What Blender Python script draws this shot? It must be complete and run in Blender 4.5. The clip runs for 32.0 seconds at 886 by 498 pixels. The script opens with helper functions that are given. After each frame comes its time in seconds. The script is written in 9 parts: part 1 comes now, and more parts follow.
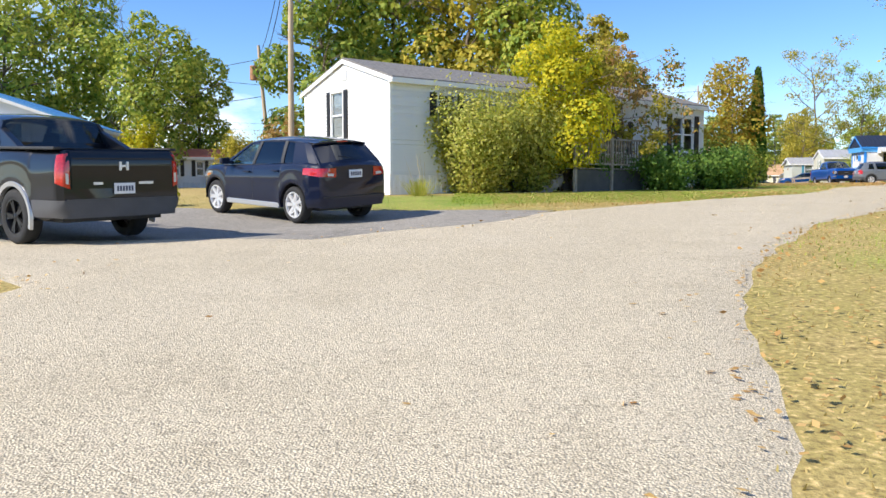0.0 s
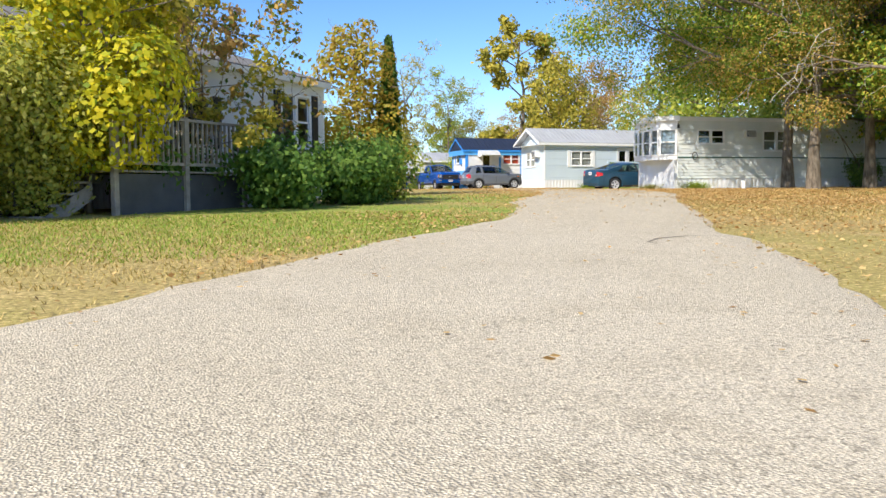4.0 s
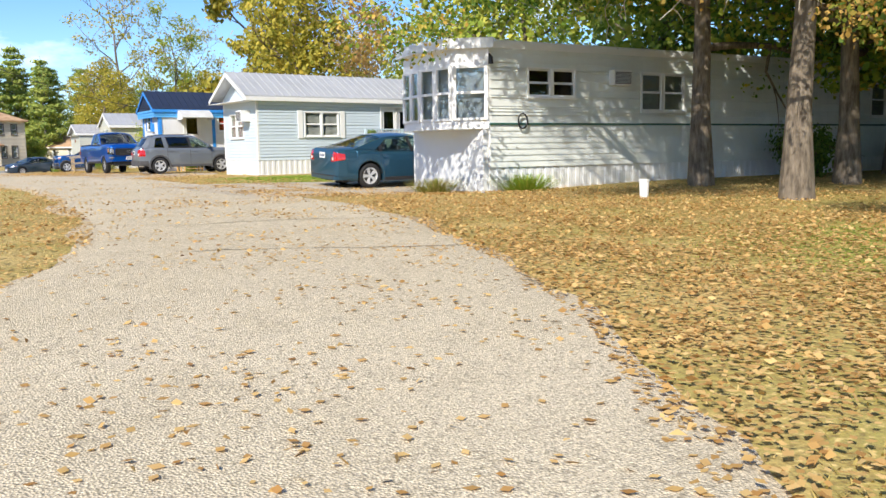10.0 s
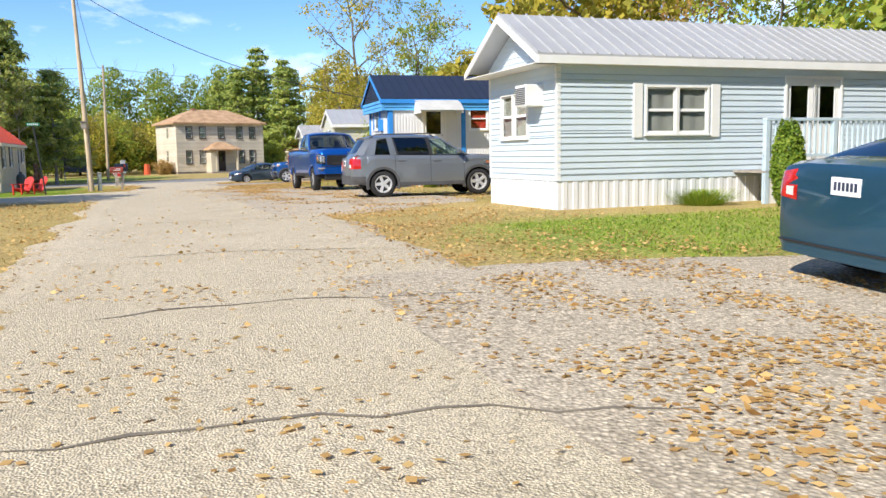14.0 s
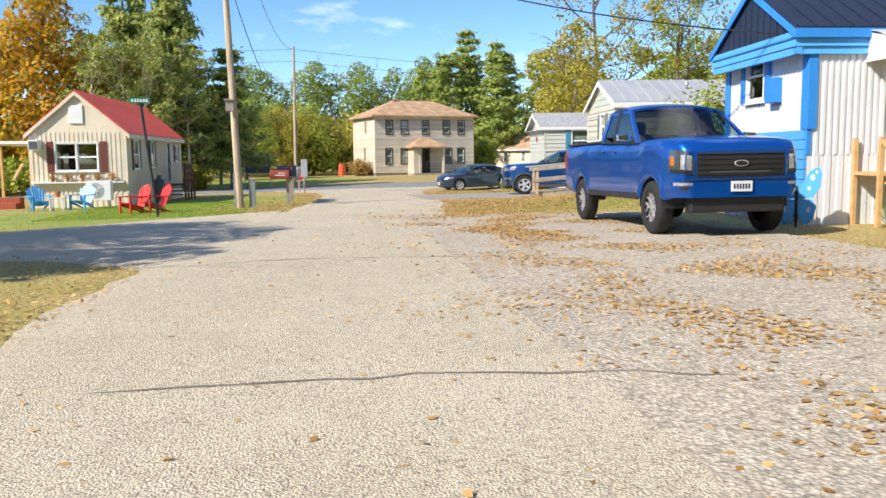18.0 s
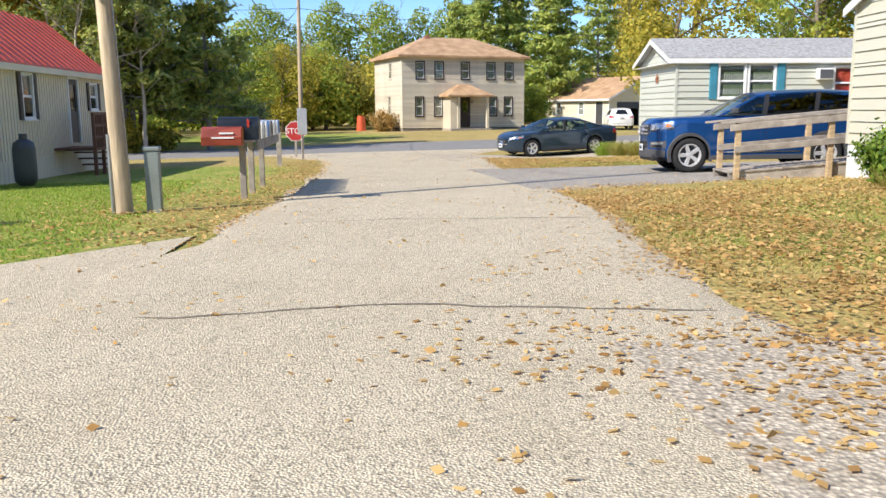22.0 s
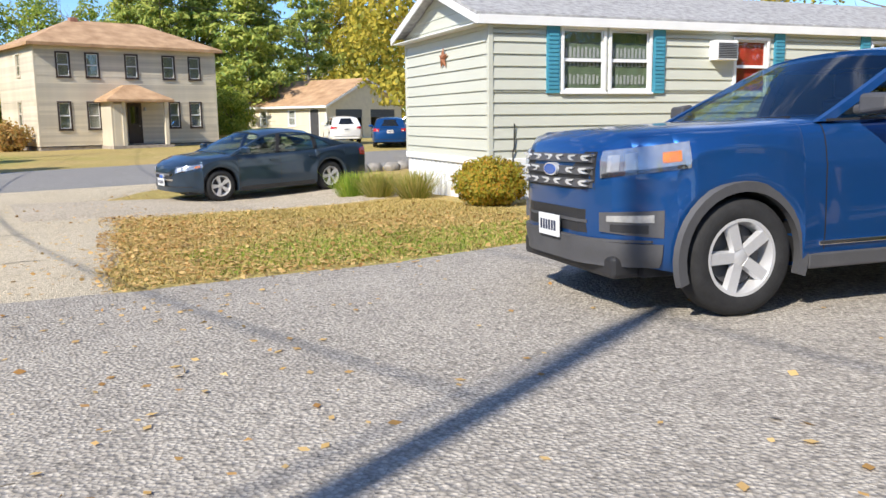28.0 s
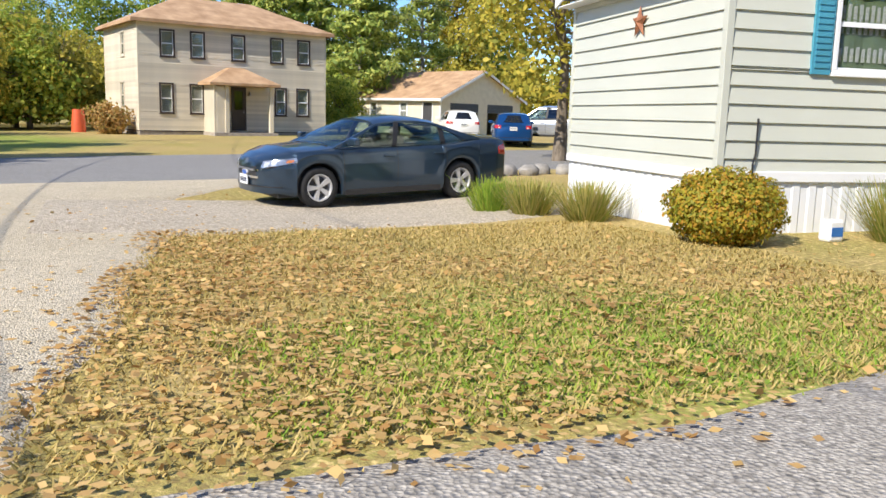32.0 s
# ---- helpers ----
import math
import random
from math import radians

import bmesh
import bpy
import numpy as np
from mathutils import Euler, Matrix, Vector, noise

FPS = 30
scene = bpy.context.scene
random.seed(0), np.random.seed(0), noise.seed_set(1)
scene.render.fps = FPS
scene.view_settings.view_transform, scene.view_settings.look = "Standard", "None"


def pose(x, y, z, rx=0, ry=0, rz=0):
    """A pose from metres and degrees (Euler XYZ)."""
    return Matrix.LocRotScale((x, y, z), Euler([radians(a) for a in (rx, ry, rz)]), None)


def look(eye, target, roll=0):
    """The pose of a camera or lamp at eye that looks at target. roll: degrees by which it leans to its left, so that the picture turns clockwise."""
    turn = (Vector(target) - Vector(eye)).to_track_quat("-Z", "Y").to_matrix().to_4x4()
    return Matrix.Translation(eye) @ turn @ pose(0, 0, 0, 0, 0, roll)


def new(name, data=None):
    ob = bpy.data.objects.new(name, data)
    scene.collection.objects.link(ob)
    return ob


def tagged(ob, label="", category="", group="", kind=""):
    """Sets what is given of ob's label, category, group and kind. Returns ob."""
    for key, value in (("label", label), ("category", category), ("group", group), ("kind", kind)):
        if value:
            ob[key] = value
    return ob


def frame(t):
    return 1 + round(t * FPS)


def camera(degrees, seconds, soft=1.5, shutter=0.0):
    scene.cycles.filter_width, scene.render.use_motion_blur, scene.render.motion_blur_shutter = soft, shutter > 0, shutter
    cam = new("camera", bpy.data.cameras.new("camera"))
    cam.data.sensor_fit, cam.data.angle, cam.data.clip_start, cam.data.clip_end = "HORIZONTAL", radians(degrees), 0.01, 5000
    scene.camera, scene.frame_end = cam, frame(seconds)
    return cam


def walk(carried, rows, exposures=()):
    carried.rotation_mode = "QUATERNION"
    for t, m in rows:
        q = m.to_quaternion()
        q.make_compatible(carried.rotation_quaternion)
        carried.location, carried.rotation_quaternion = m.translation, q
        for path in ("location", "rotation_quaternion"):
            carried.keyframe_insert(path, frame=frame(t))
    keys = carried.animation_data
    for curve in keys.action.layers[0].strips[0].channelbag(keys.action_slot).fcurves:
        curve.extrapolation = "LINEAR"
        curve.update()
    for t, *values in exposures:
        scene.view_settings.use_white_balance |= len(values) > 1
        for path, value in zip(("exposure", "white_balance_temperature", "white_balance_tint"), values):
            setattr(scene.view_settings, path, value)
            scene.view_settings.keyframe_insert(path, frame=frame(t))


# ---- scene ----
cam = camera(56.2, 32.0)
METRES, EYE, TILT, LEAN, TURN = 101.0, 1.05, 0.0, 0.0, 0.0
PATH = [
    (0, (0.98, 0.123, 1.263), (0.913, 2.117, 1.115), 0.0),
    (0.5, (0.982, 1.488, 1.323), (1.059, 3.481, 1.164), 0.0),
    (1, (0.973, 2.996, 1.379), (1.138, 4.982, 1.22), 0.3),
    (1.5, (1.024, 4.562, 1.449), (1.259, 6.542, 1.289), 0.5),
    (2, (1.198, 6.175, 1.508), (1.521, 8.142, 1.353), 0.5),
    (2.5, (1.508, 7.722, 1.527), (1.935, 9.67, 1.375), 0.3),
    (3, (1.947, 9.275, 1.54), (2.5, 11.192, 1.39), 0.2),
    (3.5, (2.499, 10.527, 1.552), (3.205, 12.393, 1.405), -0.2),
    (4, (3.186, 11.638, 1.544), (4.05, 13.436, 1.399), -0.3),
    (4.5, (4.011, 12.854, 1.594), (5.023, 14.573, 1.447), -0.5),
    (6.5, (9.367, 18.012, 2.24), (10.651, 19.535, 2.067), -0.5),
    (7, (10.503, 19.501, 2.309), (11.796, 21.016, 2.127), -0.5),
    (7.5, (11.602, 20.967, 2.363), (12.896, 22.48, 2.173), -0.5),
    (8, (12.627, 22.379, 2.384), (13.921, 23.891, 2.191), -0.4),
    (8.5, (13.695, 23.823, 2.402), (14.989, 25.334, 2.19), -0.7),
    (9, (14.698, 25.309, 2.462), (15.989, 26.818, 2.224), -1.0),
    (9.5, (15.745, 26.812, 2.449), (17.036, 28.32, 2.205), -0.9),
    (10, (16.746, 28.243, 2.421), (18.036, 29.753, 2.18), -0.8),
    (10.5, (17.71, 29.855, 2.408), (18.996, 31.368, 2.17), -0.6),
    (11, (18.654, 31.543, 2.427), (19.909, 33.083, 2.191), -0.6),
    (11.5, (19.567, 33.287, 2.477), (20.77, 34.867, 2.239), -0.5),
    (12, (20.362, 34.953, 2.477), (21.505, 36.577, 2.24), -0.3),
    (12.5, (21.146, 36.844, 2.55), (22.214, 38.517, 2.305), -0.8),
    (13, (21.852, 38.727, 2.548), (22.837, 40.45, 2.297), -0.8),
    (13.5, (22.471, 40.644, 2.547), (23.382, 42.408, 2.299), -1.0),
    (14, (23.022, 42.518, 2.609), (23.848, 44.325, 2.382), -0.9),
    (14.5, (23.545, 44.419, 2.658), (24.297, 46.26, 2.439), -0.9),
    (16.5, (24.885, 52.948, 2.644), (25.432, 54.859, 2.423), -0.9),
    (17, (25.14, 55.13, 2.647), (25.629, 57.058, 2.433), -0.9),
    (17.5, (25.305, 57.165, 2.632), (25.747, 59.103, 2.412), -0.7),
    (18, (25.469, 59.307, 2.626), (25.858, 61.256, 2.404), -0.6),
    (18.5, (25.594, 61.349, 2.618), (25.96, 63.303, 2.393), -0.6),
    (19, (25.74, 63.35, 2.604), (26.091, 65.305, 2.371), -0.6),
    (19.5, (25.903, 65.277, 2.619), (26.247, 67.231, 2.369), -0.5),
    (20, (26.084, 67.074, 2.598), (26.426, 69.027, 2.338), -0.5),
    (20.5, (26.233, 68.865, 2.522), (26.574, 70.817, 2.252), -0.5),
    (21, (26.387, 70.602, 2.518), (26.728, 72.549, 2.214), -0.3),
    (21.5, (26.554, 72.384, 2.483), (26.894, 74.329, 2.163), -0.3),
    (22, (26.726, 74.049, 2.472), (27.064, 75.992, 2.141), -0.3),
    (22.5, (26.898, 75.564, 2.441), (27.235, 77.507, 2.108), -0.4),
    (23, (27.129, 77.074, 2.402), (27.463, 79.019, 2.075), -0.5),
    (23.5, (27.429, 78.557, 2.384), (27.763, 80.501, 2.055), -0.5),
    (24, (27.798, 79.944, 2.372), (28.131, 81.889, 2.043), -0.5),
    (24.5, (28.153, 81.216, 2.334), (28.666, 83.121, 2.002), -0.4),
    (25, (28.632, 82.391, 2.297), (29.296, 84.248, 1.967), -0.6),
    (25.5, (29.109, 83.458, 2.276), (29.876, 85.275, 1.945), -1.0),
    (26, (29.543, 84.447, 2.327), (30.391, 86.229, 2.004), -1.2),
    (26.5, (29.978, 85.374, 2.311), (30.89, 87.126, 1.997), -1.2),
    (28.5, (31.194, 87.969, 2.357), (32.177, 89.682, 2.046), -0.6),
    (29, (31.426, 88.552, 2.327), (32.412, 90.265, 2.017), -0.6),
    (29.5, (31.681, 89.149, 2.297), (32.666, 90.863, 1.993), -0.3),
    (30, (31.89, 89.736, 2.272), (32.862, 91.458, 1.975), 0.4),
    (30.5, (32.055, 90.309, 2.249), (32.995, 92.049, 1.951), 0.7),
    (31, (32.147, 90.897, 2.213), (33.038, 92.662, 1.908), 1.1),
    (31.5, (32.22, 91.451, 2.195), (33.049, 93.244, 1.883), 1.4),
    (32, (32.264, 91.908, 2.169), (33.032, 93.727, 1.855), 1.6),
]
walk(cam, [(t, look(eye, target, roll)) for t, eye, target, roll in PATH])

# ---- light ----
SUN_FROM = Vector((-0.90, -0.43, 0.80)).normalized()
world = bpy.data.worlds.new("sky")
scene.world = world
world.use_nodes = True
wn, wl = world.node_tree.nodes, world.node_tree.links
sky = wn.new("ShaderNodeTexSky")
sky.sky_type, sky.sun_disc = "NISHITA", False
sky.sun_elevation = math.asin(SUN_FROM.z)
sky.sun_rotation = math.atan2(SUN_FROM.x, SUN_FROM.y)
sky.altitude, sky.air_density, sky.dust_density, sky.ozone_density = 400, 0.85, 0.05, 4.0
wtc, wmap, wno = wn.new("ShaderNodeTexCoord"), wn.new("ShaderNodeMapping"), wn.new("ShaderNodeTexNoise")
wmap.inputs["Scale"].default_value = (1.0, 1.0, 2.6)
wmap.inputs["Location"].default_value = (0.35, 0.1, 0.3)
wno.inputs["Scale"].default_value, wno.inputs["Detail"].default_value, wno.inputs["Roughness"].default_value = 3.2, 7.0, 0.58
wramp, wmix = wn.new("ShaderNodeValToRGB"), wn.new("ShaderNodeMix")
wramp.color_ramp.elements[0].position, wramp.color_ramp.elements[1].position = 0.55, 0.72
wmix.data_type = "RGBA"
wl.new(wtc.outputs["Generated"], wmap.inputs["Vector"])
wl.new(wmap.outputs["Vector"], wno.inputs["Vector"])
wl.new(wno.outputs["Fac"], wramp.inputs["Fac"])
wl.new(wramp.outputs["Color"], wmix.inputs[0])
whs = wn.new("ShaderNodeHueSaturation")
whs.inputs["Hue"].default_value, whs.inputs["Saturation"].default_value, whs.inputs["Value"].default_value = 0.506, 1.16, 1.0
wl.new(sky.outputs["Color"], whs.inputs["Color"])
wl.new(whs.outputs["Color"], wmix.inputs[6])
wmix.inputs[7].default_value = (8.0, 8.2, 8.6, 1)
wl.new(wmix.outputs[2], wn["Background"].inputs["Color"])
wn["Background"].inputs["Strength"].default_value = 0.155
sun_data = bpy.data.lights.new("sun", "SUN")
sun_data.energy, sun_data.angle, sun_data.color = 4.9, radians(0.53), (1.0, 0.93, 0.82)
sun = new("sun", sun_data)
sun.matrix_world = look(SUN_FROM * 50, (0, 0, 0))
scene.view_settings.exposure = 0.46


# ---- materials ----
MATS = {}


def mat(name, col, rough=0.6, metal=0.0, var=0.12, scale=3.0, bump=0.15, bscale=60.0, col2=None, rnd=0.0, spec=0.5, coat=0.0,
        stretch=(1, 1, 1), isl=0.0, trans=0.0):
    """A procedural surface: two scales of noise in colour, a fine bump, and optional chance by object or island."""
    if name in MATS:
        return MATS[name]
    m = bpy.data.materials.new(name)
    m.use_nodes = True
    nt = m.node_tree
    n, l = nt.nodes, nt.links
    b = n["Principled BSDF"]
    b.inputs["Roughness"].default_value, b.inputs["Metallic"].default_value = rough, metal
    b.inputs["Specular IOR Level"].default_value = spec
    b.inputs["Coat Weight"].default_value, b.inputs["Coat Roughness"].default_value = coat, 0.04
    tc, mp, no, nf = (n.new("ShaderNode" + k) for k in ("TexCoord", "Mapping", "TexNoise", "TexNoise"))
    mp.inputs["Scale"].default_value = stretch
    l.new(tc.outputs["Object"], mp.inputs["Vector"])
    for k, sc in ((no, scale), (nf, bscale)):
        l.new(mp.outputs["Vector"], k.inputs["Vector"])
        k.inputs["Scale"].default_value, k.inputs["Detail"].default_value = sc, 4.0
    add = n.new("ShaderNodeMath")
    add.operation = "MULTIPLY_ADD"
    add.inputs[1].default_value = 0.35
    l.new(nf.outputs["Fac"], add.inputs[0])
    l.new(no.outputs["Fac"], add.inputs[2])
    ramp = n.new("ShaderNodeValToRGB")
    ramp.color_ramp.elements[0].position, ramp.color_ramp.elements[1].position = 0.45, 0.90
    c2 = col2 or tuple(min(1, c * (1 + var)) for c in col)
    ramp.color_ramp.elements[0].color = (*[c * (1 - var) for c in col], 1)
    ramp.color_ramp.elements[1].color = (*c2, 1)
    l.new(add.outputs[0], ramp.inputs["Fac"])
    out = ramp.outputs["Color"]
    for on, node, sock in ((rnd, "ShaderNodeObjectInfo", "Random"), (isl, "ShaderNodeNewGeometry", "Random Per Island")):
        if on:
            src, hs, mr = n.new(node), n.new("ShaderNodeHueSaturation"), n.new("ShaderNodeMapRange")
            mr.inputs["To Min"].default_value, mr.inputs["To Max"].default_value = 1 - on, 1 + on
            l.new(src.outputs[sock], mr.inputs["Value"])
            l.new(mr.outputs["Result"], hs.inputs["Value"])
            l.new(out, hs.inputs["Color"])
            out = hs.outputs["Color"]
    l.new(out, b.inputs["Base Color"])
    if bump:
        bu = n.new("ShaderNodeBump")
        bu.inputs["Strength"].default_value, bu.inputs["Distance"].default_value = bump, 0.01
        l.new(nf.outputs["Fac"], bu.inputs["Height"])
        l.new(bu.outputs["Normal"], b.inputs["Normal"])
    if trans:
        tr, mx, ad = n.new("ShaderNodeBsdfTranslucent"), n.new("ShaderNodeMixShader"), n["Material Output"]
        mx.inputs[0].default_value = trans
        l.new(out, tr.inputs["Color"])
        l.new(b.outputs[0], mx.inputs[1])
        l.new(tr.outputs[0], mx.inputs[2])
        l.new(mx.outputs[0], ad.inputs["Surface"])
    MATS[name] = m
    return m


def glass(name, tint, gloss=0.04, low=0.06):
    if name in MATS:
        return MATS[name]
    m = bpy.data.materials.new(name)
    m.use_nodes = True
    n, l = m.node_tree.nodes, m.node_tree.links
    n.remove(n["Principled BSDF"])
    t, g, mx, lw, pw, mr = (n.new("ShaderNode" + k) for k in ("BsdfTransparent", "BsdfGlossy", "MixShader", "LayerWeight", "Math", "MapRange"))
    t.inputs["Color"].default_value = (*tint, 1)
    g.inputs["Roughness"].default_value = gloss
    lw.inputs["Blend"].default_value = 0.5
    pw.operation = "POWER"
    pw.inputs[1].default_value = 4.5
    l.new(lw.outputs["Facing"], pw.inputs[0])
    mr.inputs["To Min"].default_value, mr.inputs["To Max"].default_value = low, 1.0
    l.new(pw.outputs[0], mr.inputs["Value"])
    l.new(mr.outputs["Result"], mx.inputs[0])
    l.new(t.outputs[0], mx.inputs[1])
    l.new(g.outputs[0], mx.inputs[2])
    l.new(mx.outputs[0], n["Material Output"].inputs["Surface"])
    MATS[name] = m
    return m


def ground_mat(name, cols, scales, bump, rough=0.95, fine=45.0, cracks=0.0, pebbles=0.0, zones=(), fleck=22.0):
    """Ground cover: three colours mixed by two scales of world-size noise, with pebbles and cracks where asked."""
    m = bpy.data.materials.new(name)
    m.use_nodes = True
    n, l = m.node_tree.nodes, m.node_tree.links
    b = n["Principled BSDF"]
    b.inputs["Roughness"].default_value, b.inputs["Specular IOR Level"].default_value = rough, 0.2
    tc = n.new("ShaderNodeTexCoord")

    def noise_tex(sc, det=5.0, rg=0.6):
        k = n.new("ShaderNodeTexNoise")
        k.inputs["Scale"].default_value, k.inputs["Detail"].default_value, k.inputs["Roughness"].default_value = sc, det, rg
        l.new(tc.outputs["Object"], k.inputs["Vector"])
        return k

    def mixed(fac, a, c, lo=0.42, hi=0.62):
        r, x = n.new("ShaderNodeMapRange"), n.new("ShaderNodeMix")
        r.inputs["From Min"].default_value, r.inputs["From Max"].default_value = lo, hi
        l.new(fac, r.inputs["Value"])
        x.data_type = "RGBA"
        l.new(r.outputs["Result"], x.inputs[0])
        for sock, v in ((x.inputs[6], a), (x.inputs[7], c)):
            if isinstance(v, tuple):
                sock.default_value = (*v, 1)
            else:
                l.new(v, sock)
        return x.outputs[2]

    big, mid, fin = noise_tex(scales[0]), noise_tex(scales[1]), noise_tex(fine, 3.0, 0.7)
    out = mixed(big.outputs["Fac"], cols[0], cols[1])
    out = mixed(mid.outputs["Fac"], out, cols[2], 0.5, 0.72)
    green = None
    for zx, zy, zr in zones:
        dist, sub = n.new("ShaderNodeVectorMath"), n.new("ShaderNodeMapRange")
        dist.operation = "DISTANCE"
        dist.inputs[1].default_value = (zx, zy, gz(zx, zy))
        l.new(tc.outputs["Object"], dist.inputs[0])
        sub.inputs["From Min"].default_value, sub.inputs["From Max"].default_value = zr * 1.35, zr * 0.45
        l.new(dist.outputs["Value"], sub.inputs["Value"])
        if green is None:
            green = sub.outputs["Result"]
        else:
            mx = n.new("ShaderNodeMath")
            mx.operation = "MAXIMUM"
            l.new(green, mx.inputs[0])
            l.new(sub.outputs["Result"], mx.inputs[1])
            green = mx.outputs[0]
    if green is not None:
        lush, ad = mixed(mid.outputs["Fac"], (0.17, 0.30, 0.03), (0.33, 0.37, 0.065), 0.42, 0.70), n.new("ShaderNodeMath")
        ad.operation = "MULTIPLY_ADD"
        ad.inputs[1].default_value = 1.1
        l.new(green, ad.inputs[0])
        l.new(mid.outputs["Fac"], ad.inputs[2])
        out = mixed(ad.outputs[0], out, lush, 0.75, 1.25)
    fl = noise_tex(fleck, 2.0, 0.5)
    out = mixed(fl.outputs["Fac"], tuple(c * 0.52 for c in cols[0]), out, 0.33, 0.47)
    out = mixed(fl.outputs["Fac"], out, tuple(min(1, c * 1.4) for c in cols[2]), 0.56, 0.72)
    dark = tuple(c * 0.62 for c in cols[0])
    out = mixed(fin.outputs["Fac"], dark, out, 0.28, 0.52)
    height = fin.outputs["Fac"]
    if pebbles:
        v = n.new("ShaderNodeTexVoronoi")
        v.inputs["Scale"].default_value = pebbles
        l.new(tc.outputs["Object"], v.inputs["Vector"])
        sep = n.new("ShaderNodeSeparateColor")
        l.new(v.outputs["Color"], sep.inputs[0])
        out = mixed(sep.outputs[0], out, tuple(min(1, c * 1.5) for c in cols[0]), 0.55, 1.1)
        out = mixed(v.outputs["Distance"], out, tuple(c * 0.6 for c in cols[0]), 0.40, 1.0)
        height = v.outputs["Distance"]
    if cracks:
        v, nz = n.new("ShaderNodeTexVoronoi"), noise_tex(1.3, 4.0)
        v.feature = "DISTANCE_TO_EDGE"
        v.inputs["Scale"].default_value = cracks
        add = n.new("ShaderNodeMixRGB")
        add.blend_type, add.inputs[0].default_value = "ADD", 0.9
        l.new(tc.outputs["Object"], add.inputs[1])
        l.new(nz.outputs["Color"], add.inputs[2])
        l.new(add.outputs[0], v.inputs["Vector"])
        out = mixed(v.outputs["Distance"], tuple(c * 0.55 for c in cols[0]), out, 0.001, 0.007)
    l.new(out, b.inputs["Base Color"])
    bu = n.new("ShaderNodeBump")
    bu.inputs["Strength"].default_value, bu.inputs["Distance"].default_value = bump, 0.02
    l.new(height, bu.inputs["Height"])
    l.new(bu.outputs["Normal"], b.inputs["Normal"])
    MATS[name] = m
    return m


WHITE = mat("white_vinyl", (0.72, 0.73, 0.745), 0.45, var=0.05, scale=0.8, bump=0.04)
TRIM = mat("white_trim", (0.79, 0.79, 0.785), 0.4, var=0.04, bump=0.03)
PALE_BLUE = mat("pale_blue_vinyl", (0.56, 0.645, 0.715), 0.45, var=0.05, scale=0.8, bump=0.04)
CREAM = mat("cream_metal_siding", (0.56, 0.54, 0.43), 0.42, var=0.05, scale=0.7, bump=0.04)
PALE_CREAM = mat("pale_cream_siding", (0.54, 0.55, 0.475), 0.42, var=0.05, scale=0.7, bump=0.04)
BEIGE = mat("beige_clapboard", (0.62, 0.555, 0.44), 0.7, var=0.12, scale=0.9, bump=0.15, rnd=0.13)
TAN = mat("tan_ribbed_siding", (0.71, 0.625, 0.485), 0.55, var=0.08, scale=0.9, bump=0.06)
BAYWALL = mat("pale_green_white_siding", (0.68, 0.71, 0.69), 0.5, var=0.10, scale=1.2, bump=0.06)
BRIGHT_BLUE = mat("bright_blue_paint", (0.035, 0.25, 0.68), 0.45, var=0.10, scale=2, bump=0.04)
NAVY_ROOF = mat("navy_metal_roof", (0.014, 0.024, 0.055), 0.55, var=0.15, scale=1.5, bump=0.05)
GREY_ROOF = mat("grey_metal_roof", (0.47, 0.475, 0.48), 0.48, 0.3, var=0.10, scale=0.9, bump=0.05)
OLD_SHINGLE = mat("weathered_grey_shingle", (0.19, 0.18, 0.17), 0.95, var=0.35, scale=9, bump=0.5)
GREY_SHINGLE = mat("grey_shingle_roof", (0.34, 0.335, 0.33), 0.9, var=0.35, scale=9, bump=0.5)
BROWN_SHINGLE = mat("tan_shingle_roof", (0.46, 0.27, 0.14), 0.9, var=0.28, scale=1.6, bump=0.5, col2=(0.55, 0.36, 0.21))
RED_ROOF = mat("red_metal_roof", (0.62, 0.10, 0.06), 0.45, var=0.15, scale=1.0, bump=0.05)
BLUE_ROOF = mat("blue_metal_roof", (0.10, 0.30, 0.55), 0.4, var=0.12, bump=0.04)
BLACK = mat("black_shutter", (0.015, 0.015, 0.018), 0.5, bump=0.05)
TEAL = mat("teal_shutter", (0.065, 0.29, 0.40), 0.5, var=0.10, bump=0.05)
MAROON = mat("maroon_shutter", (0.16, 0.04, 0.03), 0.5, var=0.1, bump=0.05)
DARK_BROWN = mat("dark_window_trim", (0.05, 0.035, 0.03), 0.5, bump=0.05)
# near-black: the shade of unlit rooms is put into this colour
ROOM = mat("room_shade", (0.06, 0.055, 0.05), 0.9, bump=0)
CURTAIN = mat("pale_curtain", (0.60, 0.59, 0.55), 0.9, var=0.2, scale=6, stretch=(14, 14, 0.4), bump=0.2)
GREEN_BLIND = mat("dark_green_curtain", (0.24, 0.32, 0.19), 0.8, var=0.15, bump=0.05)
PALE_BLIND = mat("grey_blind", (0.50, 0.51, 0.51), 0.8, var=0.08, scale=5, bump=0.05)
RED_CURTAIN = mat("red_curtain", (0.80, 0.085, 0.05), 0.9, var=0.2, scale=6, bump=0.1)
WOOD = mat("weathered_wood", (0.50, 0.365, 0.215), 0.85, var=0.30, scale=5, stretch=(1, 1, 6), bump=0.4, bscale=25, rnd=0.12)
GREYWOOD = mat("grey_weathered_wood", (0.33, 0.29, 0.25), 0.9, var=0.30, scale=5, bump=0.4, bscale=30, rnd=0.15)
DECKWOOD = mat("brown_deck_stain", (0.17, 0.07, 0.04), 0.7, var=0.25, scale=4, bump=0.2)
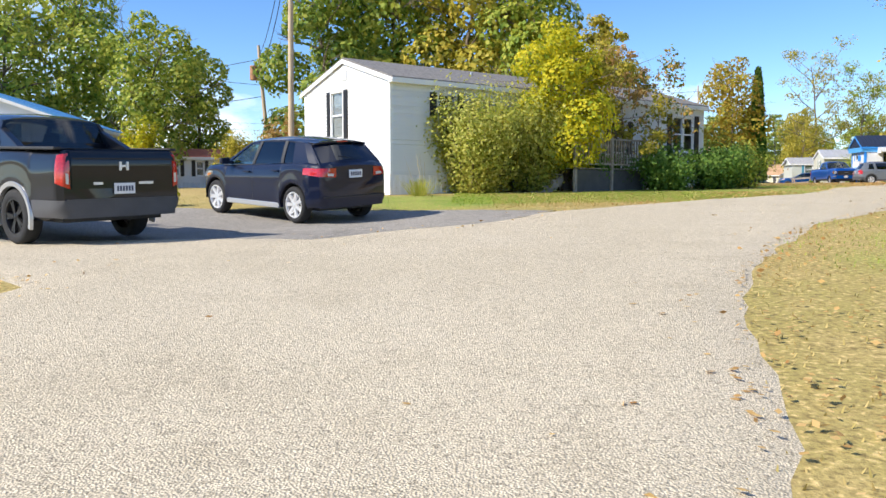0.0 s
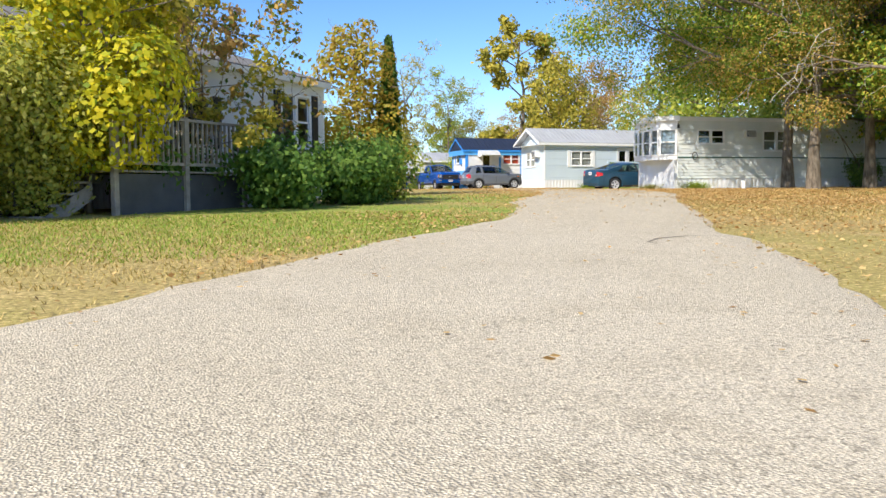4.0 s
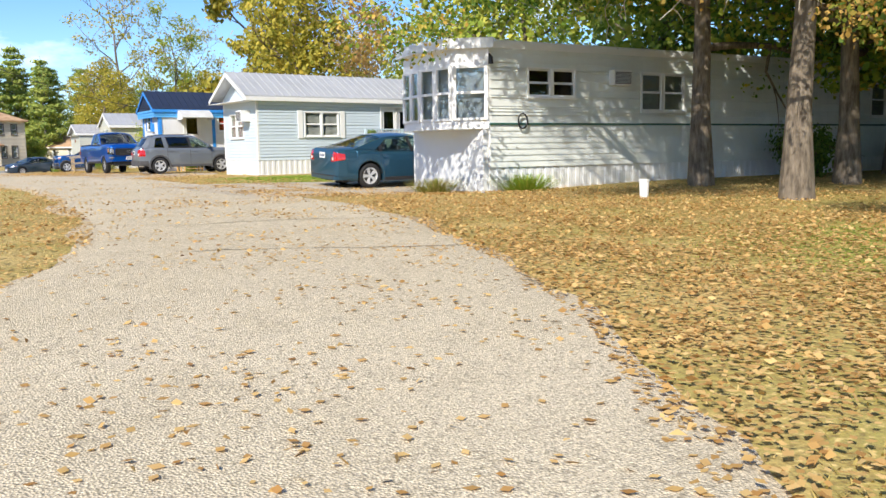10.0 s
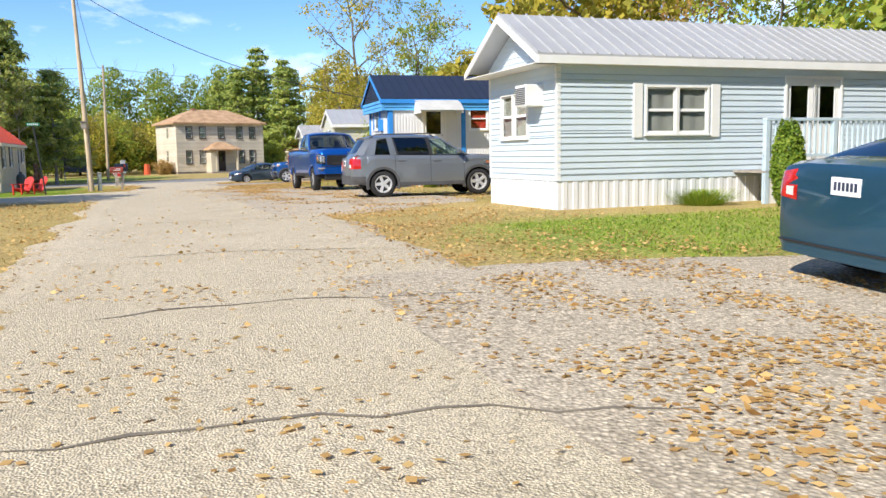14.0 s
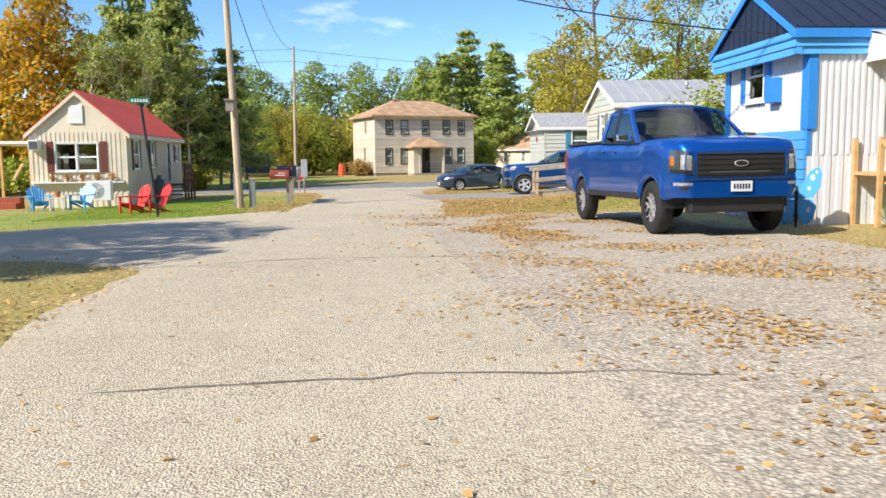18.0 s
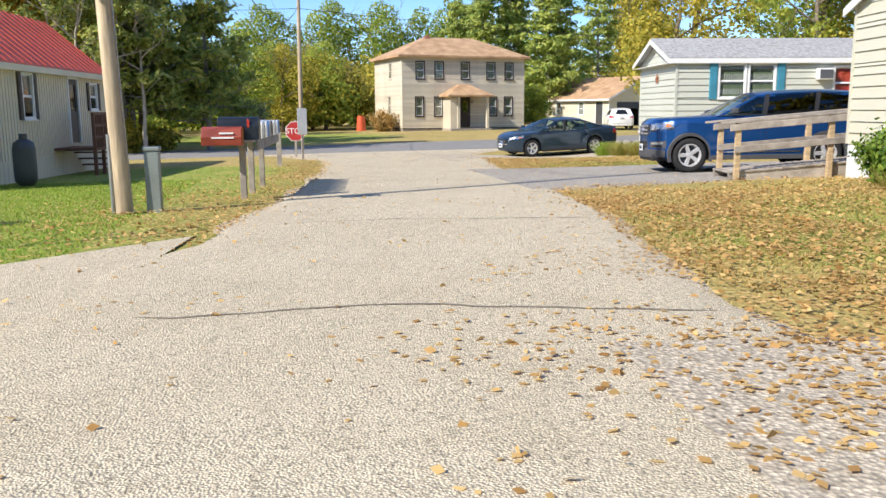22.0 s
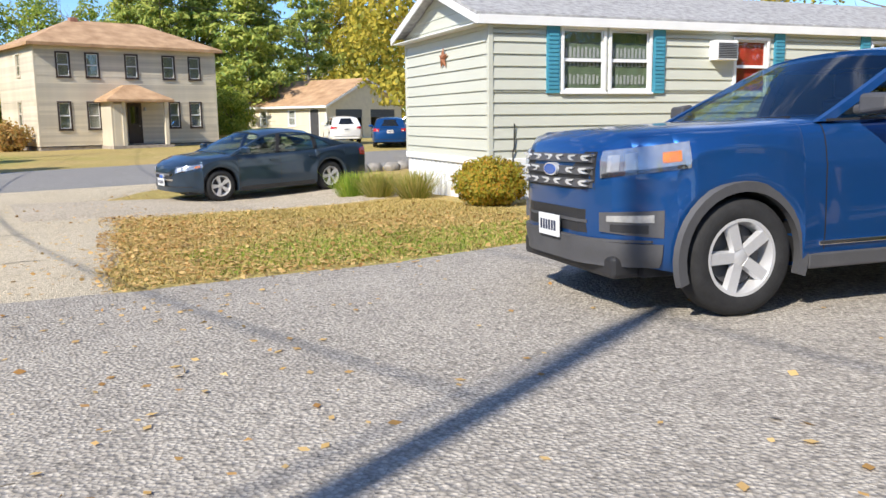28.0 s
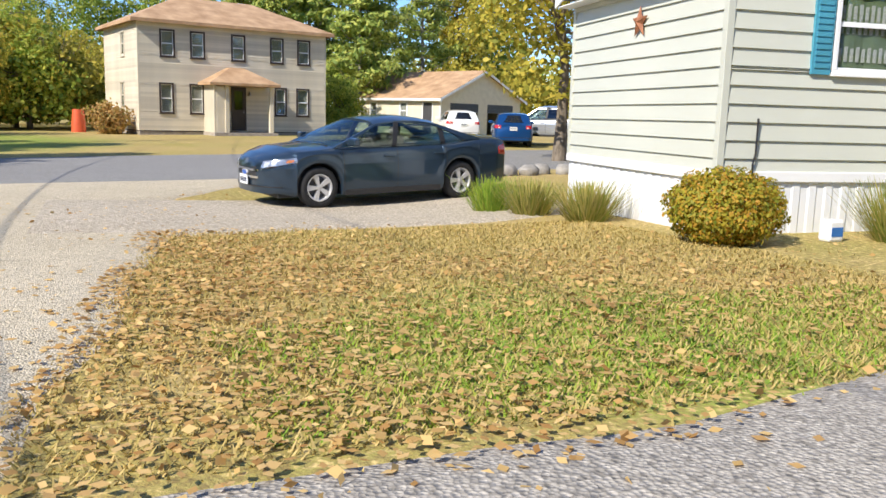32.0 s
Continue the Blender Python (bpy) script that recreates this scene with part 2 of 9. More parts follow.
POLEWOOD = mat("utility_pole_wood", (0.50, 0.39, 0.265), 0.9, var=0.35, scale=4, stretch=(3, 3, 0.25), bump=0.6, bscale=18)
PINE_NEW = mat("new_pine_wood", (0.62, 0.38, 0.16), 0.7, var=0.18, scale=5, bump=0.15)
METAL = mat("galvanised_metal", (0.45, 0.46, 0.47), 0.4, 0.8, var=0.15, bump=0.05)
CHROME = mat("chrome", (0.75, 0.76, 0.78), 0.12, 1.0, var=0.03, bump=0)
RUBBER = mat("tyre_rubber", (0.018, 0.018, 0.019), 0.85, var=0.3, scale=12, bump=0.25)
PLASTIC = mat("black_plastic", (0.02, 0.02, 0.022), 0.55, var=0.2, bump=0.1)
GREYPLASTIC = mat("dark_grey_plastic", (0.07, 0.07, 0.075), 0.6, var=0.15, bump=0.1)
ALLOY = mat("alloy_rim", (0.66, 0.66, 0.67), 0.30, 0.45, var=0.08, bump=0)
BLACK_ALLOY = mat("black_rim", (0.02, 0.02, 0.022), 0.3, 0.5, bump=0)
PLATE = mat("number_plate", (0.72, 0.74, 0.75), 0.4, var=0.04, bump=0)
INK = mat("dark_ink", (0.03, 0.04, 0.08), 0.5, bump=0)
WIN = glass("window_glass", (0.72, 0.75, 0.75), 0.01, 0.10)
CARGLASS = glass("car_glass", (0.62, 0.70, 0.66), 0.01, 0.08)
SCREEN = glass("windscreen_glass", (0.80, 0.88, 0.88), 0.01, 0.07)
TINTED = glass("tinted_car_glass", (0.12, 0.13, 0.14), 0.01, 0.09)
BOWL = mat("lamp_bowl", (0.72, 0.73, 0.74), 0.25, 0.35, var=0.06, scale=20, bump=0)
LENS = glass("lamp_lens", (0.85, 0.87, 0.9), 0.02, 0.06)
REDLENS = mat("red_lamp_lens", (0.46, 0.012, 0.010), 0.10, var=0.25, scale=30, bump=0.05, coat=1.0)
HOUSING = mat("lamp_housing", (0.54, 0.55, 0.56), 0.18, 0.6, var=0.2, scale=25, bump=0.05)
DARKHOUSING = mat("dark_lamp_housing", (0.05, 0.05, 0.055), 0.25, 0.3, var=0.2, bump=0)
REARGLASS = mat("dark_rear_glass", (0.012, 0.014, 0.016), 0.04, 0.0, var=0.1, bump=0, spec=0.8)
CLEARLENS = mat("clear_lamp_lens", (0.62, 0.60, 0.58), 0.15, var=0.1, bump=0, coat=0.6)
AMBER = mat("amber_lens", (0.75, 0.22, 0.02), 0.15, bump=0, coat=0.5)
BARK = mat("brown_bark", (0.15, 0.115, 0.08), 0.95, var=0.5, scale=6, stretch=(2, 2, 0.5), bump=1.0, bscale=22, col2=(0.27, 0.22, 0.165))
GREYBARK = mat("grey_bark", (0.27, 0.25, 0.22), 0.95, var=0.4, scale=6, stretch=(2, 2, 0.5), bump=0.8, bscale=22)
INTERIOR = mat("car_interior", (0.05, 0.05, 0.052), 0.8, bump=0.05)


# ---- building helpers ----
class Mesh:
    """Collects vertices and faces for one part."""

    def __init__(self):
        self.v, self.f = [], []

    def add(self, verts, faces):
        o = len(self.v)
        self.v += [tuple(p) for p in verts]
        self.f += [tuple(i + o for i in f) for f in faces]
        return self

    def box(self, a, b, m=None):
        (x0, y0, z0), (x1, y1, z1) = a, b
        vs = [Vector(p) for p in ((x0, y0, z0), (x1, y0, z0), (x1, y1, z0), (x0, y1, z0), (x0, y0, z1), (x1, y0, z1), (x1, y1, z1), (x0, y1, z1))]
        if m:
            vs = [m @ p for p in vs]
        return self.add(vs, [(0, 3, 2, 1), (4, 5, 6, 7), (0, 1, 5, 4), (1, 2, 6, 5), (2, 3, 7, 6), (3, 0, 4, 7)])

    def tube(self, pts, radii, n=8, caps=True):
        """A round bar through pts."""
        pts = [Vector(p) for p in pts]
        rings = []
        for i, p in enumerate(pts):
            d = (pts[min(i + 1, len(pts) - 1)] - pts[max(i - 1, 0)]).normalized()
            a = d.orthogonal().normalized() if i == 0 else (a - d * a.dot(d)).normalized()
            c = d.cross(a)
            r = radii[i] if isinstance(radii, (list, tuple)) else radii
            rings.append([p + (a * math.cos(k * 2 * math.pi / n) + c * math.sin(k * 2 * math.pi / n)) * r for k in range(n)])
        vs = [q for r in rings for q in r]
        fs = [(i * n + k, i * n + (k + 1) % n, (i + 1) * n + (k + 1) % n, (i + 1) * n + k) for i in range(len(pts) - 1) for k in range(n)]
        if caps:
            fs += [tuple(range(n - 1, -1, -1)), tuple((len(pts) - 1) * n + k for k in range(n))]
        return self.add(vs, fs)

    def prism(self, poly, axis, lo, hi):
        """A flat outline pushed along an axis: poly holds the two other coordinates in order."""
        k = "xyz".index(axis)
        o = [i for i in range(3) if i != k]
        vs = []
        for d in (lo, hi):
            for p in poly:
                q = [0, 0, 0]
                q[k], q[o[0]], q[o[1]] = d, p[0], p[1]
                vs.append(q)
        n = len(poly)
        return self.add(vs, [tuple(range(n)), tuple(range(2 * n - 1, n - 1, -1))] + [(i, i + n, (i + 1) % n + n, (i + 1) % n) for i in range(n)])

    def data(self, name, material, smooth=False):
        me = bpy.data.meshes.new(name)
        me.from_pydata(self.v, [], self.f)
        bm = bmesh.new()
        bm.from_mesh(me)
        bmesh.ops.recalc_face_normals(bm, faces=bm.faces)
        bm.to_mesh(me)
        bm.free()
        me.materials.append(material)
        if smooth:
            me.shade_smooth()
            me.set_sharp_from_angle(angle=radians(smooth if smooth is not True else 40))
        return me


def part(name, me, material, parent, label="", bevel=0.0, smooth=False, at=None):
    """One mesh object under a thing or under a part."""
    ob = new(name, me.data(name, material, smooth) if isinstance(me, Mesh) else me)
    ob.parent = parent
    if at is not None:
        ob.matrix_basis = at
    if bevel:
        b = ob.modifiers.new("bevel", "BEVEL")
        b.width, b.segments, b.limit_method = bevel, 2, "ANGLE"
    return tagged(ob, label)


def thing(name, label, category, m, group="", kind=""):
    """The Empty at a thing's base."""
    ob = new(name)
    ob.empty_display_size = 0.2
    ob.matrix_basis = m
    return tagged(ob, label, category, group, kind)


DIPS = ((38.0, 84.4, 2.6, -0.26), (-6.0, 12.6, 2.0, 0.10), (30.5, 45.0, 2.6, 0.20), (36.2, 104.6, 2.4, 0.22), (-2.2, 15.4, 2.4, 0.18))
GC = (1.2899, 0.2266, -0.5836, 0.0903, -1.2885, -0.0268, 0.812, 0.2118)


def gz(x, y):
    """Height of the ground: a gentle rise away from the entrance, level at the far street."""
    u, v = min(48, max(-15, x)) / 30, (min(132, max(-6, y)) - 60) / 60
    z = GC[0] + GC[1] * u + GC[2] * v + GC[3] * u * v + GC[4] * v * v + GC[5] * u * u + GC[6] * v ** 3 + GC[7] * v ** 4
    for dx, dy, r, d in DIPS:
        z -= d * math.exp(-((x - dx) ** 2 + (y - dy) ** 2) / (2 * r * r))
    return z


def on_ground(x, y, rz=0.0, dz=0.0):
    return pose(x, y, gz(x, y) + dz, 0, 0, rz)


# ---- ground, road, drives ----
GREENS = ((8, 25.0, 4.6), (14.5, 32, 4), (20.5, 83, 5.5), (22, 91, 5), (30.5, 51.5, 3.0), (33, 82, 3), (9, 8, 4), (27, 30, 3.5), (0, 21, 3), (25, 127, 8), (35, 96, 1.6), (23.6, 96.5, 3.6))
GRASS = ground_mat("lawn", ((0.44, 0.33, 0.125), (0.34, 0.30, 0.085), (0.52, 0.385, 0.165)), (0.16, 0.9), 0.6, fine=30,
                   zones=GREENS)
ROADM = ground_mat("chip_seal_road", ((0.57, 0.49, 0.355), (0.65, 0.565, 0.425), (0.49, 0.415, 0.295)), (0.25, 1.5), 0.5, fine=70, pebbles=80, fleck=34)
ASPHALT = ground_mat("old_asphalt", ((0.31, 0.285, 0.25), (0.42, 0.385, 0.33), (0.24, 0.222, 0.195)), (0.7, 2.8), 0.4, fine=80, pebbles=55, cracks=0.5)
GRAVEL = ground_mat("pale_gravel", ((0.50, 0.43, 0.33), (0.42, 0.355, 0.265), (0.56, 0.485, 0.38)), (0.4, 2.2), 0.5, fine=60, pebbles=38)
GREYGRAVEL = ground_mat("grey_gravel", ((0.385, 0.35, 0.30), (0.46, 0.42, 0.36), (0.32, 0.29, 0.25)), (0.5, 2.2), 0.6, fine=60, pebbles=42)
STREETM = ground_mat("street_asphalt", ((0.27, 0.26, 0.25), (0.31, 0.30, 0.28), (0.24, 0.23, 0.22)), (0.2, 1.1), 0.3, fine=80, pebbles=50)

gx = np.unique(np.concatenate([np.linspace(-900, -40, 14), np.arange(-40, 70, 1.0), np.linspace(70, 900, 14)]))
gy = np.unique(np.concatenate([np.linspace(-700, -20, 10), np.arange(-20, 150, 1.0), np.linspace(150, 1500, 16)]))
gm = Mesh()
gm.v = [(float(x), float(y), gz(x, y)) for y in gy for x in gx]
nx = len(gx)
gm.f = [(j * nx + i, j * nx + i + 1, (j + 1) * nx + i + 1, (j + 1) * nx + i) for j in range(len(gy) - 1) for i in range(nx - 1)]
gme = bpy.data.meshes.new("ground")
gme.from_pydata(gm.v, [], gm.f)
gme.materials.append(GRASS)
gme.shade_smooth()
tagged(new("ground", gme), "mown autumn lawn, patchy green and straw brown", "lawn", kind="structure")


def resample(pts, n):
    """n points at even steps along a smooth line through pts."""
    p = [Vector((*q, 0)) for q in pts]
    fine = []
    for i in range(len(p) - 1):
        a, b, c, d = p[max(i - 1, 0)], p[i], p[i + 1], p[min(i + 2, len(p) - 1)]
        for k in range(12):
            t = k / 12
            fine.append(0.5 * (2 * b + (c - a) * t + (2 * a - 5 * b + 4 * c - d) * t * t + (3 * b - a - 3 * c + d) * t ** 3))
    fine.append(p[-1])
    acc = [0.0]
    for a, b in zip(fine, fine[1:]):
        acc.append(acc[-1] + (b - a).length)
    out, j = [], 0
    for i in range(n):
        s = acc[-1] * i / (n - 1)
        while j < len(acc) - 2 and acc[j + 1] < s:
            j += 1
        w = (s - acc[j]) / max(1e-6, acc[j + 1] - acc[j])
        out.append(fine[j].lerp(fine[j + 1], w))
    return out


EDGES = []


def strip(name, left, right, material, up, label, category, rough=0.12, n=None, cross=10, kind="structure"):
    """A sheet of paving between two edges, with uneven margins and a thin side down into the ground."""
    length = max(sum((Vector(b) - Vector(a)).length for a, b in zip(e, e[1:])) for e in (left, right))
    n = n or max(8, int(length / 0.5))
    EDGES.append((left, right))
    a, b = resample(left, n), resample(right, n)
    me = Mesh()
    for i in range(n):
        d = (b[i] - a[i]).normalized()
        la = a[i] + d * (noise.noise(a[i] * 0.5) * rough * 1.6 + noise.noise(a[i] * 2.1) * rough * 0.5)
        rb = b[i] + d * (noise.noise(b[i] * 0.5 + Vector((9, 0, 0))) * rough * 1.6 + noise.noise(b[i] * 2.1) * rough * 0.5)
        for k in range(-1, cross + 2):
            q = la.lerp(rb, min(1, max(0, k / cross)))
            edge = k in (-1, cross + 1)
            q = q + d * (0.30 * ((k == cross + 1) - (k == -1)))
            me.v.append((q.x, q.y, gz(q.x, q.y) + (-0.01 if edge else up)))
    w = cross + 3
    me.f = [(i * w + k, i * w + k + 1, (i + 1) * w + k + 1, (i + 1) * w + k) for i in range(n - 1) for k in range(w - 1)]
    ob = new(name, me.data(name, material, True))
    return tagged(ob, label, category, kind=kind)


ROAD_L = [(-7, -6), (-4.6, 2.6), (-2.9, 7.2), (-2.2, 9.6), (-0.6, 12.2), (0.9, 13.7), (2.0, 15.5), (3.4, 17.0), (5.2, 18.7), (7.0, 20.5), (9.2, 22.4), (11.2, 24.8), (14.0, 29.4), (17.2, 33.6),
          (18.4, 35.4), (19.8, 37.8), (20.7, 41.0), (21.3, 44.0), (22.0, 46.8), (22.7, 51.5), (23.0, 56), (23.4, 60), (23.8, 66), (24.3, 72), (24.9, 78), (25.8, 83),
          (26.3, 86), (26.9, 89.8), (27.5, 95.6), (27.7, 100), (27.3, 103.5), (25.5, 107)]
ROAD_R = [(-1, -10), (1.4, 1.0), (3.2, 7.2), (4.2, 9.6), (5.7, 12.4), (7.7, 15.0), (9.3, 17.0), (10.2, 18.7), (11.7, 20.7), (14.6, 24.3), (17.9, 28.4), (20.6, 31.4), (21.8, 33.2),
          (23.0, 35.6), (24.1, 37.9), (25.0, 41), (25.6, 44.5), (26.2, 49), (26.9, 53.6), (27.5, 58), (28.0, 62), (28.4, 67), (28.8, 72), (29.2, 77.5), (29.9, 81.8),
          (30.5, 84.3), (31.0, 87.7), (31.45, 92.2), (32.1, 97.1), (32.6, 100.5), (32.9, 103.2), (33.5, 106.4), (35.8, 109.4)]
strip("road", ROAD_L, ROAD_R, ROADM, 0.034, "pale worn chip-seal lane, cracked and strewn with leaves", "road", 0.22, 340, 12)
strip("street", [(-60, 82), (-10, 97), (20.5, 106.4), (28.5, 107.3), (34, 109.4), (60, 115.5), (120, 130)], [(-60, 91), (-10, 105.5), (19.7, 113.2), (28.8, 116.8), (34.6, 118.6), (60, 125), (120, 139)],
      STREETM, 0.026, "grey asphalt cross street", "street", 0.10, 240, 8)
strip("side_lane", [(24.3, 69.0), (22.0, 71.3), (17, 71.0), (8, 68), (-20, 60)], [(25.6, 83.2), (23.0, 80.5), (18, 75.6), (8, 72), (-20, 64)], ROADM, 0.022,
      "shaded chip-seal side lane", "road", 0.12, 80, 8)
strip("drive_1", [(-16, 20.5), (-8, 18.6), (-3, 18.2), (0.3, 17.6), (2.6, 16.6)], [(-14, 11.5), (-8.5, 11.0), (-3.4, 11.6), (-0.9, 10.6), (1.2, 13.8)], ASPHALT, 0.024,
      "dark grey cracked asphalt drive", "drive", 0.15, 50, 10)
strip("drive_2", [(25.2, 49.5), (28, 49.2), (33, 48.6)], [(24.6, 43.2), (28, 44.0), (33, 44.6)], GRAVEL, 0.036, "leafy gravel parking spot beside the pale trailers", "drive", 0.25, 24, 8)
strip("drive_3", [(28.3, 78), (30.5, 77.5), (33.5, 77)], [(26.6, 57.5), (29, 58.5), (32, 60.5)], GRAVEL, 0.036, "worn gravel parking ground strewn with leaves", "drive", 0.3, 24, 14)
strip("drive_4", [(30.9, 94.4), (33.9, 94.2), (38, 94.6), (46, 94)], [(30.7, 87.8), (33, 88.6), (38, 88.4), (46, 87.5)], GREYGRAVEL, 0.036, "grey crushed-stone drive", "drive", 0.12, 40, 8)
strip("drive_5", [(31.6, 105.2), (34.5, 105.8), (39.5, 106.5)], [(31.6, 101.2), (34, 101.4), (39.5, 102.8)], GRAVEL, 0.036, "short pale gravel drive", "drive", 0.12, 24, 6)
strip("side_drive", [(-40, 14), (-14, 12.2), (-8.5, 11.6), (-3.4, 12.0), (-0.6, 11.2)], [(-40, 5), (-14, 7.6), (-8, 8.8), (-4.2, 8.5), (-2.4, 7.0)], ROADM, 0.028, "pale chip-seal side drive", "road", 0.15, 60, 8)


def seam(name, label, pts, w, material, up, seed):
    """A thin wandering line of filler or an open crack on the paving."""
    rng = np.random.default_rng(seed)
    p = resample(pts, max(8, int(sum((Vector(b) - Vector(a)).length for a, b in zip(pts, pts[1:])) / 0.22)))
    me = Mesh()
    for i, q in enumerate(p):
        d = (p[min(i + 1, len(p) - 1)] - p[max(i - 1, 0)]).normalized()
        nrm = Vector((-d.y, d.x, 0))
        q = q + nrm * (0.10 * noise.noise(q * 0.9) + 0.035 * rng.normal())
        hw2 = w * rng.uniform(0.35, 1.0) * (0.25 if i in (0, len(p) - 1) else 1)
        for sg in (-1, 1):
            e = q + nrm * hw2 * sg
            me.v.append((e.x, e.y, gz(e.x, e.y) + up))
    me.f = [(2 * i, 2 * i + 2, 2 * i + 3, 2 * i + 1) for i in range(len(p) - 1)]
    return tagged(new(name, me.data(name, material)), label, "crack", "seams in the lane", "structure")


OPEN = mat("dusty_crack", (0.20, 0.17, 0.13), 0.95, var=0.3, scale=4, bump=0.2)
for k, (xa, ya, xb, yb) in enumerate(((23.0, 43.4, 25.2, 42.6), (22.2, 46.0, 25.6, 45.2), (22.6, 48.6, 26.0, 48.2), (23.0, 52.2, 26.2, 51.6), (23.4, 57.4, 27.2, 57.0), (20.5, 38.8, 24.0, 37.6), (19.6, 36.2, 22.6, 34.6),
                                      (24.0, 63.6, 27.8, 63.2), (24.2, 69.5, 28.2, 69.0), (24.8, 74.6, 28.8, 74.9), (25.2, 79.2, 29.2, 78.6), (26.2, 84.0, 30.2, 83.4), (27.0, 91.0, 31.0, 90.6), (27.6, 96.4, 31.6, 96.6), (8.6, 18.6, 10.4, 19.2), (13.4, 27.4, 16.2, 26.2), (26.8, 94.0, 29.8, 93.2), (28.2, 99.0, 31.8, 99.4))):
    seam("lane_crack", "thin open crack across the worn lane", [(xa + 0.5, ya), ((xa + xb) / 2, (ya + yb) / 2 + 0.25), (xb, yb)], 0.022, OPEN, 0.038, 20 + k)


# ---- houses ----
def cut(a0, a1, z0, z1, holes):
    """The rectangle a0..a1, z0..z1 less the holes, as rectangles."""
    zs = sorted({z0, z1, *[z for h in holes for z in (h[1], h[3]) if z0 < z < z1]})
    out = []
    for lo, hi in zip(zs, zs[1:]):
        mid, x = (lo + hi) / 2, a0
        for h in sorted(h for h in holes if h[1] < mid < h[3] and h[2] > a0 and h[0] < a1):
            if h[0] > x + 0.01:
                out.append((x, lo, h[0], hi))
            x = max(x, h[2])
        if a1 > x + 0.01:
            out.append((x, lo, a1, hi))
    return out


def to_wall(side, L, W):
    """Puts a wall's own frame (along, out, up) into the house's: u long front, v gable front, back, end."""
    return {"u": pose(0, 0, 0), "v": pose(0, W, 0, 0, 0, -90), "end": pose(L, 0, 0, 0, 0, 90), "back": pose(L, W, 0, 0, 0, 180)}[side]


def house(name, label, category, m, L, W, base, eave, rise, over, siding, course, trim, roof_mat, skirt=None, ribs=0.0, board="siding_board", hip=False,
          openings=None, gable_mat=None, ribbed=False, wall_label="", roof_thick=0.06, post=None):
    """A house with walls that have real openings, lapped courses, a roof and a skirt. openings: side -> holes (a0, z0, a1, z1)."""
    h = thing(name, label, category, m)
    openings = openings or {}
    sides = {"u": L, "v": W, "end": W, "back": L}
    for side, length in sides.items():
        tw = to_wall(side, L, W)
        holes = openings.get(side, [])
        if side == "v":
            holes = [(W - x1, z0, W - x0, z1) for x0, z0, x1, z1 in holes]
        core = Mesh()
        for a0, z0, a1, z1 in cut(0, length, base, eave, holes):
            core.box((a0, 0.0, z0), (a1, 0.10, z1))
        if side in "v end" and rise and not hip:
            part("gable", Mesh().prism([(0, eave), (length, eave), (length / 2, eave + rise)], "y", 0.0, 0.10), gable_mat or siding, h, at=tw)
        w = part("wall", core, siding, h, wall_label, at=tw)
        if side in ("end", "back"):
            continue
        if ribbed:
            k = int(length / course)
            for i in range(k):
                for a0, z0, a1, z1 in cut(i * course + 0.02, i * course + course * 0.62, base, eave, holes):
                    rm = Mesh().box((a0, -0.018, z0), (a1, 0.002, z1))
                    part("siding_rib", rm, siding, w, bevel=0)
        else:
            cache = {}
            k = int(round((eave - base) / course))
            for i in range(k):
                lo, hi = base + i * (eave - base) / k, base + (i + 1) * (eave - base) / k
                for a0, z0, a1, z1 in cut(0, length, lo, hi, holes):
                    key = (round(a1 - a0, 3), round(z1 - z0, 3))
                    if key not in cache:
                        d, hh = key
                        t = 0.013 + 0.09 * course
                        bmsh = Mesh().add([(0, -t, 0), (d, -t, 0), (d, -0.003, hh), (0, -0.003, hh), (0, 0.002, 0), (d, 0.002, 0), (d, 0.002, hh), (0, 0.002, hh)],
                                          [(0, 1, 2, 3), (4, 7, 6, 5), (0, 4, 5, 1), (3, 2, 6, 7), (0, 3, 7, 4), (1, 5, 6, 2)])
                        cache[key] = bmsh.data(board, siding)
                    part(board, cache[key], siding, w, at=pose(a0, 0, z0))
            if side == "v" and rise and not hip:
                n = int(rise / course)
                for i in range(n):
                    z = eave + i * course
                    f0, f1 = i * course / rise, min(1, (i + 1) * course / rise)
                    tri = Mesh().add([(W / 2 * f0, -0.02, z), (W - W / 2 * f0, -0.02, z), (W - W / 2 * f1, -0.004, z + course), (W / 2 * f1, -0.004, z + course),
                                      (W / 2 * f0, 0.002, z), (W - W / 2 * f0, 0.002, z), (W - W / 2 * f1, 0.002, z + course), (W / 2 * f1, 0.002, z + course)],
                                     [(0, 1, 2, 3), (4, 7, 6, 5), (0, 4, 5, 1), (3, 2, 6, 7), (0, 3, 7, 4), (1, 5, 6, 2)])
                    part(board, tri, gable_mat or siding, w)
    # floor, ceiling and inner wall, coloured dark to stand in for indoor shade
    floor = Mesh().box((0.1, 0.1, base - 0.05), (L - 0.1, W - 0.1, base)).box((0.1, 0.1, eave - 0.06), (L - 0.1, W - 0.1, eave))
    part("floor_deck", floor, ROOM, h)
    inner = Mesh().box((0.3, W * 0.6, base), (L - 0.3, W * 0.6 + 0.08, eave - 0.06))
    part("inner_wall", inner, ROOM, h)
    # corner posts
    off = 0.034 if post else 0.02
    for x, y in ((-off, -off), (L - 0.07, -off), (-off, W - 0.07)):
        part("corner_trim", Mesh().box((x, y, base), (x + 0.09, y + 0.09, eave)), post or trim, h, bevel=0.006)
    ou, ov = over
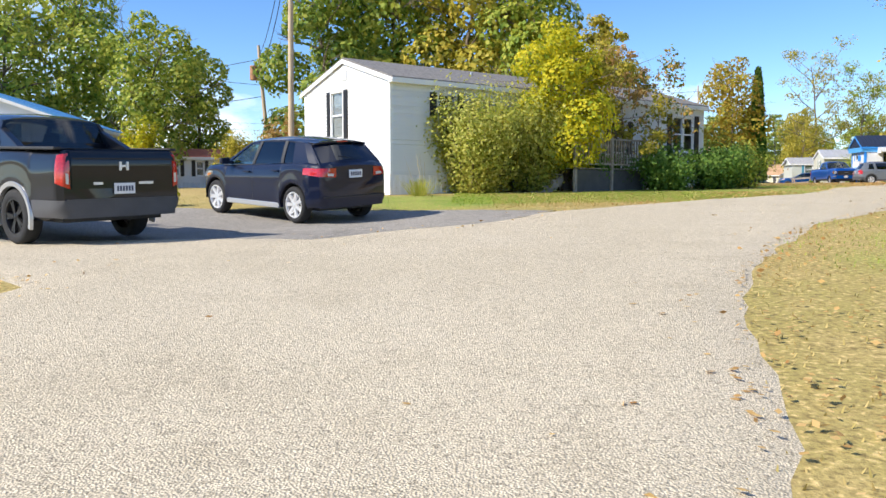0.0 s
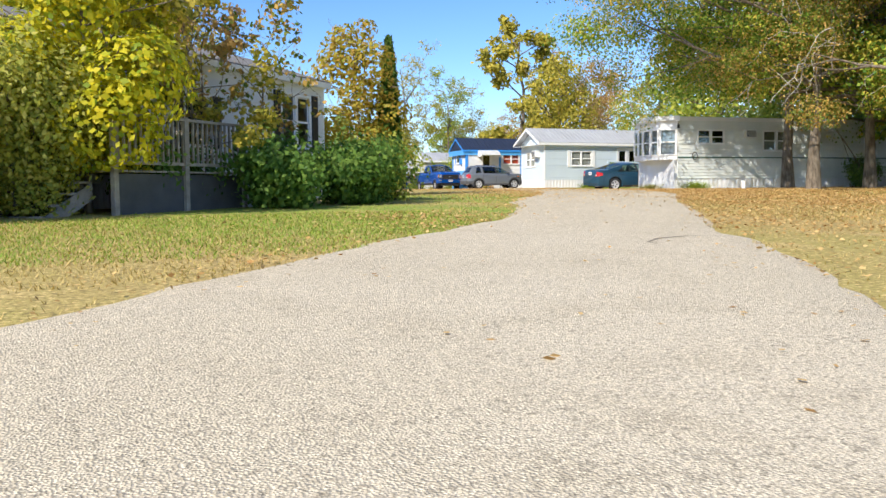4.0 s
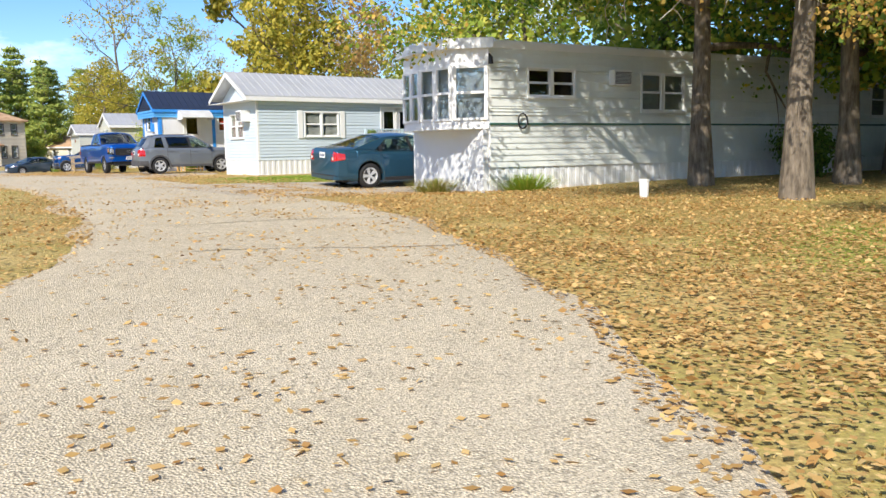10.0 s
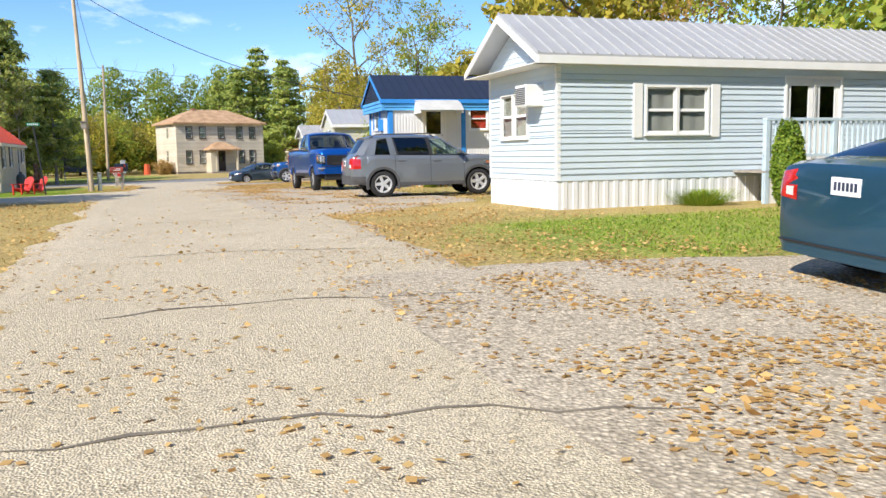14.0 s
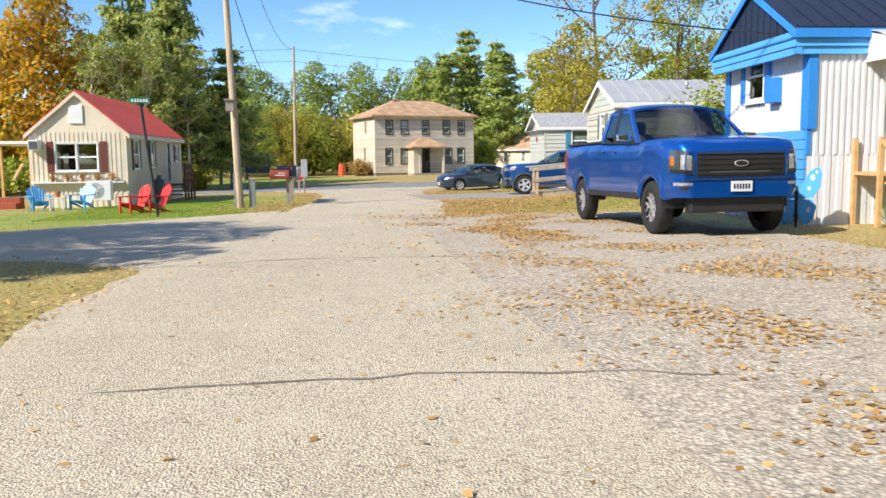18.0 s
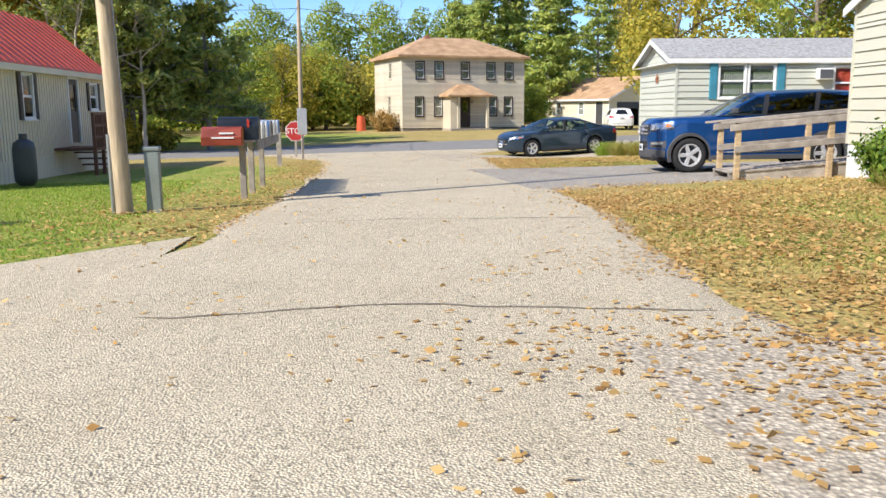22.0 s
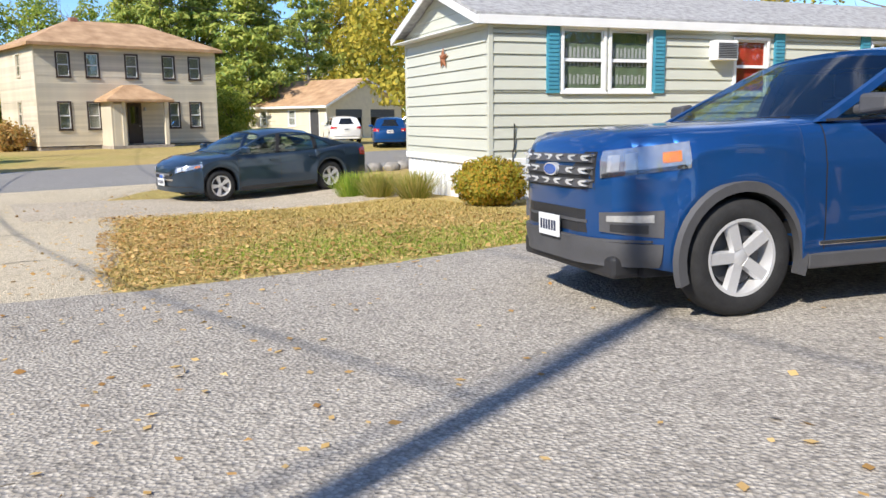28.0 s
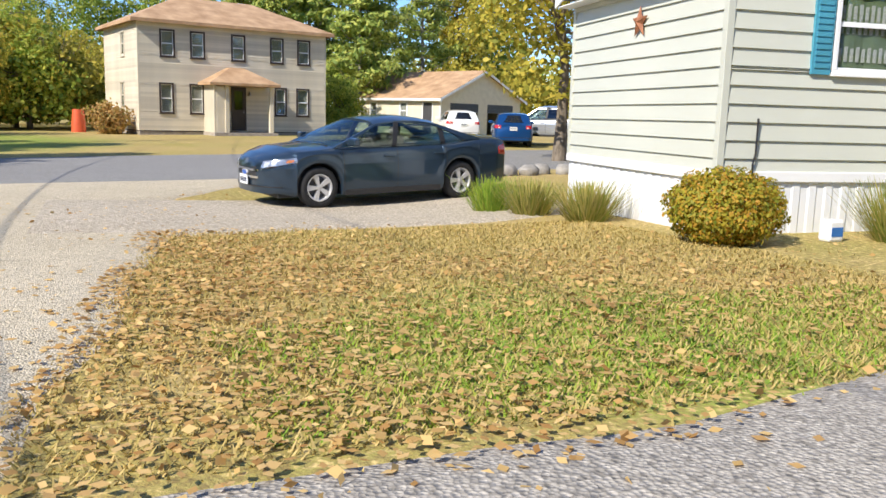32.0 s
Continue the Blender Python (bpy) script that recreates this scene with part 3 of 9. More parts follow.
    if hip:
        ov2 = ov
        r = Mesh()
        z0, z1 = eave, eave + rise
        t = 0.10
        hx = hip
        base_pts = [(-ou, -ov2), (L + ou, -ov2), (L + ou, W + ov2), (-ou, W + ov2)]
        vs = [(x, y, z0) for x, y in base_pts] + [(x, y, z0 + t) for x, y in base_pts] + [(hx, W / 2, z1 + t), (L - hx, W / 2, z1 + t)]
        r.add(vs, [(0, 3, 2, 1), (0, 1, 5, 4), (1, 2, 6, 5), (2, 3, 7, 6), (3, 0, 4, 7), (4, 5, 9, 8), (5, 6, 9), (6, 7, 8, 9), (7, 4, 8)])
        roof = part("roof", r, roof_mat, h)
        fas = Mesh()
        for (x0, y0), (x1, y1) in zip(base_pts, base_pts[1:] + base_pts[:1]):
            fas.box((min(x0, x1) - 0.02, min(y0, y1) - 0.02, z0 - 0.06), (max(x0, x1) + 0.02, max(y0, y1) + 0.02, z0 + 0.03))
        part("fascia", fas, roof_mat, h)
    else:
        slope = rise / (W / 2)
        zl = eave - ov * slope
        for sgn, nm in ((1, "roof_slope"), (-1, "roof_slope")):
            y_e, y_r = (-ov, W / 2) if sgn == 1 else (W + ov, W / 2)
            t = roof_thick
            r = Mesh().prism([(y_e, zl + 0.03), (y_r, eave + rise + 0.03), (y_r, eave + rise + 0.03 + t), (y_e, zl + 0.03 + t)], "x", -ou, L + ou)
            rs = part(nm, r, roof_mat, h)
            if ribs:
                k = int((L + 2 * ou) / ribs)
                rib = Mesh().prism([(y_e, zl + 0.03 + t), (y_r, eave + rise + 0.03 + t), (y_r, eave + rise + 0.06 + t), (y_e, zl + 0.06 + t)], "x", -0.016, 0.016).data("roof_rib", roof_mat)
                if sgn == 1:
                    for i in range(k + 1):
                        part("roof_rib", rib, roof_mat, rs, at=pose(-ou + 0.02 + i * (L + 2 * ou - 0.04) / k, 0, 0))
        # rake boards and eaves
        for sgn in (1, -1):
            y_e, y_r = (-ov - 0.01, W / 2) if sgn == 1 else (W + ov + 0.01, W / 2)
            rk = Mesh().prism([(y_e, zl - 0.10), (y_r, eave + rise - 0.10), (y_r, eave + rise + 0.035), (y_e, zl + 0.035)], "x", -ou - 0.03, -ou)
            part("rake_board", rk, trim, h, bevel=0.005)
        part("fascia", Mesh().box((-ou, -ov - 0.03, zl - 0.10), (L + ou, -ov, zl + 0.05)), trim, h, bevel=0.005)
        sf = Mesh().box((-ou, -ov, zl - 0.09), (L + ou, 0.05, zl - 0.07))
        if ou > 0.15:
            sf.box((-ou, -ov, zl - 0.09), (0.0, W + ov, zl - 0.075))
        part("soffit", sf, trim, h)
    if skirt:
        for side, length in (("u", L), ("v", W)):
            sk, n = Mesh(), int(length / 0.11)
            prof = []
            for i in range(n):
                x, w, y = i * length / n, length / n, -0.014 if i % 2 else 0.0
                prof += [(x + 0.012, y), (x + w - 0.012, y)]
            for z in (-0.45, base):
                sk.v += [(x, y, z) for x, y in prof] + [(x, 0.03, z) for x, y in prof]
            k = len(prof)
            sk.f = [(i, i + 1, 2 * k + i + 1, 2 * k + i) for i in range(k - 1)] + [(k + i, 3 * k + i, 3 * k + i + 1, k + i + 1) for i in range(k - 1)]
            sk.f += [(2 * k + i, 2 * k + i + 1, 3 * k + i + 1, 3 * k + i) for i in range(k - 1)] + [(0, 2 * k, 3 * k, k), (k - 1, 2 * k - 1, 4 * k - 1, 3 * k - 1)]
            part("skirting", sk, skirt, h, at=to_wall(side, L, W))
    elif base > 0:
        part("foundation", Mesh().box((0.02, 0.02, -0.5), (L - 0.02, W - 0.02, base - 0.05)), GREYWOOD if category == "house" else trim, h)
    return h


def window(h, side, W, a0, z0, a1, z1, panes=1, frame_mat=None, shutters=None, sh_w=0.28, cover=None, cover_label="", trim_w=0.07, name="window", rail=True, sash_mat=None):
    """A sash window set in its opening; shutters and curtain where given. a runs from the seen corner."""
    fm = frame_mat or TRIM
    tw = to_wall(side, 0, W)
    if side == "v":
        a0, a1 = W - a1, W - a0
    fr = Mesh()
    for x0, zz0, x1, zz1 in ((a0 - trim_w, z0 - trim_w, a1 + trim_w, z0), (a0 - trim_w, z1, a1 + trim_w, z1 + trim_w), (a0 - trim_w, z0, a0, z1), (a1, z0, a1 + trim_w, z1)):
        fr.box((x0, -0.05, zz0), (x1, 0.06, zz1))
    w = part(name, fr, fm, h, bevel=0.006, at=tw)
    pw = (a1 - a0) / panes
    for i in range(panes):
        b0, b1 = a0 + i * pw, a0 + (i + 1) * pw
        if i:
            part("mullion", Mesh().box((b0 - 0.05, -0.045, z0), (b0 + 0.05, 0.06, z1)), fm, w, bevel=0.005)
            b0 += 0.05
        if i < panes - 1:
            b1 -= 0.05
        zs = [(z0, (z0 + z1) / 2), ((z0 + z1) / 2, z1)] if rail else [(z0, z1)]
        for k, (c0, c1) in enumerate(zs):
            y = 0.0 if k else -0.02
            s = 0.028
            sash = Mesh()
            for x0, q0, x1, q1 in ((b0, c0, b1, c0 + s), (b0, c1 - s, b1, c1), (b0, c0 + s, b0 + s, c1 - s), (b1 - s, c0 + s, b1, c1 - s)):
                sash.box((x0, y, q0), (x1, y + 0.03, q1))
            part("sash", sash, sash_mat or fm, w)
            pane = part("pane", Mesh().box((b0 + s, y + 0.012, c0 + s), (b1 - s, y + 0.016, c1 - s)), WIN, w)
            pane.visible_shadow = False
    part("sill", Mesh().box((a0 - trim_w - 0.02, -0.08, z0 - trim_w - 0.02), (a1 + trim_w + 0.02, 0.0, z0 - trim_w + 0.015)), fm, w, bevel=0.004)
    if cover:
        c, n = Mesh(), max(6, int((a1 - a0) / 0.06))
        for i in range(n):
            x = a0 + i * (a1 - a0) / (n - 1)
            y = 0.040 + 0.008 * math.sin(i * 1.3)
            c.v += [(x, y, z0), (x, y, z1)]
        c.f = [(2 * i, 2 * i + 2, 2 * i + 3, 2 * i + 1) for i in range(n - 1)]
        part("curtain", c, cover, w, cover_label)
    if shutters:
        for x0 in (a0 - trim_w - sh_w - 0.01, a1 + trim_w + 0.01):
            s = Mesh().box((x0, -0.055, z0 - 0.05), (x0 + sh_w, -0.015, z1 + 0.05))
            k = int((z1 - z0) / 0.06)
            for i in range(k):
                z = z0 + i * (z1 - z0) / k
                s.box((x0 + 0.035, -0.066, z), (x0 + sh_w - 0.035, -0.05, z + 0.04))
            part("shutter", s, shutters, w, "louvred shutter")
    return w


def door(h, side, W, a0, z0, a1, z1, material, glass_top=True, frame_mat=None):
    tw = to_wall(side, 0, W)
    if side == "v":
        a0, a1 = W - a1, W - a0
    fr = Mesh().box((a0 - 0.06, -0.045, z0), (a0, 0.06, z1)).box((a1, -0.045, z0), (a1 + 0.06, 0.06, z1)).box((a0 - 0.06, -0.045, z1), (a1 + 0.06, 0.06, z1 + 0.06))
    d = part("door", fr, frame_mat or TRIM, h, at=tw, bevel=0.005)
    leaf = Mesh()
    for r in cut(a0, a1, z0, z1, [(a0 + 0.12, z0 + (z1 - z0) * 0.5, a1 - 0.12, z1 - 0.14)] if glass_top else []):
        leaf.box((r[0], 0.0, r[1]), (r[2], 0.04, r[3]))
    part("door_leaf", leaf, material, d, bevel=0.004)
    if glass_top:
        part("pane", Mesh().box((a0 + 0.12, 0.018, z0 + (z1 - z0) * 0.5), (a1 - 0.12, 0.022, z1 - 0.14)), WIN, d)
    part("door_knob", Mesh().tube([(a1 - 0.09, -0.05, z0 + 0.95), (a1 - 0.09, 0.0, z0 + 0.95)], [0.032, 0.014], 10), METAL, d)
    return d


def air_conditioner(h, side, W, a0, z0, a1, z1, deep=0.38):
    tw = to_wall(side, 0, W)
    if side == "v":
        a0, a1 = W - a1, W - a0
    b = part("air_conditioner", Mesh().box((a0, -deep, z0), (a1, 0.05, z1)), TRIM, h, "white window air conditioner", bevel=0.012, at=tw)
    n = 9
    for i in range(n):
        z = z0 + 0.04 + i * (z1 - z0 - 0.08) / n
        part("vent_slat", Mesh().box((a0 + 0.03, -deep - 0.012, z), (a1 - 0.03, -deep + 0.002, z + 0.018)), GREYPLASTIC, b)
    return b


# white trailer with black shutters
H1 = (4.8, 14.6)
o = {"u": [(1.75, 2.48, 2.40, 3.16), (13.15, 1.75, 13.7, 3.05), (13.82, 1.75, 14.35, 3.05), (7.0, 0.75, 7.9, 2.75), (9.6, 1.6, 10.4, 2.7)], "v": [(2.70, 1.92, 3.42, 3.36)]}
h = house("mobile_home", "long white vinyl-sided mobile home with black shutters", "mobile home", on_ground(-1.40, 24.70, 39, -0.1), 15.1, 5.3, 0.70, 3.55, 0.80, (0.06, 0.20), WHITE, 0.115, TRIM, OLD_SHINGLE,
          skirt=WHITE, openings=o)
window(h, "v", 5.3, *o["v"][0], shutters=BLACK, sh_w=0.22, trim_w=0.06, cover=PALE_BLIND, cover_label="grey insect screen")
part("gable_vent", Mesh().box((-0.045, 2.45, 3.72), (0.02, 2.85, 4.02)), TRIM, h, "white louvred gable vent", bevel=0.01)
window(h, "u", 4.8, *o["u"][0], shutters=BLACK, sh_w=0.24)
window(h, "u", 4.8, *o["u"][1], shutters=None)
window(h, "u", 4.8, *o["u"][2], shutters=None)
window(h, "u", 4.8, *o["u"][4], shutters=BLACK)
door(h, "u", 4.8, *o["u"][3], TRIM)
for x in (12.80, 14.50):
    part("shutter", Mesh().box((x, -0.055, 1.65), (x + 0.26, -0.015, 3.15)), BLACK, h, "black shutter", bevel=0.006)
part("vent_pipe", Mesh().tube([(4.2, 1.4, 3.7), (4.2, 1.4, 4.2)], 0.04), METAL, h)

# trailer with the bay end
o = {"u": [(1.10, 2.07, 1.72, 2.68), (1.82, 2.07, 2.45, 2.68), (4.65, 1.77, 5.30, 2.68), (5.42, 1.77, 6.10, 2.68), (10.5, 1.7, 11.2, 2.7), (14.2, 1.7, 14.9, 2.7)], "v": []}
BAY_M = pose(30.02, 42.11, gz(30.02, 42.11) + 0.15, 0, 0, -10.7)
h = house("mobile_home", "older pale mobile home with a windowed bay end under a maple", "mobile home", BAY_M, 17.5, 3.5, 1.42, 3.22, 0.16, (0.0, 0.03), BAYWALL, 0.20, TRIM, WHITE,
          skirt=None, openings=o)
for q in o["u"]:
    window(h, "u", 3.5, *q, trim_w=0.05, cover=CURTAIN if q[0] > 4 else None)
for i in range(7):
    za, zb = 0.42 + i * 0.14, 0.56 + i * 0.14
    lb = Mesh().add([(0.03, -0.03, za), (17.5, -0.03, za), (17.5, -0.01, zb), (0.03, -0.01, zb), (0.03, 0.08, za), (17.5, 0.08, za), (17.5, 0.08, zb), (0.03, 0.08, zb)],
                    [(0, 1, 2, 3), (4, 7, 6, 5), (0, 4, 5, 1), (3, 2, 6, 7), (0, 3, 7, 4), (1, 5, 6, 2)])
    part("lower_board", lb, BAYWALL, h)
sk, prof = Mesh(), []
for i in range(150):
    xa, dx, y = 0.10 + i * 0.116, 0.116, 0.001 if i % 2 else 0.015
    prof += [(xa + 0.012, y), (xa + dx - 0.012, y)]
sk.v = [(x, y, z) for z in (-0.4, 0.42) for x, y in prof]
sk.f = [(i, i + 1, 300 + i + 1, 300 + i) for i in range(299)]
part("skirting", sk, WHITE, h)
part("belt_rail", Mesh().box((0.0, -0.05, 1.39), (17.5, -0.005, 1.44)), mat("dark_green_paint", (0.03, 0.10, 0.08), 0.5), h, "dark green belt rail", bevel=0.008)
air_conditioner(h, "u", 3.5, 3.55, 2.36, 4.12, 2.74, 0.22)
BAYGLASS = glass("bay_glass", (0.80, 0.84, 0.87), 0.01, 0.09)
# the bay: a bowed front of window panels over a recessed wall
bay_pts = [(0.0, 0.0), (-0.62, 0.55), (-0.80, 1.75), (-0.62, 2.95), (0.0, 3.5)]


def bay_ring(z0, z1, out, material, nm, lab=""):
    me = Mesh()
    outer = [((x - out) if x else x, y + (-out if y == 0 else out if y == 3.5 else 0)) for x, y in bay_pts]
    n = len(outer)
    me.add([(x, y, z) for z in (z0, z1) for x, y in outer], [tuple(range(n)), tuple(range(2 * n - 1, n - 1, -1))] + [(i, (i + 1) % n, (i + 1) % n + n, i + n) for i in range(n)])
    return part(nm, me, material, h, lab, bevel=0.01)


bay_ring(1.30, 1.50, 0.03, WHITE, "bay_apron")
bay_ring(2.74, 3.14, 0.03, WHITE, "bay_head")
bay_ring(3.10, 3.34, 0.22, WHITE, "bay_roof", "white rounded bay roof")
for (x0, y0), (x1, y1) in zip(bay_pts, bay_pts[1:]):
    seg = Vector((x1 - x0, y1 - y0, 0))
    ang = math.degrees(math.atan2(seg.y, seg.x))
    ln = seg.length
    for k in range(2 if ln > 1 else 1):
        wl2 = ln / 2 if ln > 1 else ln
        m2 = pose(x0 + seg.x * k / 2, y0 + seg.y * k / 2, 0, 0, 0, ang)
        fr = Mesh()
        for a, b, c, d in ((0, 1.50, 0.09, 2.74), (wl2 - 0.09, 1.50, wl2, 2.74), (0.09, 1.50, wl2 - 0.09, 1.56), (0.09, 2.68, wl2 - 0.09, 2.74), (0.09, 2.10, wl2 - 0.09, 2.16)):
            fr.box((a, -0.02, b), (c, 0.06, d))
        wnd = part("bay_window", fr, TRIM, h, at=m2, bevel=0.005)
        for z0, z1 in ((1.56, 2.10), (2.16, 2.68)):
            part("pane", Mesh().box((0.09, 0.02, z0), (wl2 - 0.09, 0.024, z1)), BAYGLASS, wnd)
        part("blind", Mesh().box((0.05, -0.07, 1.53), (wl2 - 0.05, -0.06, 2.72)), PALE_BLIND, wnd)
part("bay_underwall", Mesh().box((-0.12, 0.05, -0.4), (0.0, 3.45, 1.32)), WHITE, h, "white boarded wall under the bay")
part("wall_lamp", Mesh().tube([(-0.02, -0.06, 2.98), (-0.02, -0.13, 2.90), (-0.02, -0.13, 2.75)], [0.02, 0.05, 0.06], 10), BLACK, h)

# pale blue trailer
o = {"u": [(1.93, 1.42, 2.58, 2.28), (2.66, 1.42, 3.32, 2.28), (5.30, 0.65, 6.0, 2.50), (6.06, 0.65, 6.7, 2.50), (9.52, 1.84, 10.15, 2.40)], "v": [(1.25, 1.38, 1.85, 2.24), (1.95, 1.38, 2.5, 2.24)]}
h = house("mobile_home", "pale blue vinyl-sided mobile home with a ribbed metal roof", "mobile home", pose(31.50, 55.85, 1.55, 0, 0, -5), 13.5, 3.2, 0.52, 2.88, 0.86, (0.5, 0.20), PALE_BLUE, 0.118, TRIM,
          GREY_ROOF, skirt=WHITE, ribs=0.30, openings=o)
for q in (o["u"][0], o["u"][1], o["u"][4]):
    window(h, "u", 3.2, *q, trim_w=0.05, cover=CURTAIN)
for q in o["v"]:
    window(h, "v", 3.2, *q, trim_w=0.04, cover=CURTAIN)
for x in (1.62, 3.42):
    part("shutter", Mesh().box((x, -0.05, 1.32), (x + 0.20, -0.015, 2.36)), TRIM, h, "white shutter", bevel=0.006)
for q in o["u"][2:4]:
    door(h, "u", 3.2, *q, TRIM)
air_conditioner(h, "v", 3.2, 0.55, 1.95, 1.05, 2.36)
for x in (8.9, 10.4, 12.0):
    part("vent_pipe", Mesh().tube([(x, 2.0, 3.2), (x, 2.0, 3.85)], 0.035), METAL, h)

# bright blue trailer with the navy roof
o = {"u": [(1.33, 0.75, 2.15, 2.74), (3.22, 1.93, 3.90, 2.72), (3.98, 1.93, 4.62, 2.72), (6.30, 1.30, 6.95, 2.65), (7.05, 1.30, 7.7, 2.65)], "v": [(1.70, 2.02, 2.40, 2.92)]}
DB_M = pose(34.42, 72.15, 1.64, 0, 0, -8)
h = house("mobile_home", "white and bright blue mobile home with a navy metal roof", "mobile home", DB_M, 14.0, 3.5, 0.95, 3.08, 0.95, (0.33, 0.14), WHITE, 0.115, BRIGHT_BLUE, NAVY_ROOF,
          skirt=WHITE, ribs=0.32, openings=o, ribbed=True, gable_mat=NAVY_ROOF)
for q in o["u"][1:]:
    window(h, "u", 3.5, *q, trim_w=0.05, cover=RED_CURTAIN if q[0] < 5 else CURTAIN)
window(h, "v", 3.5, *o["v"][0], shutters=BRIGHT_BLUE, sh_w=0.22)
door(h, "u", 3.5, *o["u"][0], TRIM)
LIGHT_BLUE = mat("light_blue_paint", (0.10, 0.40, 0.80), 0.45, var=0.08, scale=2, bump=0.04)
for i in range(3):
    z = 2.64 + i * 0.13
    part("eave_board", Mesh().prism([(-0.09 - 0.02 * i, z), (0.03, z), (0.03, z + 0.126), (-0.07 - 0.02 * i, z + 0.126)], "x", -0.28, 14.0), LIGHT_BLUE, h, "bright blue stepped eave board")
    part("eave_board", Mesh().box((-0.28 - 0.02 * i, -0.1, z), (-0.18, 3.6, z + 0.122)), LIGHT_BLUE, h)
part("gable_face", Mesh().prism([(0.02, 3.02), (3.48, 3.02), (1.75, 3.96)], "x", -0.28, -0.22), NAVY_ROOF, h)
for i in range(13):
    y = 0.14 + i * 0.268
    part("gable_batten", Mesh().box((-0.295, y - 0.012, 3.03), (-0.278, y + 0.012, 3.02 + 0.53 * min(y, 3.5 - y))), NAVY_ROOF, h)
for x in (-0.03, 2.85, 4.75, 5.95):
    part("corner_board", Mesh().box((x, -0.045, 1.38 if x < 0 else 0.6), (x + 0.17, 0.0, 3.03)), BRIGHT_BLUE, h, "bright blue upright board", bevel=0.005)
part("corner_board", Mesh().box((-0.045, 0.0, 1.38), (0.0, 0.17, 3.03)), BRIGHT_BLUE, h, bevel=0.005)
part("corner_board", Mesh().box((-0.045, 3.3, 0.6), (0.0, 3.5, 3.03)), BRIGHT_BLUE, h, bevel=0.005)
for i in range(9):
    low = Mesh().prism([(0.0, -0.15 + i * 0.17), (3.5, -0.15 + i * 0.17), (3.5, 0.01 + i * 0.17), (0.0, 0.01 + i * 0.17)], "x", -0.06, 0.0)
    part("lower_board", low, LIGHT_BLUE, h, "bright blue lower board")
aw = Mesh()
for d in (0.0, -0.02):
    for i in range(9):
        a = i * 0.125
        aw.v += [(0.95, -a, 3.04 - 0.42 * a * a + d), (2.65, -a, 3.04 - 0.42 * a * a + d)]
aw.f = [(2 * i, 2 * i + 1, 2 * i + 3, 2 * i + 2) for i in range(8)] + [(18 + 2 * i, 20 + 2 * i, 21 + 2 * i, 19 + 2 * i) for i in range(8)]
aw.f += [(2 * i, 2 * i + 2, 20 + 2 * i, 18 + 2 * i) for i in range(8)] + [(2 * i + 1, 19 + 2 * i, 21 + 2 * i, 2 * i + 3) for i in range(8)] + [(0, 18, 19, 1), (16, 17, 35, 34)]
part("awning", aw, mat("dull_white_awning", (0.52, 0.52, 0.50), 0.6, var=0.12), h, "white curved metal door awning")
for x in (0.98, 2.62):
    part("awning_side", Mesh().prism([(0, 3.0), (0, 2.5), (-0.98, 2.5), (-0.98, 2.62), (-0.5, 2.9)], "x", x - 0.012, x + 0.012), TRIM, h)
part("meter_box", Mesh().box((-0.16, 0.95, 1.9), (0.0, 1.35, 2.35)), BRIGHT_BLUE, h, "bright blue meter box", bevel=0.01)

# cream trailer
o = {"u": [(3.2, 1.7, 4.0, 2.7), (7.0, 1.7, 7.8, 2.7)], "v": [(1.35, 1.95, 1.95, 2.68)]}
h = house("mobile_home", "cream mobile home with a pale metal roof", "mobile home", pose(35.78, 83.55, 1.22, 0, 0, -9), 15.0, 4.0, 0.62, 3.0, 0.75, (0.12, 0.2), CREAM, 0.20, TRIM, GREY_ROOF, skirt=WHITE, ribs=0.4, openings=o, post=CREAM, gable_mat=PALE_CREAM)
for q in o["u"]:
    window(h, "u", 4.0, *q)
window(h, "v", 4.0, *o["v"][0], shutters=mat("grey_green_shutter", (0.16, 0.21, 0.19), 0.5), sh_w=0.26, cover=CURTAIN)
part("roof_vent", Mesh().tube([(2.5, 1.0, 3.2), (2.5, 1.0, 3.62)], 0.05, 10).tube([(2.5, 1.0, 3.60), (2.5, 1.0, 3.68)], [0.09, 0.06], 10), METAL, h, "grey vent pipe with a cap")
part("roof_vent", Mesh().box((4.3, 1.45, 3.55), (4.75, 1.85, 3.88)), mat("rusty_vent", (0.25, 0.11, 0.06), 0.8, var=0.3), h, "rusty square roof vent", bevel=0.03)

# pale cream trailer with teal shutters
o = {"u": [(1.40, 1.82, 2.20, 2.84), (2.36, 1.82, 3.16, 2.84), (5.12, 1.78, 5.85, 2.74), (8.6, 1.8, 9.4, 2.75)], "v": []}
WT_M = pose(38.68, 99.30, 1.0, 0, 0, -8)
h = house("mobile_home", "pale cream mobile home with teal shutters and a grey shingle roof", "mobile home", WT_M, 15.0, 4.15, 0.60, 3.02, 0.72, (0.28, 0.12), PALE_CREAM, 0.203, TRIM, GREY_SHINGLE, skirt=WHITE, openings=o, post=PALE_CREAM)
for q in o["u"][:2]:
    window(h, "u", 4.15, *q, trim_w=0.055, cover=GREEN_BLIND, cover_label="dark green curtain")
    for zb in (q[1] + 0.10, (q[1] + q[3]) / 2 - 0.10, (q[1] + q[3]) / 2 + 0.06):
        for i in range(9):
            x = q[0] + 0.06 + i * (q[2] - q[0] - 0.12) / 8.6
            part("lace_pleat", Mesh().box((x, 0.026, zb), (x + 0.045, 0.030, zb + (0.17 if i % 2 else 0.15))), TRIM, h)
window(h, "u", 4.15, *o["u"][2], trim_w=0.06, cover=RED_CURTAIN, cover_label="red curtain")
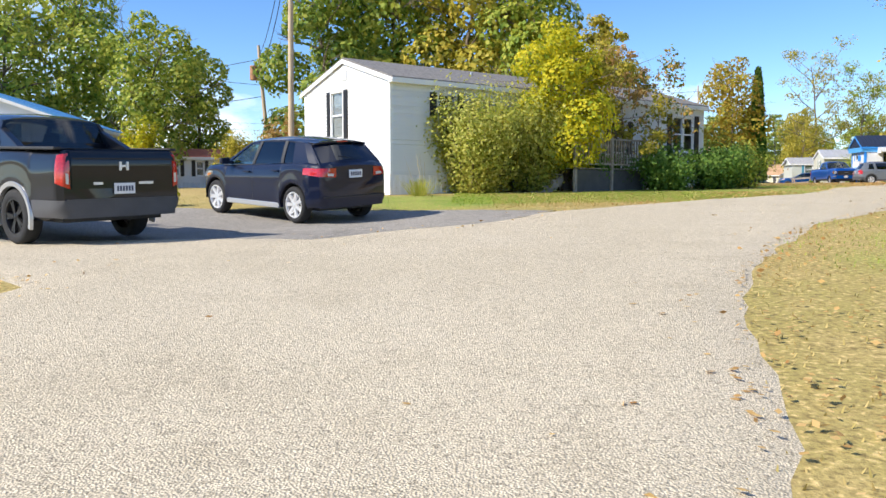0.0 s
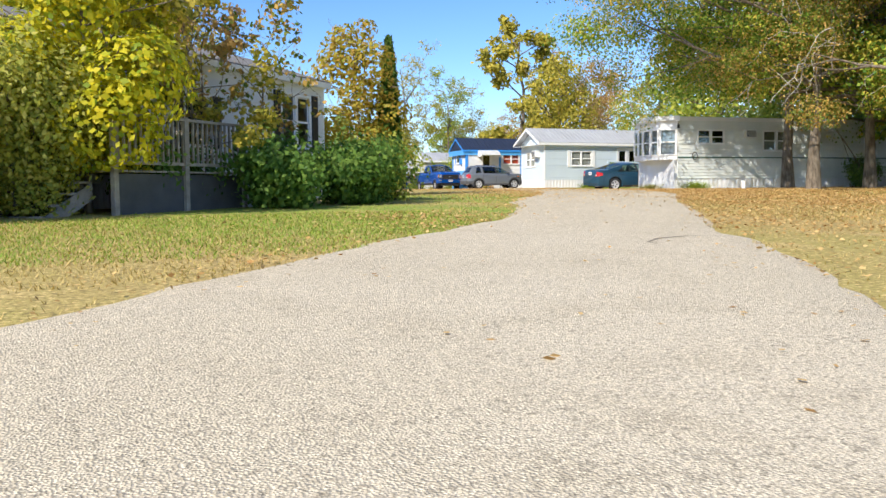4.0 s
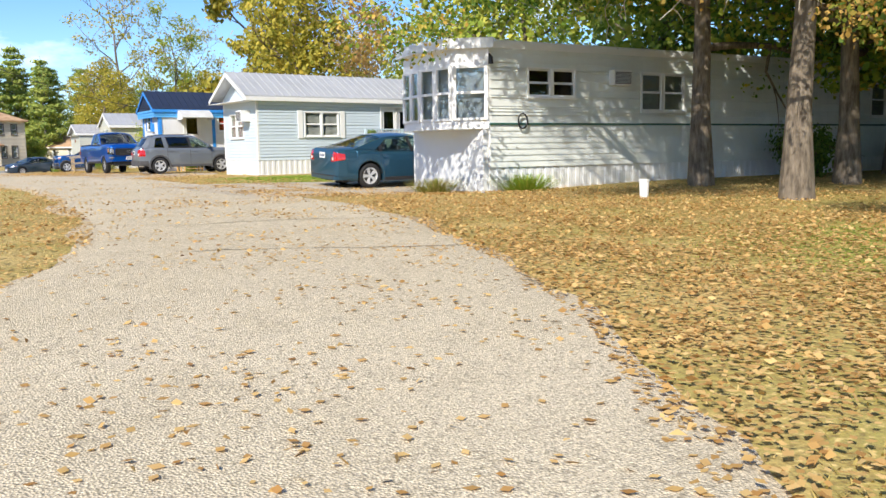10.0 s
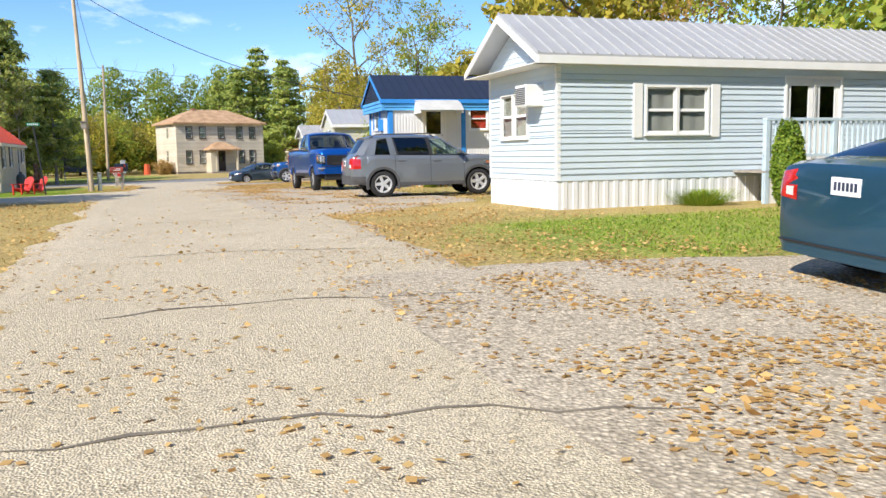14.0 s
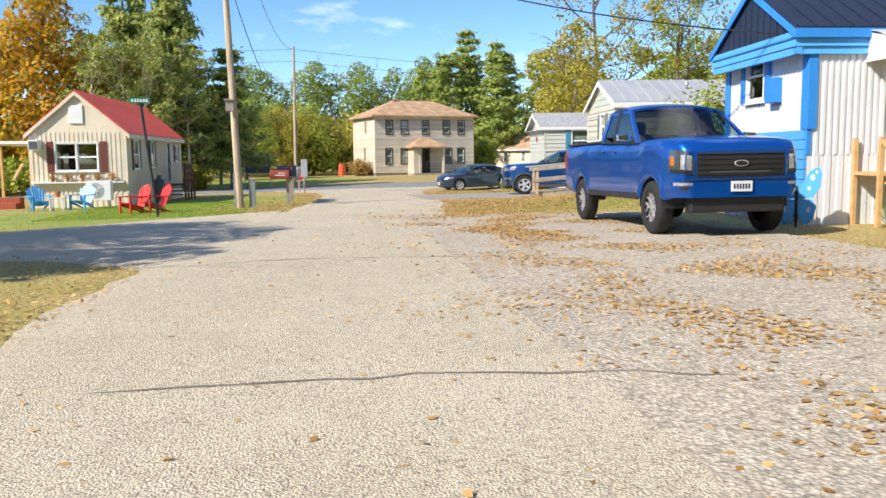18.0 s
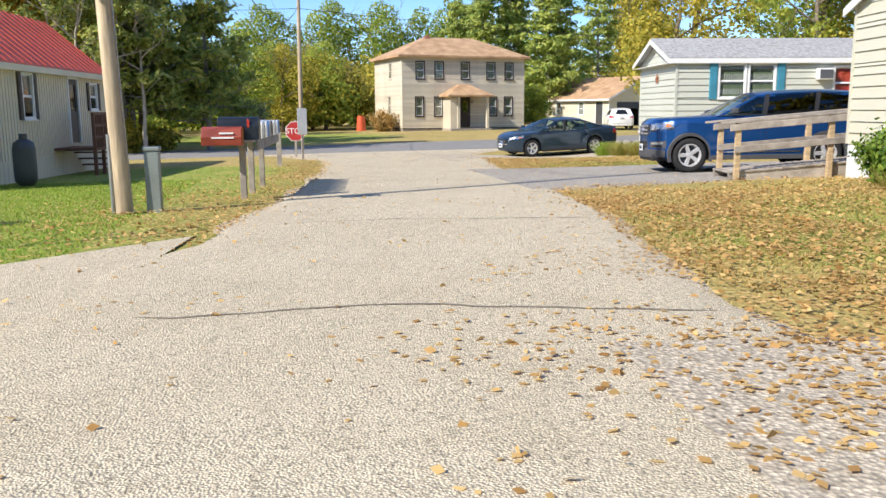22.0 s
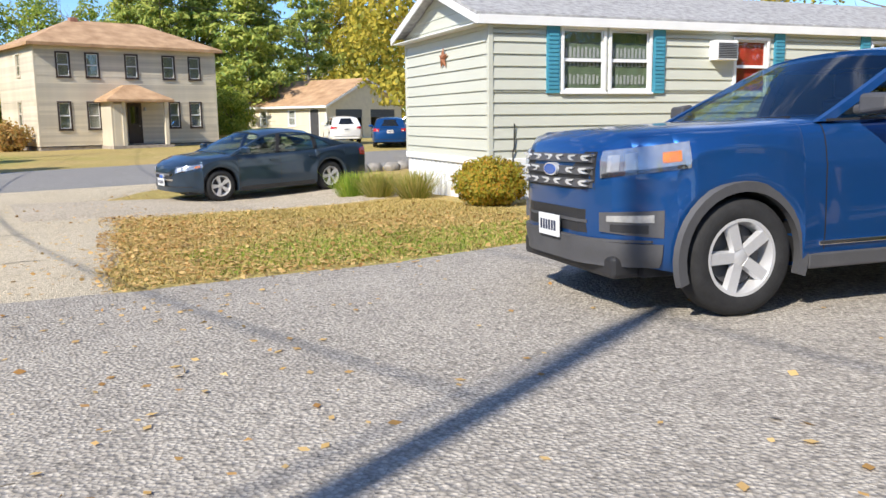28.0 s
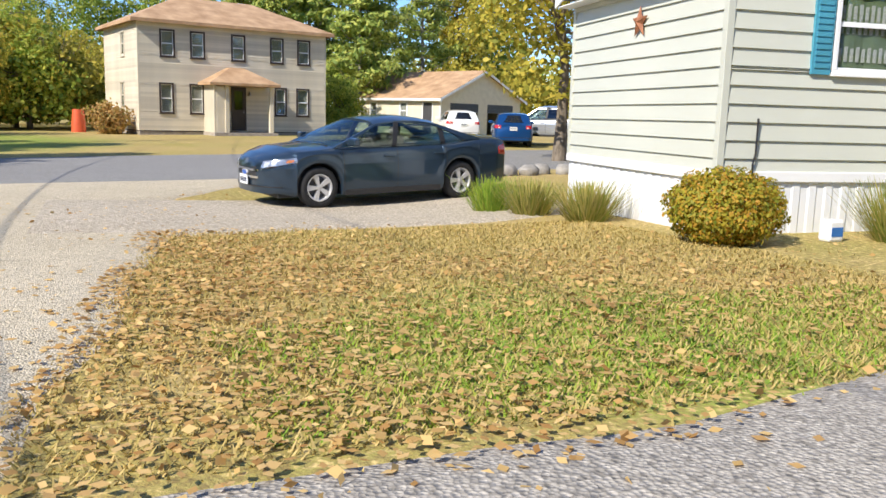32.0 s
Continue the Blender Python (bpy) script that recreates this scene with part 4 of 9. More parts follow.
window(h, "u", 4.15, *o["u"][3], trim_w=0.06)
for x in (1.06, 3.24, 6.02, 8.25, 9.5):
    s = Mesh().box((x, -0.055, 1.76), (x + 0.25, -0.02, 2.90))
    for i in range(15):
        s.box((x + 0.03, -0.068, 1.83 + i * 0.069), (x + 0.22, -0.05, 1.83 + i * 0.069 + 0.05))
    part("shutter", s, TEAL, h, "teal louvred shutter")
air_conditioner(h, "u", 4.15, 4.50, 2.36, 4.98, 2.72, 0.24)
part("skirt_cap", Mesh().box((-0.05, -0.05, 0.54), (15, 0.0, 0.66)).box((-0.05, 0, 0.54), (0.0, 4.15, 0.66)), TRIM, h, bevel=0.01)

# tan trailer with the red roof
o = {"v": [(1.02, 1.32, 1.70, 2.28), (1.76, 1.32, 2.45, 2.28)], "u": [(0.9, 1.35, 1.7, 2.4), (3.6, 1.4, 4.2, 2.4), (6.6, 0.7, 7.3, 2.4), (8.3, 1.6, 8.9, 2.3)]}
YL_M = on_ground(20.16, 91.39, 85, 0.0)
h = house("mobile_home", "tan ribbed mobile home with a red metal roof and maroon shutters", "mobile home", YL_M, 9.8, 3.35, 0.45, 2.68, 1.42, (0.10, 0.15), TAN, 0.16, TAN, RED_ROOF, skirt=TAN, ribs=0.45,
          openings=o, ribbed=True, gable_mat=TAN)
for q in o["v"]:
    window(h, "v", 3.35, *q, trim_w=0.05)
for x in (0.68, 2.53):
    part("shutter", Mesh().box((-0.05, x, 1.25), (-0.015, x + 0.24, 2.36)), MAROON, h, "maroon shutter", bevel=0.006)
for q in (o["u"][0], o["u"][1], o["u"][3]):
    window(h, "u", 3.35, *q, trim_w=0.05, shutters=DARK_BROWN, sh_w=0.18)
door(h, "u", 3.35, *o["u"][2], DARK_BROWN)
part("gable_vent", Mesh().box((-0.05, 1.45, 3.0), (0.02, 1.93, 3.66)), TRIM, h, "white louvred gable vent", bevel=0.008)
air_conditioner(h, "v", 3.35, 2.92, 2.06, 3.28, 2.42)

# two-storey beige house
ups = [(1.12, 1.68), (2.59, 3.16), (4.67, 5.24), (6.75, 7.33), (8.27, 8.85)]
lows = [(1.05, 1.58), (2.53, 3.08), (7.0, 7.5), (8.22, 8.80)]
o = {"u": [(a, 3.74, b, 4.88) for a, b in ups] + [(a, 1.05, b, 2.36) for a, b in lows] + [(4.62, 0.18, 5.29, 2.32)], "v": [(2.35, 3.80, 2.9, 4.88), (2.6, 1.2, 3.2, 2.45)]}
h = house("farmhouse", "two-storey beige clapboard house with a tan shingle hip roof", "house", pose(34.33, 134.6, 1.0, 0, 0, 12), 9.85, 6.5, 0.15, 5.28, 1.55, (0.35, 0.35), BEIGE, 0.115, BEIGE, BROWN_SHINGLE, hip=2.9, openings=o)
for q in o["u"][:9]:
    window(h, "u", 6.6, *q, frame_mat=DARK_BROWN, trim_w=0.09, sash_mat=TRIM, cover=CURTAIN)
for q in o["v"]:
    window(h, "v", 6.6, *q, frame_mat=BEIGE, trim_w=0.08, cover=CURTAIN)
door(h, "u", 6.6, *o["u"][9], DARK_BROWN, frame_mat=DARK_BROWN)
part("porch_floor", Mesh().box((3.1, -1.65, -0.3), (6.4, 0.0, 0.12)), GREYWOOD, h)
for x in (3.68, 5.98):
    part("porch_post", Mesh().box((x, -1.6, 0.12), (x + 0.20, -1.42, 2.4)), BEIGE, h, bevel=0.01)
part("porch_wall", Mesh().box((3.15, -1.5, 0.12), (3.27, 0, 2.4)), BEIGE, h)
part("porch_wall", Mesh().box((3.27, -1.52, 0.12), (3.68, -1.46, 2.3)), BEIGE, h)
pr = Mesh().add([(2.85, -1.85, 2.4), (6.45, -1.85, 2.4), (6.45, 0, 2.4), (2.85, 0, 2.4), (2.85, -1.85, 2.52), (6.45, -1.85, 2.52), (6.45, 0, 2.52), (2.85, 0, 2.52), (4.3, -0.6, 3.3), (5.0, -0.6, 3.3), (5.0, 0, 3.3), (4.3, 0, 3.3)],
                [(0, 3, 2, 1), (0, 1, 5, 4), (1, 2, 6, 5), (3, 0, 4, 7), (4, 5, 9, 8), (5, 6, 10, 9), (7, 4, 8, 11), (8, 9, 10, 11), (2, 3, 7, 6), (6, 7, 11, 10)])
part("porch_roof", pr, BROWN_SHINGLE, h)
part("porch_lamp", Mesh().tube([(5.5, -0.12, 2.15), (5.5, -0.12, 1.95)], [0.05, 0.09], 10), METAL, h)
part("chimney", Mesh().box((2.95, 3.0, 6.2), (3.35, 3.4, 7.05)), mat("chimney_brick", (0.36, 0.17, 0.11), 0.9, var=0.3, scale=8), h, "short brick chimney")


# ---- plants ----
def leaf_mat(name, cols, trans=0.45, rough=0.55):
    """Leaves: one of several colours by chance for each leaf, with light showing through."""
    m = bpy.data.materials.new(name)
    m.use_nodes = True
    n, l = m.node_tree.nodes, m.node_tree.links
    b = n["Principled BSDF"]
    b.inputs["Roughness"].default_value, b.inputs["Specular IOR Level"].default_value = rough, 0.25
    g, r, tr, mx = (n.new("ShaderNode" + k) for k in ("NewGeometry", "ValToRGB", "BsdfTranslucent", "MixShader"))
    el = r.color_ramp.elements
    for i, c in enumerate(cols):
        e = el[i] if i < 2 else el.new(i / (len(cols) - 1))
        e.position, e.color = i / (len(cols) - 1), (*c, 1)
    mx.inputs[0].default_value = trans
    l.new(g.outputs["Random Per Island"], r.inputs["Fac"])
    l.new(r.outputs["Color"], b.inputs["Base Color"])
    l.new(r.outputs["Color"], tr.inputs["Color"])
    l.new(b.outputs[0], mx.inputs[1])
    l.new(tr.outputs[0], mx.inputs[2])
    l.new(mx.outputs[0], n["Material Output"].inputs["Surface"])
    MATS[name] = m
    return m


MID = leaf_mat("mid_green_leaves", ((0.15, 0.25, 0.035), (0.38, 0.45, 0.07), (0.64, 0.60, 0.11)))
DARK = leaf_mat("dark_green_leaves", ((0.11, 0.20, 0.035), (0.27, 0.36, 0.06), (0.48, 0.49, 0.09)))
OLIVE = leaf_mat("olive_autumn_leaves", ((0.20, 0.22, 0.03), (0.47, 0.41, 0.06), (0.70, 0.55, 0.09)))
YELLOW = leaf_mat("yellow_autumn_leaves", ((0.40, 0.42, 0.02), (0.82, 0.68, 0.035), (0.24, 0.34, 0.03)), 0.5)
ORANGE = leaf_mat("orange_autumn_leaves", ((0.26, 0.24, 0.03), (0.66, 0.42, 0.035), (0.74, 0.34, 0.03)))
RUSSET = leaf_mat("russet_leaves", ((0.42, 0.24, 0.08), (0.56, 0.36, 0.13), (0.34, 0.29, 0.09)))
RUST = leaf_mat("rust_and_green_leaves", ((0.07, 0.14, 0.022), (0.20, 0.24, 0.035), (0.46, 0.29, 0.07), (0.60, 0.37, 0.10)), 0.3)
MAPLE = leaf_mat("maple_leaves", ((0.07, 0.16, 0.022), (0.18, 0.30, 0.035), (0.36, 0.44, 0.05), (0.64, 0.50, 0.08)), 0.32)
TURNING = leaf_mat("turning_maple_leaves", ((0.08, 0.17, 0.022), (0.20, 0.30, 0.035), (0.46, 0.38, 0.06), (0.68, 0.44, 0.10)), 0.32)
NEEDLE = leaf_mat("pine_needles", ((0.15, 0.24, 0.055), (0.36, 0.43, 0.095), (0.58, 0.58, 0.14)), 0.4, 0.6)
SUNNY = leaf_mat("sunlit_pine_needles", ((0.17, 0.24, 0.06), (0.38, 0.42, 0.10), (0.56, 0.55, 0.15)), 0.4, 0.6)
BUSHGREEN = leaf_mat("dark_bush_leaves", ((0.06, 0.14, 0.025), (0.13, 0.24, 0.040), (0.25, 0.36, 0.07)))
LITTER = leaf_mat("fallen_leaves", ((0.36, 0.19, 0.06), (0.56, 0.36, 0.13), (0.70, 0.49, 0.21), (0.46, 0.26, 0.09)), 0.25, 0.8)
BLADES = leaf_mat("grass_blades", ((0.34, 0.28, 0.08), (0.52, 0.40, 0.14), (0.64, 0.48, 0.20)), 0.3, 0.7)
GREENBLADES = leaf_mat("green_grass_blades", ((0.17, 0.30, 0.03), (0.27, 0.39, 0.045), (0.40, 0.42, 0.07)), 0.3, 0.7)
STALKS = leaf_mat("tall_grass_stalks", ((0.17, 0.24, 0.04), (0.36, 0.34, 0.08), (0.54, 0.43, 0.16)), 0.3, 0.7)


def quick_mesh(name, verts, quads, material):
    """A mesh from arrays of vertices and four-cornered faces."""
    me = bpy.data.meshes.new(name)
    me.vertices.add(len(verts))
    me.vertices.foreach_set("co", np.ascontiguousarray(verts, dtype=np.float32).ravel())
    nq = len(quads)
    me.loops.add(nq * 4)
    me.loops.foreach_set("vertex_index", np.ascontiguousarray(quads, dtype=np.int32).ravel())
    me.polygons.add(nq)
    me.polygons.foreach_set("loop_start", np.arange(0, nq * 4, 4, dtype=np.int32))
    me.update(calc_edges=True)
    me.materials.append(material)
    return me


def leaf_cards(rng, centres, size, flat=0.0, long=1.5, droop=0.0, facing=None):
    """Pointed leaf shapes (kites) at the given places, turned by chance or roughly to face one way."""
    n = len(centres)
    a = rng.normal(size=(n, 3))
    if facing is not None:
        a -= facing * np.sum(a * facing, axis=1, keepdims=True)
    a[:, 2] = a[:, 2] * (1 - flat) - droop
    a /= np.linalg.norm(a, axis=1, keepdims=True)
    b = rng.normal(size=(n, 3))
    b[:, 2] *= 1 - flat
    if facing is not None:
        b = np.cross(a, facing)
    b -= a * np.sum(a * b, axis=1, keepdims=True)
    b /= np.linalg.norm(b, axis=1, keepdims=True) + 1e-9
    s = (size * rng.uniform(0.6, 1.25, n))[:, None]
    v = np.stack([centres - a * s * long * 0.5, centres - b * s * 0.45 + a * s * 0.05, centres + a * s * long * 0.5, centres + b * s * 0.45 + a * s * 0.05], axis=1).reshape(-1, 3)
    return v, np.arange(n * 4).reshape(-1, 4)


def limbs(rng, x0, h, r, base, count, spread, levels=2, trunk_r=0.2, lean=0.0, up=0.5, avoid=None):
    """Trunk and branches of a tree as tubes; also gives the twigs' ends."""
    me, tips = Mesh(), []
    top = Vector((lean * h * 0.1, 0, h * 0.86))
    tp = [Vector((rng.normal() * 0.02 * h * (i / 6) + top.x * (i / 6), rng.normal() * 0.02 * h * (i / 6), -0.3 + (top.z + 0.3) * i / 6)) for i in range(7)]
    rad = [trunk_r * (1.35 if i == 0 else 1 - 0.82 * i / 6) for i in range(7)]
    me.tube(tp, rad, 9)
    tips.append(tp[-1])

    def grow(p, d, length, rr, level):
        pts, q, k = [p], p, 4
        for i in range(k):
            d = (d + Vector((rng.normal() * 0.22, rng.normal() * 0.22, rng.normal() * 0.12 + up * 0.12))).normalized()
            q = q + d * length / k
            if avoid and avoid(q):
                break
            pts.append(q)
        if len(pts) < 2:
            return
        k = len(pts) - 1
        me.tube(pts, [rr * (1 - 0.75 * i / k) for i in range(k + 1)], 6 if level else 5, False)
        tips.append(pts[-1])
        if level:
            for i in range(rng.integers(2, 5)):
                t = rng.uniform(0.35, 1.0)
                j = min(k - 1, int(t * k))
                s = pts[j].lerp(pts[j + 1], t * k - j)
                nd = (d + Vector(rng.normal(size=3)) * 0.75).normalized()
                grow(s, nd, length * rng.uniform(0.4, 0.65), rr * 0.45, level - 1)

    for i in range(count):
        z = base + (h * 0.85 - base) * (i + rng.uniform(0, 0.9)) / count
        f = min(5.999, z / (top.z / 6))
        p = tp[int(f)].lerp(tp[int(f) + 1], f - int(f))
        a = i * 2.4 + rng.uniform(-0.5, 0.5)
        fr = (z - base) / max(0.1, h - base)
        ln = r * spread * (0.55 + 0.75 * math.sin(math.pi * min(1, 0.18 + fr * 0.78)))
        d = Vector((math.cos(a), math.sin(a), up * (0.3 + fr)))
        grow(p, d.normalized(), ln, trunk_r * (0.42 - 0.25 * fr), levels)
    return me, tips


SEED = [0]


def clumps(rng, tips, n, r, spread, flat=0.72):
    """Leaf places in many loose clumps round the twigs' ends, and the way each leaf faces."""
    w = rng.uniform(0.1, 1.0, len(tips))
    pick = rng.choice(len(tips), n, p=w / w.sum())
    d = rng.normal(size=(n, 3))
    d /= np.linalg.norm(d, axis=1, keepdims=True)
    rad = r * spread * rng.uniform(0.6, 1.4, len(tips))[pick] * rng.uniform(0.02, 1.0, n) ** 0.42
    c = tips[pick] + d * rad[:, None] * np.array([1, 1, flat])
    f = d * 0.9 + rng.normal(size=(n, 3)) * 0.55 + np.array([0, 0, 0.45])
    return c, f / np.linalg.norm(f, axis=1, keepdims=True)


def lobes(rng, base, h, r, n):
    """Leaf places on a heap of billowing lobes that make up a full crown, facing outwards."""
    k = int(rng.integers(15, 20))
    zc = base + (h - base) * (np.arange(k) + rng.uniform(0, 1, k)) / k
    fr = (zc - base) / (h - base)
    env = r * np.sqrt(np.maximum(0.05, 1 - (1.75 * (fr - 0.42)) ** 2))
    a = np.arange(k) * 2.4 + rng.uniform(-0.6, 0.6, k)
    off = env * rng.uniform(0.30, 0.72, k)
    rad = np.minimum(r * rng.uniform(0.34, 0.52, k), np.maximum(0.25 * r, (h - zc) * 0.95))
    cen = np.stack([np.cos(a) * off, np.sin(a) * off, zc - rad * 0.25], 1)
    pick = rng.choice(k, n, p=rad ** 2 / np.sum(rad ** 2))
    d = rng.normal(size=(n, 3)) + np.array([0, 0, 0.25])
    d /= np.linalg.norm(d, axis=1, keepdims=True)
    bump = np.array([noise.noise(Vector(q) * 2.6 + Vector((j * 7.3, 0, 0))) for q, j in zip(d, pick)])
    c = cen[pick] + d * (rad[pick] * (rng.uniform(0.55, 1.0, n) ** 0.45 + 0.22 * bump))[:, None] * np.array([1, 1, 0.85])
    f = d * 1.2 + rng.normal(size=(n, 3)) * 0.5 + np.array([0, 0, 0.35])
    return c, f / np.linalg.norm(f, axis=1, keepdims=True)


def broadleaf(label, x, y, h, r, leaves=None, dense=1.0, size=None, count=None, base=None, trunk=None, bark=None, name="tree", spread=0.25):
    """A leafy tree: trunk, limbs and clumps of leaves round the twigs' ends, with gaps; a half-bare one shows its twigs."""
    SEED[0] += 1
    rng = np.random.default_rng(SEED[0])
    r = max(r, 1.2)
    base = h * 0.22 if base is None else base
    trunk = trunk or 0.014 * h + 0.05
    thin = dense < 0.5
    wood, tips = limbs(rng, 0, h, r, base, 11 if h > 5 else 8, 0.70 if dense >= 0.8 else 0.85, 3 if thin else 2, trunk * (0.75 if thin else 1), up=0.9 if thin else 0.5)
    t = thing(name, label, "tree", on_ground(x, y, rng.uniform(0, 360)))
    part("trunk", wood, bark or BARK, t, smooth=60)
    n = int((count or 10500) * dense)
    size = size or max(0.10, (0.013 if thin else 0.019) * h)
    tips = np.array([tuple(q) for q in tips])
    if dense >= 0.8:
        c, f = lobes(rng, base * 0.8, h, r * 1.08, n)
    else:
        c, f = clumps(rng, tips, n, r, 0.16 if thin else spread)
    c[:, 2] = np.maximum(c[:, 2], base * 0.6)
    v, q = leaf_cards(rng, c, size, 0.0, 1.3, 0.15, f)
    part("crown", quick_mesh("crown", v, q, leaves), leaves, t)
    return t


def pine(label, x, y, h, r, leaves=None):
    """A white pine: straight trunk, open tiers of level branches with tufts of needles."""
    SEED[0] += 1
    rng = np.random.default_rng(SEED[0])
    r = max(1.6, r)
    t = thing("pine_tree", label, "tree", on_ground(x, y))
    wood = Mesh().tube([(0, 0, -0.3), (0.05, 0, h * 0.3), (-0.05, 0.08, h * 0.65), (0, 0, h)], [0.012 * h + 0.05, 0.011 * h, 0.007 * h, 0.02], 9)
    pts, facing = [], []
    z = h * 0.16
    while z < h * 0.97:
        fr = z / h
        k = rng.integers(4, 7)
        a0 = rng.uniform(0, 6.28)
        for i in range(k):
            a = a0 + i * 6.283 / k + rng.normal() * 0.25
            ln = r * (1.0 - fr ** 1.6) ** 0.8 * rng.uniform(0.40, 1.30) + 0.25
            tip = Vector((math.cos(a) * ln, math.sin(a) * ln, z + ln * rng.uniform(-0.02, 0.36)))
            wood.tube([(0, 0, z), (tip.x * 0.5, tip.y * 0.5, z - 0.04 * ln), tip], [0.05 * (1.1 - fr), 0.03, 0.012], 5, False)
            m = int(4 + 7 * ln / r)
            s = rng.uniform(0.35, 1.05, m)[:, None]
            c = np.array([(0, 0, z)]) + (np.array([tuple(tip)]) - np.array([(0, 0, z)])) * s
            side = np.array([(-math.sin(a), math.cos(a), 0)])
            c = c + side * rng.normal(size=(m, 1)) * 0.26 * ln * (1.2 - s) + np.array([(0, 0, 0.05 * ln)])
            d = rng.normal(size=(m * 14, 3)) * np.array([0.20, 0.20, 0.11]) * (0.6 + 0.05 * h)
            pts.append(np.repeat(c, 14, axis=0) + d)
            facing.append(d * 1.2 + rng.normal(size=d.shape) * 0.25 + np.array([0, 0, 0.45]))
        z += rng.uniform(0.5, 1.0) * (0.05 * h + 0.25)
    part("trunk", wood, GREYBARK, t, smooth=60)
    c, f = np.concatenate(pts), np.concatenate(facing)
    f /= np.linalg.norm(f, axis=1, keepdims=True)
    v, q = leaf_cards(rng, c, 0.010 * h + 0.05, 0.0, 2.6, -0.15, f)
    part("needle_mass", quick_mesh("needle_mass", v, q, leaves or NEEDLE), leaves or NEEDLE, t)
    return t


def shrub(label, x, y, h, r, leaves=None, size=0.07, n=5200, stems=14, name="shrub", thin=1.0, stem_mat=None, ball=False):
    """A bush of many stems from one root, with leaves along them."""
    SEED[0] += 1
    rng = np.random.default_rng(SEED[0])
    r = max(r, 0.3)
    t = thing(name, label, "shrub", on_ground(x, y))
    wood, pts = Mesh(), []
    for i in range(stems):
        a, lean = rng.uniform(0, 6.283), rng.uniform(0.05, 1.0) ** 0.7
        hh = h * rng.uniform(0.6, 1.0) * (1.0 - 0.35 * lean)
        p0 = Vector((math.cos(a) * r * 0.25 * lean, math.sin(a) * r * 0.25 * lean, -0.1))
        p2 = Vector((math.cos(a) * r * lean, math.sin(a) * r * lean, hh))
        p1 = p0.lerp(p2, 0.5) + Vector((rng.normal() * 0.08, rng.normal() * 0.08, hh * 0.12))
        wood.tube([p0, p1, p2], [0.022 * h * 0.5 + 0.006, 0.012 * h * 0.5 + 0.004, 0.004], 5, False)
        pts.append((p0, p1, p2))
    part("stem_bundle", wood, stem_mat or BARK, t)
    m = int(n * thin)
    if ball:
        d = rng.normal(size=(m, 3))
        d /= np.linalg.norm(d, axis=1, keepdims=True)
        lump = np.array([noise.noise(Vector(q) * 3.0 + Vector((x, y, 0))) for q in d])
        c = d * (rng.uniform(0.35, 1.0, m) ** 0.4 * (1 + 0.16 * lump))[:, None] * np.array([r, r, h * 0.55]) + np.array([0, 0, h * 0.47])
        c[:, 2] = np.abs(c[:, 2]) + 0.02
        f = d + rng.normal(size=(m, 3)) * 0.45 + np.array([0, 0, 0.3])
        v, q = leaf_cards(rng, c, size, 0.0, 1.5, -0.3, f / np.linalg.norm(f, axis=1, keepdims=True))
        part("foliage", quick_mesh("foliage", v, q, leaves), leaves, t)
        return t
    k = rng.integers(0, stems, m)
    s = rng.uniform(0.10, 1.05, m)[:, None]
    arr = np.array([[tuple(q) for q in p] for p in pts])[k]
    c = arr[:, 0] * (1 - s) ** 2 + 2 * arr[:, 1] * s * (1 - s) + arr[:, 2] * s ** 2 + rng.normal(size=(m, 3)) * np.array([r, r, h * 0.55]) * 0.15
    c[:, 2] = np.abs(c[:, 2]) + 0.02
    f = c - np.array([0, 0, h * 0.35]) + rng.normal(size=(m, 3)) * 0.5 * r
    v, q = leaf_cards(rng, c, size, 0.0, 1.5, 0.0, f / np.linalg.norm(f, axis=1, keepdims=True))
    part("foliage", quick_mesh("foliage", v, q, leaves), leaves, t)
    return t


broadleaf("tall green maple at the edge of the lawn", -24.5, 45.2, 10.7, 3.4, MID)
broadleaf("tall green maple at the edge of the lawn", -22.6, 49.2, 12.7, 4.1, MID)
broadleaf("tall green maple at the edge of the lawn", -17.0, 46.4, 9.7, 3.0, MID)
broadleaf("tall green maple at the edge of the lawn", -15.8, 51.4, 8.6, 2.1, MID)
broadleaf("tall green maple at the edge of the lawn", -28.2, 43.0, 11.8, 3.6, MID)
shrub("yellow autumn shrub beside the lawn", -14.1, 37.5, 4.0, 0.8, YELLOW, 0.11)
shrub("russet brown shrub behind the parked cars", -6.8, 35.8, 3.5, 1.1, RUSSET, 0.11)
shrub("olive shrub behind the parked cars", -10.0, 39.7, 3.1, 1.4, OLIVE, 0.11)
broadleaf("tall green tree behind the white trailer", -7.8, 49.7, 13.6, 3.2, DARK)
broadleaf("tall green tree behind the white trailer", -3.7, 51.9, 15.9, 4.2, MID)
broadleaf("tall green tree behind the white trailer", 0.9, 50.0, 14.9, 4.1, OLIVE)
broadleaf("tall green tree behind the white trailer", 4.6, 48.1, 12.7, 3.3, MID)
broadleaf("thinly leaved tree behind the white trailer", 6.8, 46.2, 9.9, 1.9, OLIVE, 0.5)
broadleaf("olive tree behind the trailers", 38.1, 64.0, 9.6, 3.2, OLIVE)
broadleaf("olive tree behind the trailers", 43.1, 78.1, 16.2, 2.9, OLIVE, 0.7)
broadleaf("green tree behind the trailers", 50.4, 60.4, 15.5, 5.4, MID)
broadleaf("green tree behind the trailers", 45.0, 47.7, 14.6, 4.5, DARK)
broadleaf("green tree behind the trailers", 47.8, 42.7, 13.9, 4.3, DARK)
broadleaf("green tree behind the trailers", 50.2, 38.0, 13.3, 4.1, MID)
